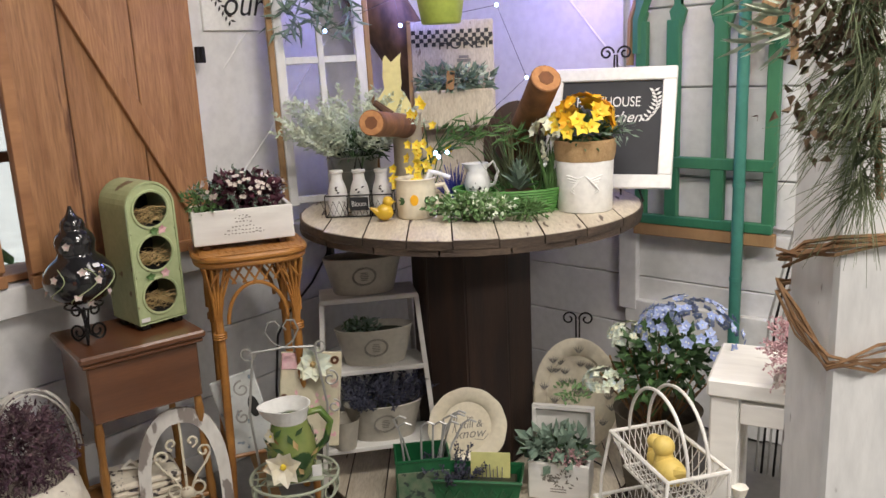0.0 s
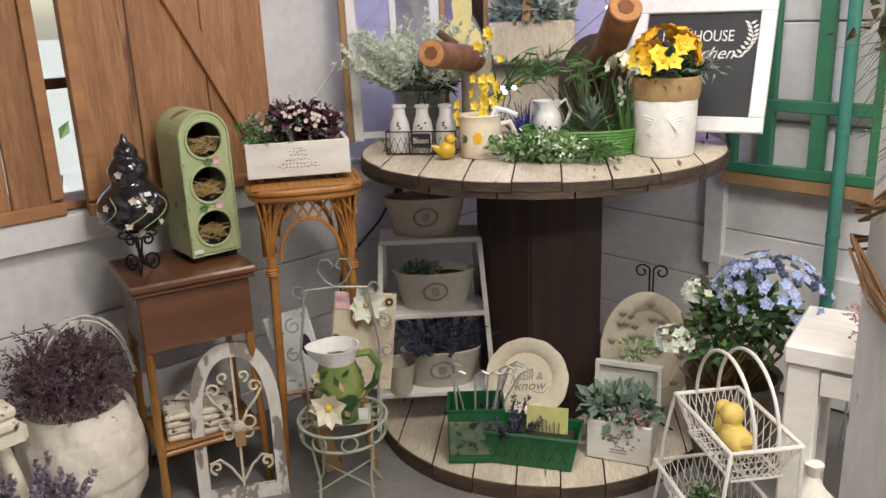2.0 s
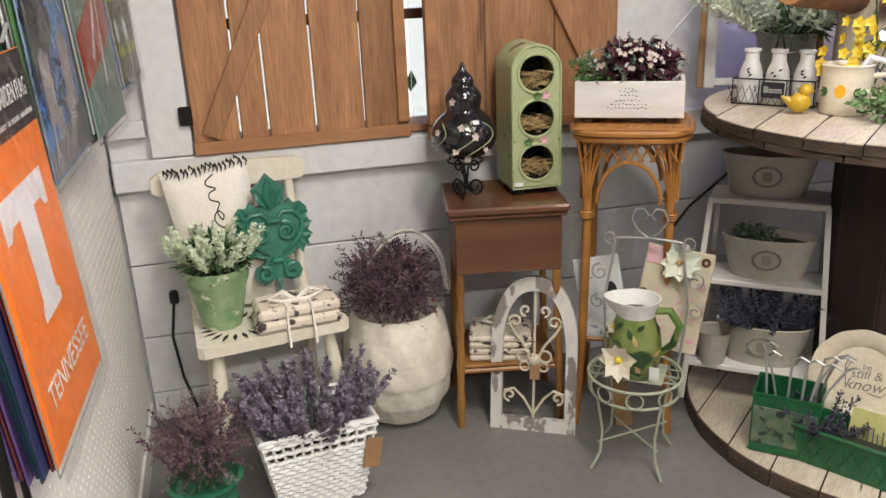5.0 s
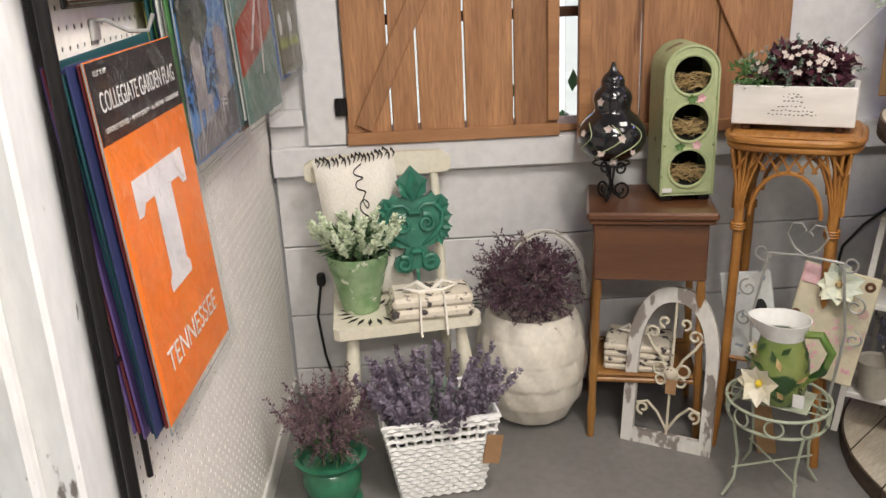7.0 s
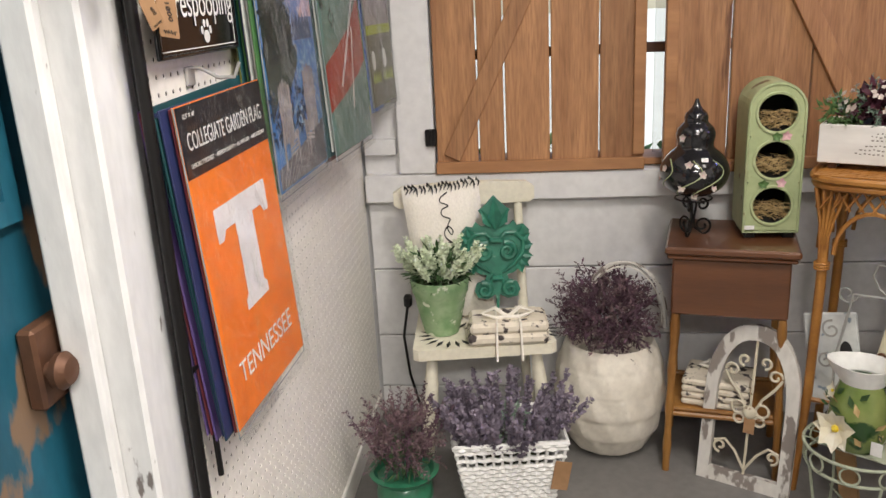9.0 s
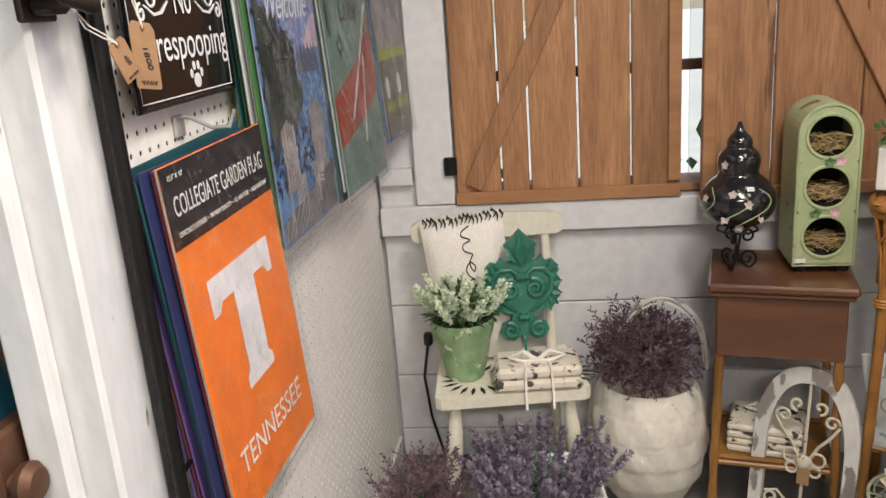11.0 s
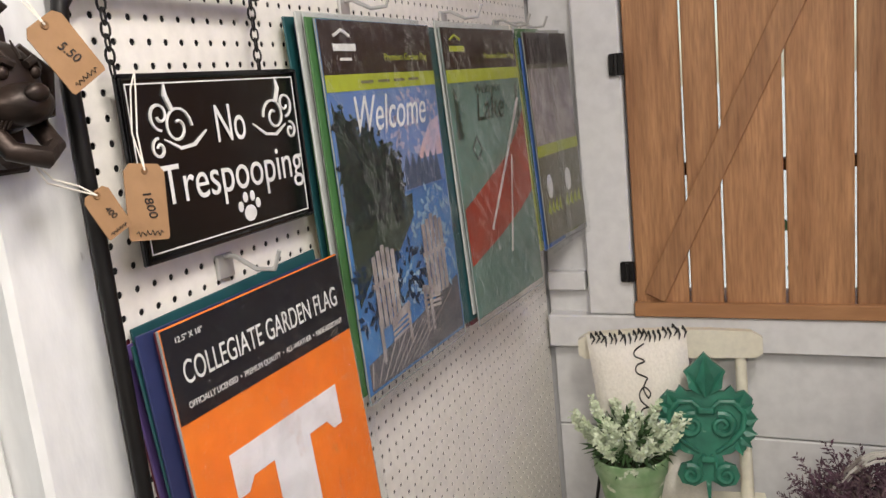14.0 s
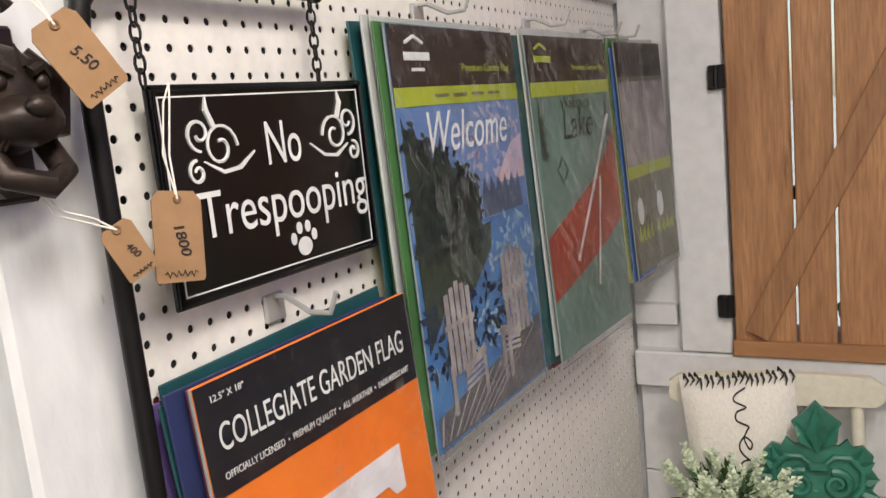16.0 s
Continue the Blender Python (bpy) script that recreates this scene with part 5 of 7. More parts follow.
FX, FY = math.cos(radians(50)), math.sin(radians(50))
def on_ladder(x, y, z):
    return at(-1.885 + x * FX - y * FY, 1.825 + x * FY + y * FX, 0.052 + z, 50)
tub(on_ladder(-0.01, 0.075, 0.609), "empty greige oval tub with grey wreath print")
t2 = tub(on_ladder(0.01, 0.025, 0.374), "greige oval tub with small green sprigs", plant=True)
bush(t2, "foliage", leaf_sage, 110, (-0.04, 0.0, 0.125), (0.075, 0.04, 0.028), 0.026)
bush(t2, "dark_foliage", leaf_dark, 90, (-0.05, 0, 0.12), (0.06, 0.04, 0.03), 0.022)
t3 = tub(on_ladder(0.02, -0.03, 0.124), "greige oval tub filled with dusty blue lavender", plant=True)
spikes(t3, "lavender", navy_lav, 70, 0.09, 0.11, 0.13, 0.95, 0.02, 24, 0.35, sx=1.2, sy=0.6)
bush(t3, "foliage", navy_lav, 260, (0, 0, 0.15), (0.12, 0.06, 0.04), 0.03, width=0.2)
p4 = thing("metal_pail", on_ladder(-0.115, -0.085, 0.124), "small grey metal pail with handle on the shelf", "pail")
part("pail", Mesh().lathe([(0.035, 0), (0.05, 0.10), (0.053, 0.105), (0.047, 0.10), (0.035, 0.01)], 20), grey_tub, p4)

# ---- on the lower flange ----
tin = thing("metal_tin", at(-1.598, 1.728, 0.053, 46), "square green tin with worn print holding bent wires", "tin")
def cup(w, d, h, taper_=1.0, th=0.004):
    """An open box with walls."""
    m_ = Mesh()
    k = taper_
    o = [(-w * k, -d * k, 0), (w * k, -d * k, 0), (w * k, d * k, 0), (-w * k, d * k, 0), (-w, -d, h), (w, -d, h), (w, d, h), (-w, d, h)]
    i = [(x * (1 - th / w), y * (1 - th / d), z) for x, y, z in o[4:]] + [(x * (1 - th / w), y * (1 - th / d), 0.012) for x, y, z in o[:4]]
    m_.add(o + i, [(3, 2, 1, 0), (0, 1, 5, 4), (1, 2, 6, 5), (2, 3, 7, 6), (3, 0, 4, 7), (4, 5, 9, 8), (5, 6, 10, 9), (6, 7, 11, 10), (7, 4, 8, 11), (8, 9, 13, 12), (9, 10, 14, 13), (10, 11, 15, 14), (11, 8, 12, 15), (12, 13, 14, 15)])
    return m_
part("tin_body", cup(0.084, 0.062, 0.175), green_tin, tin)
part("printed_label", Mesh().box((0, -0.0635, 0.082), (0.160, 0.002, 0.110), b=0.0008), green_relief, tin, "worn dark botanical print")
for zz in (0.004, 0.172):
    part("band", Mesh().tube([(-0.085, -0.063, zz), (0.085, -0.063, zz), (0.085, 0.063, zz), (-0.085, 0.063, zz)], 0.003, 5, closed=True), green_tin, tin)
for k in range(9):
    x = random.uniform(-0.06, 0.06)
    y = random.uniform(-0.04, 0.04)
    lx = random.uniform(-0.05, 0.05) + (0.05 if x > 0 else -0.02)
    part("hook_wire", Mesh().tube([(x, y, 0.013), (x + lx * 0.6, y, 0.20), (x + lx, y, 0.27), (x + lx + 0.02, y - 0.01, 0.285), (x + lx + 0.04, y - 0.01, 0.275)], 0.0035, 6), steel, tin, "bright bent steel hook")


gdish = thing("planter_dish", at(-1.448, 1.822, 0.053, 31), "glossy green ceramic trough with diamond relief", "plant")
part("trough", cup(0.138, 0.062, 0.105, 0.86), green_tin, gdish)
for k in range(7):
    for s in (-1, 1):
        x = -0.10 + 0.033 * k
        part("relief_bar", Mesh().tube([(x - s * 0.016, -0.0555, 0.018), (x + s * 0.016, -0.0605, 0.082)], 0.0028, 5), green_tin, gdish)
part("rim", Mesh().tube([(-0.138, -0.062, 0.105), (0.138, -0.062, 0.105), (0.138, 0.062, 0.105), (-0.138, 0.062, 0.105)], 0.006, 6, closed=True), green_tin, gdish)
part("soil", Mesh().box((0, 0, 0.07), (0.235, 0.095, 0.02)), soil, gdish)
spikes(gdish, "lavender", navy_lav, 34, 0.05, 0.07, 0.10, 0.8, 0.018, 20, 0.4).location = (-0.085, 0, 0)
packet = part("seed_packet", Mesh().box((0.035, 0.0, 0.11), (0.125, 0.004, 0.10), Matrix.Rotation(radians(-14), 4, "X"), b=0.001), mat("yellow_packet", (0.55, 0.52, 0.20), 0.6, scale=10, col2=(0.47, 0.48, 0.20)), gdish, "pale yellow seed packet")
part("printed_stems", (lambda m_: [m_.tube([(0.0 + 0.012 * k, 0.009, 0.075), (0.0 + 0.012 * k + random.uniform(-0.004, 0.004), 0.0165, 0.115 + random.uniform(-0.01, 0.01))], 0.0018, 4) for k in range(7)] and m_)(Mesh()), navy_lav, packet)

pt = thing("plate", at(-1.565, 1.925, 0.10, 47, -16), "cream scalloped plate lettered be still and know", "plate")
part("plate_body", Mesh().lathe([(0.005, 0), (0.085, 0.0), (0.092, 0.010), (0.128, 0.018), (0.130, 0.022), (0.126, 0.023), (0.090, 0.015), (0.082, 0.005), (0.005, 0.005)], 64, at(0, 0, 0.13, 0, 90), 1, 1, lambda a, z: 1 + (0.018 * abs(math.cos(6 * a)) if z > 0.012 else 0)), cream, pt)
for txt, h, x, z, sh in (("be", 0.016, 0.012, 0.158, 0), ("still &", 0.024, 0.012, 0.136, 0.2), ("know", 0.030, 0.008, 0.106, 0.35)):
    lettering(txt, h, motif, pt, at(x, -0.0062, z), shear=sh, label="grey printed words")
part("script_swash", Mesh().tube([(-0.05, -0.0065, 0.115), (-0.03, -0.0065, 0.165), (-0.035, -0.0065, 0.178), (-0.042, -0.0065, 0.155), (-0.036, -0.0065, 0.10)], 0.0016, 4).tube([(0.02, -0.0065, 0.088), (0.05, -0.0065, 0.082), (0.07, -0.0065, 0.10)], 0.0013, 4), motif, pt)
part("stand", Mesh().box((0, 0.03, -0.02), (0.08, 0.06, 0.045)).box((0, -0.018, -0.015), (0.10, 0.03, 0.05), b=0.006), drum_wood, pt, "dark wooden plate rest")

cr = thing("wooden_crate", at(-1.285, 2.045, 0.053, 24), "whitewashed box planter with sage leaves and pink flowers", "plant")
for c, s in (((0, -0.07, 0.062), (0.19, 0.012, 0.124)), ((-0.089, 0.0, 0.062), (0.012, 0.128, 0.124)), ((0.089, 0.0, 0.062), (0.012, 0.128, 0.124)), ((0, 0.0, 0.008), (0.166, 0.128, 0.012))):
    part("side_board", Mesh().box(c, s, b=0.003), rustic_white, cr)
part("back_board", Mesh().box((0, 0.07, 0.12), (0.19, 0.010, 0.24), b=0.003), rustic_white, cr)
part("back_frame", Mesh().ring_plate(rect(-0.10, 0.13, 0.10, 0.262), rect(-0.088, 0.142, 0.088, 0.250), 0.02, at(0, 0.048, 0)), rustic_white, cr)
part("stamp", (lambda m_: [m_.leaf((random.gauss(0, 0.025), -0.0766, random.gauss(0.075, 0.014)), (random.gauss(0, 1), 0, random.gauss(0, 1)), 0.016, 0.006, 0, Vector((0, -1, 0))) for k in range(40)] and [m_.box((0, -0.0766, 0.030 + 0.009 * k), (0.05, 0.001, 0.003), b=0.0002) for k in range(2)] and m_)(Mesh()), motif, cr, "faded grey stamp")
bush(cr, "sage_leaves", leaf_sage, 170, (-0.01, -0.02, 0.155), (0.105, 0.075, 0.05), 0.055, width=0.55)
bush(cr, "dark_leaves", leaf_dark, 130, (0, -0.01, 0.14), (0.10, 0.07, 0.04), 0.03)
bush(cr, "pink_clusters", pink_spray, 200, (0.03, -0.06, 0.145), (0.08, 0.03, 0.025), 0.012, width=0.9)
bush(cr, "pale_foliage", heather_white, 90, (0.0, -0.06, 0.145), (0.09, 0.03, 0.03), 0.015)

op = thing("oval_platter", at(-1.345, 2.235, 0.085, 26, -14), "large cream oval platter with grey lavender sprigs", "plate")
part("platter_body", Mesh().lathe([(0.005, 0), (0.10, 0.0), (0.108, 0.008), (0.142, 0.014), (0.145, 0.018), (0.140, 0.020), (0.105, 0.014), (0.098, 0.005), (0.005, 0.005)], 48, at(0, 0, 0.20, 0, 90), 1.0, 1.33), cream, op)
lv = Mesh()
for k in range(34):
    a, q = random.uniform(0, 2 * math.pi), math.sqrt(random.random()) * 0.125
    x, z = q * math.cos(a), 0.20 + q * 1.33 * math.sin(a)
    for j in range(5):
        lv.leaf((x, -0.010 if q < 0.095 else -0.0215, z), (0.45 * (j - 2), -0.02, 1), 0.028, 0.004, 0, Vector((0, -1, 0)))
tagged(part("lavender_print", lv, motif, op), "grey lavender sprig print", kind="stuff")
oe = thing("plate_easel", at(-1.345, 2.235, 0.053, 26), "black iron scroll plate easel", "easel")
em = Mesh()
for s in (-1, 1):
    em.tube([(s * 0.004, 0.10, 0.0), (s * 0.006, 0.11, 0.48)], 0.003, 5)
    em.tube(scroll((s * 0.03, 0.475), 0.026, 1.2, math.pi if s > 0 else 0, -s, y=0.11), 0.003, 6)
    em.tube([(s * 0.06, 0.10, 0.03), (s * 0.06, -0.05, 0.03), (s * 0.06, -0.055, 0.065)], 0.003, 5)
    em.tube([(s * 0.06, -0.05, 0.03), (s * 0.10, -0.04, 0.003)], 0.003, 5)
part("easel_wire", em, black_iron, oe)

# ---- on the spool's top ----
TZ = 0.9365
bu = thing("metal_bucket", at(-2.045, 1.955, TZ, 40), "galvanized bucket of pale white-green heather", "plant")
part("bucket", Mesh().lathe([(0.060, 0), (0.062, 0.004), (0.082, 0.165), (0.086, 0.17), (0.086, 0.176), (0.080, 0.172), (0.06, 0.02)], 28), galv, bu)
for zz, rr in ((0.05, 0.069), (0.125, 0.0785)):
    part("band", Mesh().tube([(rr * math.cos(t), rr * math.sin(t), zz) for t in [2 * math.pi * k / 28 for k in range(28)]], 0.0025, 5, closed=True), galv, bu)
spikes(bu, "heather", heather_white, 85, 0.06, 0.165, 0.25, 1.05, 0.026, 46, 0.42)
bush(bu, "foliage", leaf_dark, 420, (0.02, -0.02, 0.20), (0.09, 0.09, 0.05), 0.04, width=0.2)

cad = thing("bottle_caddy", at(-1.892, 1.822, TZ, 37), "wire caddy with three white milk bottles and chalk tag", "bottle caddy")
wr = Mesh()
for zz in (0.004, 0.072):
    wr.tube([(-0.108, -0.038, zz), (0.108, -0.038, zz), (0.108, 0.038, zz), (-0.108, 0.038, zz)], 0.0022, 5, closed=True)
for x in (-0.108, -0.036, 0.036, 0.108):
    wr.tube([(x, -0.038, 0.004), (x, -0.038, 0.072)], 0.0018, 5).tube([(x, 0.038, 0.004), (x, 0.038, 0.072)], 0.0018, 5)
wr.tube([(-0.02, 0, 0.07), (-0.012, 0, 0.15), (0.0, 0, 0.20), (0.012, 0, 0.15), (0.02, 0, 0.07)], 0.003, 5)
for x in (-0.072, 0.0, 0.072):
    for k in range(4):
        wr.tube([(x - 0.03 + 0.02 * k, -0.039, 0.004), (x - 0.03 + 0.02 * (k - 1), -0.039, 0.055)], 0.0009, 4).tube([(x - 0.03 + 0.02 * (k - 1), -0.039, 0.004), (x - 0.03 + 0.02 * k, -0.039, 0.055)], 0.0009, 4)
part("wire_rack", wr, black_iron, cad)
for x in (-0.072, 0.0, 0.072):
    bt = part("bottle", Mesh().lathe([(0.027, 0), (0.031, 0.004), (0.031, 0.075), (0.027, 0.095), (0.019, 0.115), (0.018, 0.135), (0.022, 0.139), (0.022, 0.146), (0.017, 0.147)], 22, at(x, 0, 0.003)), white_glaze, cad)
    part("printed_sprig", (lambda m_: [m_.leaf((x + random.gauss(0, 0.006), -0.0315, 0.078 + 0.008 * k), (random.choice((-1, 1)), -0.05, 0.6), 0.013, 0.006, 0, Vector((0, -1, 0))) for k in range(3)] and m_)(Mesh()), ink, bt)
tagp = part("chalk_tag", Mesh().box((0.002, -0.0425, 0.045), (0.060, 0.003, 0.042), b=0.002), chalk, cad, "black chalk tag")
lettering("Bloom", 0.017, white_ink, tagp, at(0.002, -0.0445, 0.045), width=0.046)

ck = thing("chick_figurine", at(-1.752, 1.788, TZ, 60), "small yellow ceramic chick figurine", "figurine")
part("chick", Mesh().ball((0, 0, 0.028), 0.026, None, 14, 9, (1.1, 0.85, 1)).ball((0.012, 0, 0.060), 0.017, None, 12, 8).tube([(0.026, 0, 0.059), (0.036, 0, 0.056)], [0.005, 0.001], 6).tube([(-0.02, 0, 0.03), (-0.045, 0, 0.045)], [0.014, 0.003], 7), mat("golden_yellow_glaze", (0.62, 0.40, 0.03), 0.35, scale=20), ck)

mg = thing("mug", at(-1.712, 1.892, TZ, 37), "cream stoneware mug with painted lemons and twin lip", "mug")
part("body", Mesh().lathe([(0.056, 0), (0.060, 0.005), (0.063, 0.05), (0.062, 0.10), (0.060, 0.115), (0.064, 0.122), (0.060, 0.125), (0.054, 0.115), (0.054, 0.02)], 30), cream, mg)
part("handle", Mesh().tube([(0.058, 0, 0.095), (0.09, 0, 0.10), (0.10, 0, 0.075), (0.085, 0, 0.045), (0.06, 0, 0.035)], 0.008, 8), cream, mg)
part("scoop", Mesh().tube([(0.03, 0, 0.10), (0.05, 0, 0.14), (0.075, 0, 0.135), (0.11, 0, 0.12)], [0.012, 0.011, 0.007, 0.008], 8), white_glaze, mg)
part("painted_lemon", Mesh().prism([(x, z) for x, z in disc_poly(0.013, 14, c=(0, 0.062), rz=0.017)], 0.002, at(0, -0.0645, 0)), orange_petal, mg)
part("painted_leaves", (lambda m_: [m_.leaf((s * 0.03, -0.058, 0.058), (s * 1, 0.3, q), 0.022, 0.012, 0, Vector((0, -1, 0))) for s in (-1, 1) for q in (-0.6, 0.2, 0.9)] and m_)(Mesh()), leaf_dark, mg)
# yellow blossom branch beside the mug
yb = thing("yellow_flower_spray", at(-1.735, 1.965, TZ), "artificial spray of yellow blossoms with green leaves", "flowers")
part("stems", (lambda m_: [m_.tube([(0, 0, 0.0), (random.uniform(-0.03, 0.05), random.uniform(-0.03, 0.05), 0.16), (random.uniform(-0.08, 0.16), random.uniform(-0.05, 0.20), random.uniform(0.2, 0.30))], 0.002, 4) for k in range(12)] and m_)(Mesh()), leaf_dark, yb)
blossoms(yb, "blossoms", yellow, [((random.gauss(0.0, 0.03), random.gauss(-0.03, 0.035), random.uniform(0.10, 0.36)), (random.gauss(0.5, 0.5), -1, 0.3)) for k in range(26)] + [((-0.045, -0.10, 0.12), (0.3, -1, 0.2)), ((-0.05, -0.09, 0.15), (0.3, -1, 0.2))], 0.019, 5, orange_petal)
lf = Mesh()
for k in range(90):
    t = random.random()
    lf.leaf((0.02 + 0.22 * t, 0.02 + 0.20 * t, 0.20 + 0.05 * math.sin(3 * t) + random.gauss(0, 0.025)), (random.gauss(0.5, 0.6), random.gauss(0.3, 0.6), random.gauss(0.2, 0.5)), 0.065, 0.011)
part("leaves", lf, leaf_mid, yb)
cb = thing("tinsel_spray", at(-1.72, 2.10, TZ), "cobalt blue glass fibre spray", "ornament")
part("fibres", (lambda m_: [m_.tube([(0, 0, 0.0), tuple(cone_dir(random.uniform(0.1, 0.9)) * random.uniform(0.08, 0.15))], 0.0012, 3) for k in range(120)] and m_)(Mesh()), deep_blue, cb)

cm = thing("creamer", at(-1.615, 2.085, TZ + 0.035, 40), "small white footed creamer jug", "jug")
part("body", Mesh().lathe([(0.03, 0), (0.028, 0.006), (0.038, 0.03), (0.043, 0.05), (0.036, 0.075), (0.031, 0.09), (0.038, 0.115), (0.035, 0.115), (0.028, 0.09)], 24, None, 1, 1, lambda a, z: 1 + (0.35 * max(0, math.cos(a - math.pi)) ** 5 if z > 0.095 else 0), cap=False), white_glaze, cm)
part("handle", Mesh().tube([(0.03, 0, 0.10), (0.055, 0, 0.12), (0.068, 0, 0.085), (0.055, 0, 0.045), (0.038, 0, 0.04)], 0.005, 8), white_glaze, cm)
part("foot_print", (lambda m_: [m_.leaf((random.gauss(0, 0.012), -0.041, random.gauss(0.035, 0.006)), (random.gauss(0, 1), -0.1, random.gauss(0, 1)), 0.012, 0.006, 0, Vector((0, -1, 0))) for k in range(14)] and m_)(Mesh()), ink, cm)

ty = thing("wicker_tray", at(-1.515, 2.115, TZ, 34), "green oval wicker tray holding small plants", "tray")
tm = Mesh()
for k in range(9):
    z = 0.005 + 0.0085 * k
    q = 0.88 + 0.12 * k / 8
    tm.tube([(0.175 * q * math.cos(t) * (1 + 0.012 * (-1) ** i), 0.115 * q * math.sin(t) * (1 + 0.012 * (-1) ** i), z) for i, t in enumerate([2 * math.pi * j / 60 for j in range(60)])], 0.0046, 5, closed=True)
part("weave", tm, basket_green, ty)
part("base", Mesh().lathe([(1.0, 0.0), (1.0, 0.006)], 36, Matrix.Diagonal((0.155, 0.10, 1, 1))), basket_green, ty)
def succulent(m, label):
    s = thing("succulent_pot", m, label, "plant")
    part("pot", Mesh().lathe([(0.032, 0), (0.042, 0.055), (0.045, 0.06), (0.040, 0.058)], 18), rust, s)
    ms = Mesh()
    for k in range(26):
        a = k * 2.4
        ms.leaf((0, 0, 0.055 + 0.002 * k), (math.cos(a) * (1.1 - 0.035 * k), math.sin(a) * (1.1 - 0.035 * k), 0.5 + 0.05 * k), 0.085 - 0.001 * k, 0.026, 0.35, Vector((0, 0, 1)))
    part("rosette", ms, leaf_sage, s)
succulent(at(-1.47, 2.11, TZ + 0.008), "grey-green spiky succulent in a brown pot")
mh = thing("flower_bulb_plant", at(-1.395, 2.175, TZ + 0.008), "cream grape hyacinth plant with grassy leaves", "plant")
part("grass", (lambda m_: [m_.leaf((random.gauss(0, 0.01), random.gauss(0, 0.01), 0), cone_dir(random.uniform(0, 0.35)), random.uniform(0.10, 0.24), 0.012) for k in range(60)] and m_)(Mesh()), leaf_mid, mh)
part("heather_bloom", (lambda m_: [m_.ball((-0.02 + 0.035 * q + random.gauss(0, 0.007), random.gauss(0, 0.007), 0.13 + 0.004 * k + 0.07 * q), 0.0065, None, 6, 4) for q in (0, 1) for k in range(20)] and m_)(Mesh()), cream_petal, mh)
gr = thing("grass_tuft", at(-1.54, 2.22, TZ), "dried green grass tuft", "plant")
part("grass", (lambda m_: [m_.leaf((random.gauss(0, 0.02), random.gauss(0, 0.02), 0), cone_dir(random.uniform(0.1, 0.9)), random.uniform(0.2, 0.36), 0.008) for k in range(80)] and m_)(Mesh()), pine, gr)

gl = thing("boxwood_garland", at(-1.475, 1.935, TZ, 28), "trailing variegated boxwood garland on the table", "garland")
part("vine", Mesh().tube([(-0.17, 0, 0.02), (-0.08, -0.015, 0.025), (0, 0, 0.025), (0.09, -0.01, 0.025), (0.17, 0.015, 0.02)], 0.004, 5), leaf_dark, gl)
bush(gl, "leaves", leaf_box, 620, (-0.045, 0, 0.045), (0.145, 0.065, 0.042), 0.021, width=0.75, inside=0.15)
bush(gl, "pale_leaves", heather_white, 170, (-0.02, 0, 0.05), (0.145, 0.065, 0.042), 0.018, width=0.75)
bush(gl, "feathery_leaves", leaf_mid, 260, (0.13, 0.01, 0.035), (0.07, 0.05, 0.032), 0.024, width=0.3, inside=0.1)

ckp = thing("white_crock", at(-1.305, 2.235, TZ, 30), "white metal crock with burlap collar and yellow flowers", "plant")
part("crock", Mesh().lathe([(0.083, 0), (0.086, 0.004), (0.090, 0.165), (0.088, 0.17)], 36), white_glaze, ckp)
part("burlap_collar", Mesh().lathe([(0.091, 0.158), (0.095, 0.175), (0.097, 0.215), (0.092, 0.222), (0.082, 0.20)], 40, None, 1, 1, lambda a, z: 1 + 0.015 * math.sin(9 * a + 40 * z), cap=False), burlap, ckp, "brown burlap collar")
part("soil", Mesh().lathe([(0.085, 0.195), (0.083, 0.20)], 20), soil, ckp)
wing = Mesh()
for s in (-1, 1):
    for k in range(7):
        wing.tube([(s * 0.005, -0.089, 0.115), (s * (0.02 + 0.004 * k), -0.087, 0.108 - 0.006 * k), (s * (0.055 - 0.005 * k), -0.073 - 0.001 * k, 0.118 - 0.010 * k)], 0.0022, 5)
part("wing_relief", wing, white_glaze, ckp)
bush(ckp, "foliage", leaf_dark, 220, (0, 0, 0.235), (0.09, 0.09, 0.05), 0.045, width=0.3)
blossoms(ckp, "orange_blooms", orange_petal, around((0.0, -0.02, 0.275), (0.08, 0.08, 0.075), 24, 0.8), 0.036, 7, yellow)
blossoms(ckp, "yellow_blooms", yellow, around((-0.01, -0.02, 0.25), (0.10, 0.11, 0.08), 26, -0.2), 0.028, 5, orange_petal)
blossoms(ckp, "pale_blooms", cream_petal, around((-0.11, -0.03, 0.245), (0.05, 0.05, 0.04), 16), 0.024)
bush(ckp, "side_sprig", leaf_sage, 60, (0.10, -0.03, 0.25), (0.06, 0.04, 0.03), 0.03, width=0.25)

sg = thing("chalkboard_sign", at(-1.31, 2.375, TZ + 0.045, 18, -21), "white framed chalkboard sign leaning on iron easel", "sign")
part("board", Mesh().box((0, 0.004, 0.20), (0.36, 0.006, 0.34)), chalk, sg)
for c, s in (((0, 0, 0.385), (0.42, 0.022, 0.045)), ((0, 0, 0.0225), (0.42, 0.022, 0.045)), ((-0.188, 0, 0.204), (0.044, 0.0215, 0.318)), ((0.188, 0, 0.204), (0.044, 0.0215, 0.318))):
    part("frame_rail", Mesh().box(c, s, b=0.003), white_glaze, sg)
lettering("FARMHOUSE", 0.034, white_ink, sg, at(-0.01, 0.0, 0.29), width=0.21)
lettering("Kitchen", 0.036, white_ink, sg, at(0.02, 0.0, 0.238), shear=0.4)
lau = Mesh()
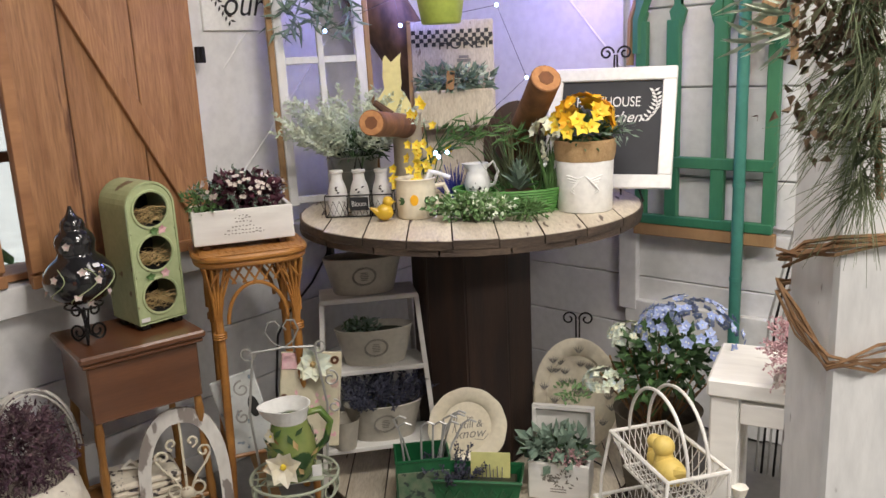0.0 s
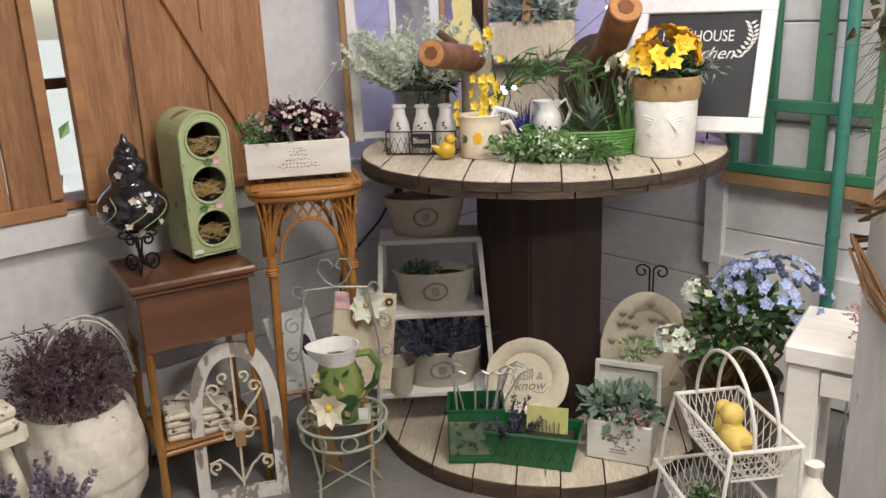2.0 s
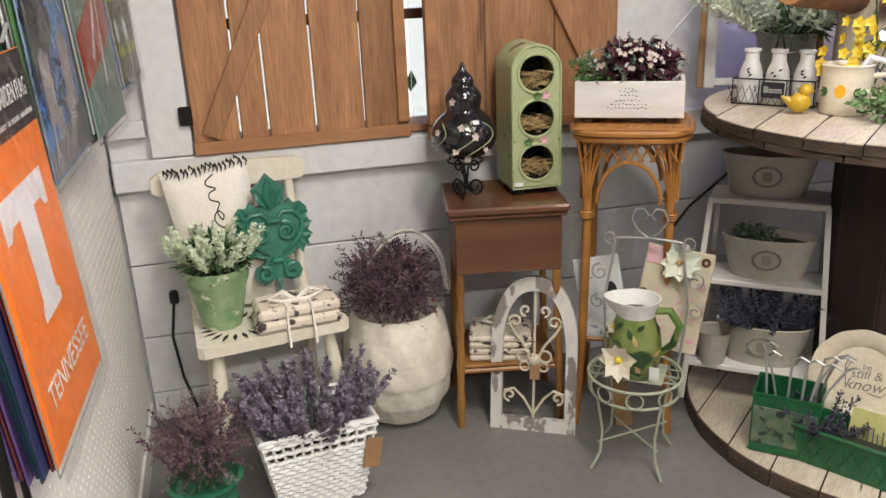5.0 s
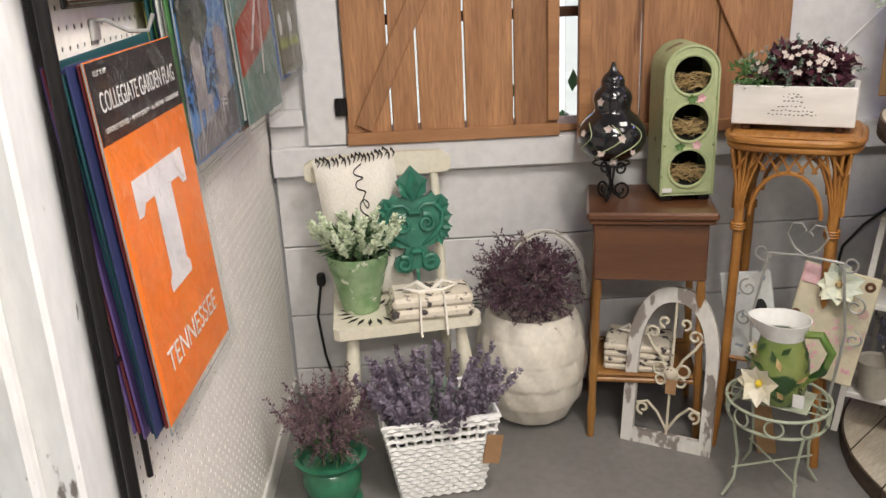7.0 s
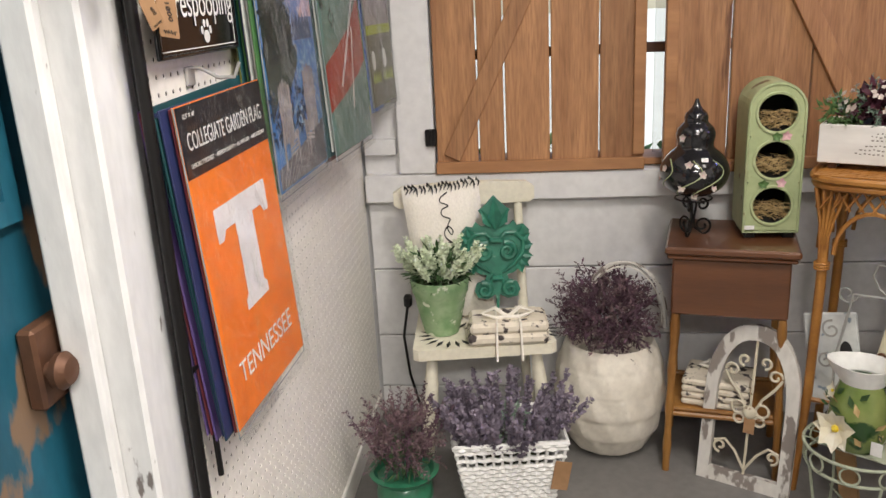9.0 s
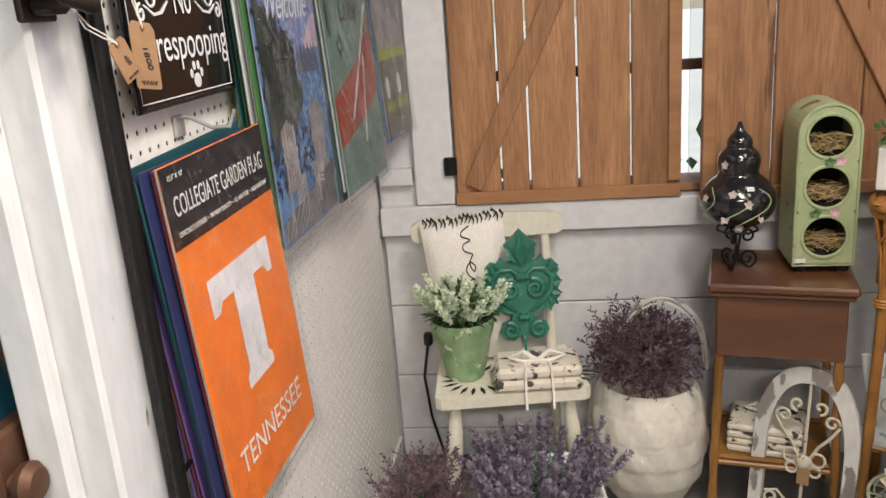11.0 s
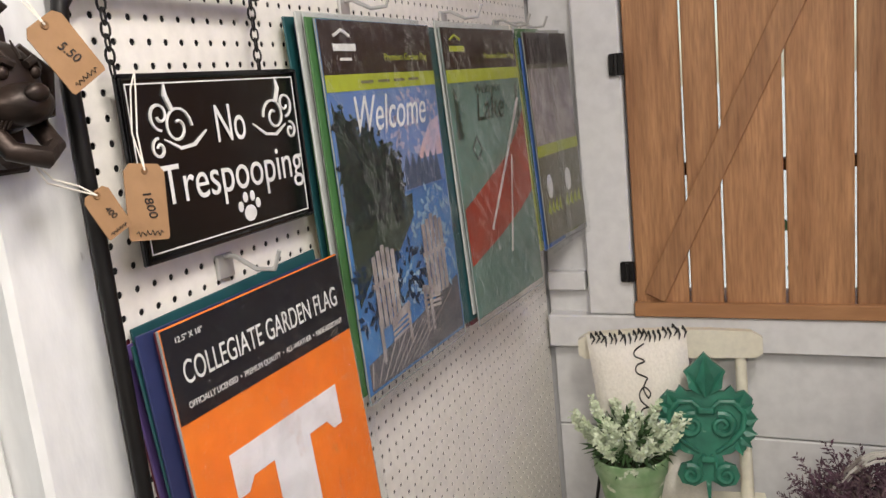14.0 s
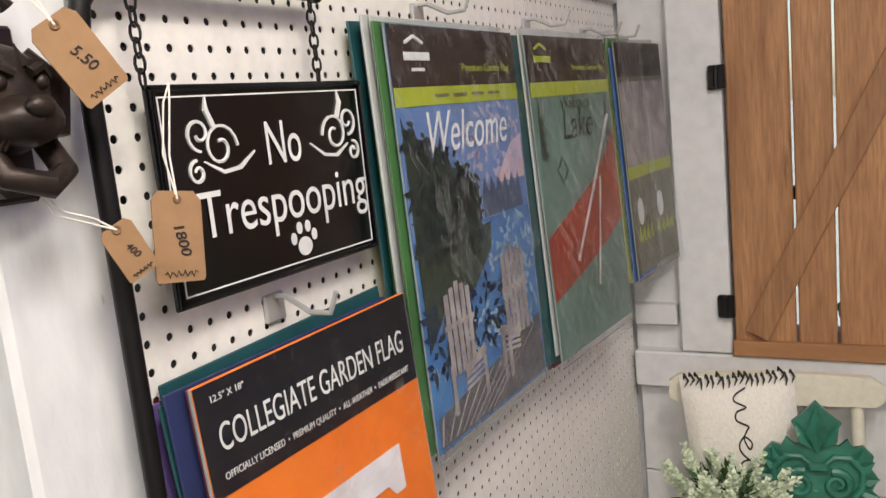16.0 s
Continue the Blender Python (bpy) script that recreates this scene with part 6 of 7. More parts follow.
for s in (1,):
    lau.tube([(0.115, 0, 0.225), (0.145, 0, 0.25), (0.15, 0, 0.29), (0.135, 0, 0.325)], 0.0015, 4)
    for k in range(9):
        t = k / 8
        x, z = 0.115 + 0.035 * math.sin(t * 2.4), 0.225 + 0.10 * t
        for q in (-1, 1):
            lau.leaf((x, 0, z), (q, 0, 0.7), 0.022, 0.009, 0, Vector((0, -1, 0)))
part("laurel", lau, white_ink, sg, "white laurel branch")
ez = thing("sign_easel", at(-1.33, 2.46, TZ, 18), "black iron scroll easel behind the sign", "easel")
em = Mesh()
for s in (-1, 1):
    em.tube([(s * 0.02, 0.05, 0.0), (s * 0.004, 0.06, 0.47)], 0.0035, 6)
    em.tube(scroll((s * 0.03, 0.475), 0.024, 1.3, math.pi if s > 0 else 0, -s, y=0.06), 0.0035, 6)
    em.tube([(s * 0.10, 0.05, 0.045), (s * 0.10, -0.075, 0.042), (s * 0.10, -0.08, 0.085)], 0.004, 6)
    em.tube([(s * 0.10, -0.07, 0.042), (s * 0.115, -0.08, 0.0)], 0.004, 6)
em.tube([(-0.10, 0.05, 0.045), (0.10, 0.05, 0.045)], 0.004, 6)
part("easel_wire", em, black_iron, ez)

# log sculpture with sawn limbs
lg = thing("log_sculpture", at(0, 0, 0), "rough bark tree limb with sawn branch stubs", "log")
part("trunk", Mesh().tube([(-1.95, 2.46, TZ), (-1.99, 2.44, 1.12), (-2.08, 2.38, 1.36), (-2.21, 2.31, 1.60), (-2.33, 2.26, 1.82)], [0.10, 0.10, 0.10, 0.105, 0.10], 14), bark, lg)
for pa, pz, r0 in (((-1.90, 2.10, 1.19), (-1.652, 1.655, 1.252), 0.037), ((-1.66, 2.36, 1.08), (-1.365, 2.115, 1.348), 0.047)):
    pa, pz = Vector(pa), Vector(pz)
    d = (pz - pa).normalized()
    lb = part("limb", Mesh().tube([pa, pa.lerp(pz, 0.4) + Vector((0, 0, 0.006)), pa.lerp(pz, 0.8), pz], [r0 * 1.1, r0 * 1.02, r0, r0], 16), log_bark, lg)
    part("sawn_end", Mesh().tube([pz - d * 0.001, pz + d * 0.003], r0 * 0.93, 18), log_end, lb, "pale sawn end grain")
    part("heartwood", Mesh().tube([pz + d * 0.002, pz + d * 0.0045], r0 * 0.52, 7), log_core, lb)
part("twig", Mesh().tube([(-1.74, 1.83, 1.26), (-1.77, 1.79, 1.30)], [0.014, 0.010], 8), bark, lg)
dome = thing("round_wood_disc", at(-1.60, 2.30, TZ, 36, -6), "dark brown round wooden disc standing upright", "ornament")
part("disc", Mesh().prism([(0.12 * math.cos(t), 0.17 + 0.165 * math.sin(t)) for t in [2 * math.pi * k / 28 for k in range(28)]], 0.02), drum_wood, dome)
part("ring", Mesh().tube([(0.085 * math.cos(t), -0.002, 0.15 + 0.12 * math.sin(t)) for t in [2 * math.pi * k / 28 for k in range(28)]], 0.005, 6, closed=True), drum_wood, dome)
for nm, px, py in (("beige_post", -1.86, 2.03),):
    bp_ = thing("wooden_pedestal", at(px, py, TZ), "beige round wooden pedestal under the bunny", "pedestal")
    part("pedestal", Mesh().lathe([(0.055, 0), (0.052, 0.01), (0.048, 0.30), (0.052, 0.312)], 22), mat("beige_paint", (0.45, 0.40, 0.30), 0.7, scale=6), bp_)
bn = thing("bunny_cutout", at(-1.895, 2.0, TZ + 0.313, 44), "pale yellow wooden bunny cutout", "ornament")
half = [(-0.065, 0.0), (0.065, 0.0), (0.062, 0.03), (0.048, 0.055), (0.032, 0.075), (0.036, 0.10), (0.034, 0.165), (0.038, 0.195), (0.018, 0.178), (0.004, 0.166), (-0.014, 0.19), (-0.022, 0.178), (-0.026, 0.12), (-0.022, 0.08), (-0.045, 0.05), (-0.062, 0.03)]
part("cutout", Mesh().prism(half, 0.014, at(0, 0, 0)), pale_yellow, bn)

wfm = thing("window_frame_decor", at(-2.165, 1.955, TZ, 58, -5), "old white six-pane window frame with raw wood edge", "wall decor")
for s in (-1, 1):
    part("stile", Mesh().box((s * 0.140, 0, 0.42), (0.034, 0.026, 0.84), b=0.003), post_white, wfm)
    part("outer_edge", Mesh().box((s * 0.168, 0.004, 0.42), (0.020, 0.034, 0.84), b=0.003), tan_wood, wfm)
part("muntin", Mesh().box((0, 0, 0.42), (0.022, 0.02, 0.80), b=0.002), post_white, wfm)
for zz in (0.02, 0.285, 0.50, 0.73):
    part("muntin", Mesh().box((0, 0.002, zz), (0.25, 0.018, 0.024), b=0.002), post_white, wfm)
part("greenery", (lambda m_: [m_.leaf((random.uniform(-0.15, 0.12), random.gauss(-0.03, 0.02), random.uniform(0.58, 0.80)), (random.gauss(0, 1), -0.4, random.gauss(-0.5, 0.6)), 0.07, 0.013) for k in range(170)] and m_)(Mesh()), leaf_sage, wfm, "hanging grey-green greenery")

hb = thing("planter_board", at(-1.895, 2.33, TZ, 40, -6), "whitewashed board planter with succulents and checked band", "wall decor")
part("back_board", Mesh().box((0, 0, 0.31), (0.30, 0.016, 0.62), b=0.004), whitewash, hb)
part("side_frame", Mesh().box((-0.155, -0.01, 0.31), (0.014, 0.05, 0.62), b=0.002), tan_wood, hb)
part("pocket", Mesh().box((0, -0.05, 0.30), (0.285, 0.085, 0.135), b=0.008), whitewash, hb)
for i in range(20):
    for j in range(4):
        if (i + j) % 2:
            part("check", Mesh().box((-0.14 + 0.0147 * i, -0.009, 0.535 + 0.0147 * j), (0.0147, 0.002, 0.0147), b=0.0002), ink, hb)
lettering("HONEY", 0.040, ink, hb, at(0.045, -0.011, 0.535), width=0.19)
part("crown_print", Mesh().box((0.04, -0.0095, 0.475), (0.05, 0.002, 0.012)).box((0.04, -0.0095, 0.488), (0.036, 0.002, 0.010)), motif, hb)
bush(hb, "succulents", leaf_sage, 260, (0, -0.055, 0.40), (0.15, 0.055, 0.05), 0.045, width=0.4)
bush(hb, "yellow_green_leaves", heather_white, 90, (0.05, -0.06, 0.415), (0.10, 0.04, 0.04), 0.022)
part("tag", Mesh().box((-0.055, -0.105, 0.395), (0.028, 0.003, 0.065), Matrix.Rotation(radians(6), 4, "Y"), b=0.001), kraft, hb, "kraft paper tag")
gp_ = thing("hanging_pot", at(-1.80, 2.16, 1.532, 40), "lime green chipped flower bucket", "pot")
part("pot", Mesh().lathe([(0.062, 0), (0.066, 0.004), (0.088, 0.15), (0.084, 0.15), (0.062, 0.01)], 26), lime, gp_)
part("hanger", Mesh().tube([(-0.086, 0, 0.145), (0, 0.12, 0.5), (0.086, 0, 0.145)], 0.002, 5), black_iron, gp_)
ld_ = [(-1.963, 2.135, 1.537), (-1.572, 2.317, 1.346), (-2.07, 1.886, 1.525), (-1.70, 2.335, 1.588), (-1.622, 1.905, 1.128), (-1.655, 1.93, 1.135), (-1.60, 1.92, 1.14), (-1.98, 2.13, 1.63)]
sl = thing("string_lights", at(0, 0, 0), "blue led string lights wound through the display", "lights")
part("wire", Mesh().tube([(-2.05, 1.90, 1.62)] + [ld_[i] for i in (2, 7, 0, 3, 1, 6, 5, 4)], 0.0012, 4), black_iron, sl)
for p in ld_:
    part("bulb", Mesh().ball(p, 0.0065, None, 8, 5), led, sl)
os_ = thing("wall_sign", at(-2.404, 1.83, 1.545, 90), "white wooden word sign with black sprig", "sign")
part("panel", Mesh().box((0, 0, 0.20), (0.36, 0.012, 0.40), b=0.002), white_glaze, os_)
lettering("our", 0.055, ink, os_, at(-0.02, -0.0075, 0.085), shear=0.3)
sp = Mesh()
for k in range(7):
    sp.leaf((-0.145 + 0.012 * k, -0.0075, 0.13 - 0.016 * k), (1, 0, -0.2), 0.024, 0.009, 0, Vector((0, -1, 0))).leaf((-0.145 + 0.012 * k, -0.0075, 0.13 - 0.016 * k), (-0.4, 0, -1), 0.024, 0.009, 0, Vector((0, -1, 0)))
part("sprig", sp, ink, os_)

# ---- green trellis and pole on the north wall ----
tr = thing("arched_trellis", at(-1.15, 2.785, 0.745), "green painted gothic arch window trellis with tan edge", "trellis")
part("bottom_rail", Mesh().box((0.0, 0, 0.02), (0.52, 0.03, 0.045)), tan_wood, tr, "raw tan bottom rail")
part("green_rail", Mesh().box((0.0, -0.004, 0.06), (0.50, 0.03, 0.035)), trellis_green, tr)
part("cross_rail", Mesh().box((0.0, -0.004, 0.275), (0.50, 0.026, 0.04)), trellis_green, tr)
for x, w in ((-0.235, 0.042), (-0.115, 0.048), (0.055, 0.048), (0.235, 0.042)):
    part("upright", Mesh().box((x, 0, 0.42), (w, 0.028, 0.70), b=0.003), trellis_green, tr)
for s in (-1, 1):
    part("arch_edge", Mesh().tube([(s * 0.29, 0.01, 0.62), (s * 0.285, 0.01, 0.78), (s * 0.23, 0.01, 0.94), (s * 0.10, 0.01, 1.08), (0, 0.01, 1.14)], 0.014, 6), tan_wood, tr)
    part("arch_rail", Mesh().tube([(s * 0.25, 0, 0.66), (s * 0.25, 0, 0.78), (s * 0.20, 0, 0.92), (s * 0.09, 0, 1.04), (0, 0, 1.10)], 0.024, 6), trellis_green, tr)
for x, w in ((-0.175, 0.05), (-0.03, 0.07), (0.145, 0.07)):
    sc = [(x - 0.060, 0.98), (x - 0.060, 0.82), (x - 0.042, 0.80), (x - 0.052, 0.76), (x - 0.065, 0.73), (x - 0.085, 0.73), (x - 0.085, 0.98)]
    part("fretwork", Mesh().prism(sc, 0.02, at(0, -0.008, 0)), trellis_green, tr)
    part("fretwork", Mesh().prism([(2 * x - a, b) for a, b in reversed(sc)], 0.02, at(0, -0.006, 0)), trellis_green, tr)
gpole = thing("garden_pole", at(-1.005, 2.745, 0), "tall teal green bamboo-look garden pole", "pole")
part("pole", Mesh().tube([(0, 0, 0.0), (0, 0, 0.6), (0, 0, 1.2), (0.0, 0.0, 2.1)], 0.020, 12), pole_green, gpole)
for zz in (0.35, 0.62, 0.95, 1.4):
    part("node", Mesh().tube([(0, 0, zz), (0, 0, zz + 0.012)], 0.0225, 12), pole_green, gpole)
dk = thing("wooden_stake", at(-0.93, 2.70, 1.45, 0, 0, 12), "tan turned wooden stake", "stake")
part("stake", Mesh().tube([(0, 0, 0), (0.01, 0, 0.3), (0.02, 0, 0.7)], [0.03, 0.034, 0.03], 8), tan_wood, dk)
part("hanger", Mesh().tube([(0, 0, 0.01), (0, 0.11, 0.02)], 0.006, 6), black_iron, dk)
bw = thing("wire_hoop_stand", at(-0.78, 2.60, 0), "bundle of grey and black garden wire hoops", "wire stand")
for k in range(5):
    part("hoop", Mesh().tube([(-0.08 + 0.02 * k, 0, 0), (-0.06 + 0.02 * k, 0.01, 0.55), (0.02 + 0.012 * k, 0.0, 0.92), (0.09, 0, 0.70), (0.10, 0, 0.0)], 0.0045, 6), black_iron if k % 2 else grey_iron, bw)

# ---- lower right: flowers, bench, two-tier wire basket ----
hy = thing("hydrangea_pot", at(-1.06, 2.26, 0), "grey-brown pot of blue hydrangea-like flowers", "plant")
part("pot", Mesh().lathe([(0.09, 0), (0.11, 0.10), (0.135, 0.30), (0.14, 0.31), (0.125, 0.30), (0.10, 0.05)], 28, None), mat("grey_basket", (0.20, 0.17, 0.13), 0.8, scale=20, col2=(0.13, 0.11, 0.08), stretch=(1, 1, 5), bump=0.6), hy)
part("stems", (lambda m_: [m_.tube([(random.gauss(0, 0.03), random.gauss(0, 0.03), 0.2), tuple(Vector((0, 0, 0.25)) + cone_dir(random.uniform(0.1, 0.8)) * random.uniform(0.2, 0.32))], 0.003, 4) for k in range(34)] and m_)(Mesh()), twine, hy)
bush(hy, "leaves", leaf_dark, 300, (0.04, -0.02, 0.50), (0.16, 0.13, 0.12), 0.05, width=0.55)
bush(hy, "fresh_leaves", leaf_mid, 120, (-0.02, -0.06, 0.44), (0.13, 0.11, 0.12), 0.045, width=0.5)
blossoms(hy, "blue_flowers", blue_petal, around((0.10, -0.01, 0.56), (0.16, 0.13, 0.13), 120, 0.35), 0.019, 5, cream_petal)
for c, r in (((-0.07, -0.06, 0.545), 0.066), ((-0.115, -0.14, 0.415), 0.060)):
    hd = around(c, (r, r, r * 0.8), 110, 0.0)
    blossoms(hy, "white_flower_head", cream_petal, hd[:70], 0.014, 4)
    blossoms(hy, "blue_tinted_florets", mat("pale_blue_florets", (0.42, 0.52, 0.58), 0.7, scale=30, col2=(0.55, 0.62, 0.45)), hd[70:], 0.014, 4)
bush(hy, "side_sprig", leaf_box, 90, (-0.18, -0.22, 0.40), (0.06, 0.05, 0.03), 0.02)

be = thing("bench", at(-0.60, 2.17, 0, 14), "chunky white painted timber bench with stains", "bench")
part("top_board", Mesh().box((0, 0, 0.545), (0.46, 0.30, 0.05), b=0.006), rustic_white, be)
for sx in (-1, 1):
    for sy in (-1, 1):
        part("leg", Mesh().box((sx * 0.185, sy * 0.105, 0.26), (0.075, 0.07, 0.52), b=0.005), rustic_white, be)
    part("side_rail", Mesh().box((sx * 0.185, 0, 0.475), (0.03, 0.14, 0.07), b=0.003), rustic_white, be)
part("front_rail", Mesh().box((0, -0.13, 0.48), (0.29, 0.025, 0.06), b=0.003), rustic_white, be)
ps = thing("dried_flower_bunch", at(-0.56, 2.08, 0.57), "dusty pink dried flower bunch on the bench", "flowers")
sprigs_all_round(ps, "pink_spray", pink_spray, 130, (0, -0.05, 0.10), (0.09, 0.09, 0.12), 0.06, 0.013, 14, 0.5)
blossoms(ps, "pale_blooms", bud, around((0.02, -0.08, 0.02), (0.08, 0.07, 0.07), 60), 0.013)
part("stems", (lambda m_: [m_.tube([(0, 0, 0), tuple(cone_dir(random.uniform(0, 0.8)) * 0.12)], 0.0015, 3) for k in range(30)] and m_)(Mesh()), twine, ps)

wb = thing("wire_basket_stand", at(-0.872, 1.920, 0, -35), "two-tier white twisted wire basket with arched handles", "basket")
def wire_basket(z, w, d, h, yo):
    m_ = Mesh()
    rim = [(-w, -d + yo, z), (0, -d + yo, z), (w, -d + yo, z), (w, yo, z), (w, d + yo, z), (0, d + yo, z), (-w, d + yo, z), (-w, yo, z)]
    part("rim", Mesh().tube(rim, 0.006, 6, closed=True), white_wire, wb)
    low = [(x * 0.78, (y - yo) * 0.72 + yo, z - h) for x, y, _ in rim]
    m_.tube(low, 0.004, 6, closed=True)
    def along(ring, t):
        t = t % 8
        i = int(t)
        return Vector(ring[i]).lerp(Vector(ring[(i + 1) % 8]), t - i)
    for k in range(36):
        t = 8 * k / 36
        for s in (-0.35, 0.35):
            a, b = along(rim, t), along(low, t + s)
            m_.tube([a, a.lerp(b, 0.5) + Vector((0, 0, -0.006)), b], 0.0014, 4)
    for k in range(9):
        q = -0.78 * w + 1.56 * w * (k + 0.5) / 9
        m_.tube([(q, -0.72 * d + yo, z - h), (q, 0.72 * d + yo, z - h)], 0.0014, 4)
    for k in range(5):
        q = -0.72 * d + 1.44 * d * (k + 0.5) / 5 + yo
        m_.tube([(-0.78 * w, q, z - h), (0.78 * w, q, z - h)], 0.0014, 4)
    part("wire_mesh", m_, white_wire, wb)
wire_basket(0.36, 0.157, 0.088, 0.095, 0.0)
wire_basket(0.155, 0.175, 0.10, 0.10, -0.03)
for yo in (-0.03, 0.03):
    part("handle", Mesh().tube([(x, yo, z) for x, _, z in arc((0, 0.36), 0.155, 0, 180, 21, rz=0.175)], 0.0048, 7), white_wire, wb)
for s in (-1, 1):
    part("leg", Mesh().tube([(s * 0.157, -0.088, 0.36), (s * 0.17, -0.11, 0.22), (s * 0.165, -0.12, 0.10), (s * 0.18, -0.13, 0.0)], 0.005, 6), white_wire, wb)
    part("leg", Mesh().tube([(s * 0.157, 0.088, 0.36), (s * 0.165, 0.085, 0.15), (s * 0.18, 0.10, 0.0)], 0.005, 6), white_wire, wb)
def duck(m, k):
    d = thing("duck_figurine", m @ Matrix.Scale(k, 4), "butter yellow ceramic duck figurine in the wire basket", "figurine", "ducks in the basket")
    part("duck", Mesh().ball((0, 0, 0.045), 0.05, None, 18, 10, (1.35, 0.9, 0.9)).ball((-0.035, 0, 0.115), 0.036, None, 16, 9).tube([(-0.06, 0, 0.11), (-0.088, 0, 0.102)], [0.014, 0.005], 8).tube([(0.05, 0, 0.06), (0.085, 0, 0.08)], [0.025, 0.006], 8).tube([(-0.03, 0, 0.07), (-0.034, 0, 0.10)], [0.034, 0.026], 12), duck_yellow, d)
duck(at(-0.86, 1.915, 0.267, -30), 0.84)
duck(at(-0.925, 1.975, 0.267, -45), 0.62)
moss = thing("moss_filling", at(-0.885, 1.895, 0.062, -35), "green moss and pale leaves in the lower basket", "plant")
bush(moss, "moss", leaf_mid, 700, (0, 0, 0.03), (0.12, 0.06, 0.045), 0.03, width=0.3, inside=0.0)
blossoms(moss, "pale_florets", cream_petal, around((0.02, -0.04, 0.05), (0.12, 0.05, 0.04), 40), 0.014)
gn = thing("cloth_bag", at(-0.70, 2.0, 0, 10), "pale knotted cloth bag beside the bench", "bag")
part("bag", Mesh().lathe([(0.05, 0), (0.085, 0.04), (0.09, 0.10), (0.065, 0.16), (0.03, 0.20), (0.012, 0.235), (0.022, 0.27), (0.006, 0.275)], 24, None, 1, 1, lambda a, z: 1 + 0.06 * math.sin(5 * a + 30 * z)), linen, gn)
blossoms(gn, "yellow_flowers", yellow, around((0.03, -0.08, 0.10), (0.08, 0.05, 0.07), 12), 0.028, 5, orange_petal)
bush(gn, "leaves", leaf_mid, 90, (0.03, -0.08, 0.08), (0.09, 0.05, 0.06), 0.03)

# garland on the display post
pg = thing("pine_garland", at(-0.286, 1.213, 0, 14), "hanging pine and dried leaf garland tied to the post", "garland")
ne = Mesh()
for k in range(85):
    p = Vector((random.gauss(0.015, 0.026), -0.085 + random.gauss(0, 0.010), random.uniform(1.24, 1.70)))
    d0 = Vector((random.gauss(0, 0.75), -0.35, random.gauss(-0.55, 0.45))).normalized()
    for j in range(16):
        d = (d0 + Vector((random.gauss(0, 0.28), random.gauss(-0.1, 0.2), random.gauss(0, 0.28)))).normalized()
        L = random.uniform(0.06, 0.13)
        ne.tube([p, p + d * L * 0.5 + Vector((0, 0, 0.004)), p + d * L + Vector((0, 0, -0.008))], [0.0007, 0.0006, 0.0003], 3)
part("needles", ne, pine, pg)
part("dried_leaves", (lambda m_: [m_.leaf((random.gauss(-0.03 + 0.03 * math.sin(k * 0.9), 0.020), -0.095 + random.gauss(0, 0.014), random.choice((1.33, 1.42, 1.47, 1.52, 1.60)) + random.gauss(0, 0.022)), (random.gauss(-0.3, 0.8), -0.4, random.gauss(-0.6, 0.7)), 0.017, 0.011, 0.6) for k in range(420)] and m_)(Mesh()), brown_leaf, pg, "curled brown dried leaves")
part("vine", Mesh().tube([(0.03, -0.075, 1.75), (0.0, -0.08, 1.5), (0.03, -0.08, 1.22)], 0.005, 6), twine, pg)
part("pale_sprig", (lambda m_: [m_.leaf((-0.10 + random.gauss(0, 0.02), -0.03, random.uniform(1.42, 1.50)), (-1, -0.2, random.gauss(0, 0.5)), 0.05, 0.01) for k in range(40)] and m_)(Mesh()), heather_white, pg)


# ---- pegboard display: garden flags in sleeves, hanging sign ----
def hook(m):
    h = thing("peg_hook", m, "clear bent pegboard hook", "hook", "pegboard hooks")
    part("wire", Mesh().tube([(0, 0.0, 0.012), (0, 0.02, 0.012), (0, 0.05, -0.004), (0, 0.075, -0.004), (0, 0.085, 0.018)], 0.003, 6).box((0, 0.003, 0.0), (0.03, 0.006, 0.03)), steel, h)
    return h


brown_card = flat("brown_header_card", (0.030, 0.016, 0.013))
black_card = flat("black_header_card", (0.008, 0.008, 0.012))
lime_card = flat("lime_strip", (0.42, 0.48, 0.04))
orange_flag = flat("orange_flag_cloth", (0.80, 0.20, 0.015), 0.5, 12, (0.74, 0.17, 0.012))
lake_blue = flat("painted_lake_water", (0.035, 0.13, 0.36), 0.25, 14, (0.09, 0.24, 0.48))
lake_sky = flat("painted_dusk_sky", (0.07, 0.16, 0.40), 0.25, 5, (0.18, 0.26, 0.46))
sunset = flat("painted_sunset", (0.72, 0.42, 0.30), 0.25, 14, (0.50, 0.42, 0.55))
forest = flat("painted_forest", (0.018, 0.030, 0.022), 0.2, 12, (0.035, 0.055, 0.035))
far_trees = flat("painted_far_trees", (0.08, 0.11, 0.18), 0.25, 14)
chair_print = flat("printed_grey_chair", (0.46, 0.42, 0.40), 0.3, 20, (0.24, 0.21, 0.21))
deck_print = flat("printed_deck", (0.14, 0.13, 0.14), 0.3, 18, (0.08, 0.08, 0.09))
sea_green = flat("printed_sea_green", (0.15, 0.25, 0.21), 0.3, 9, (0.10, 0.17, 0.14))
canoe_red = flat("printed_red_canoe", (0.36, 0.055, 0.025), 0.3, 10, (0.26, 0.04, 0.02))
olive_print = flat("printed_olive", (0.10, 0.095, 0.055), 0.3, 9, (0.20, 0.19, 0.14))
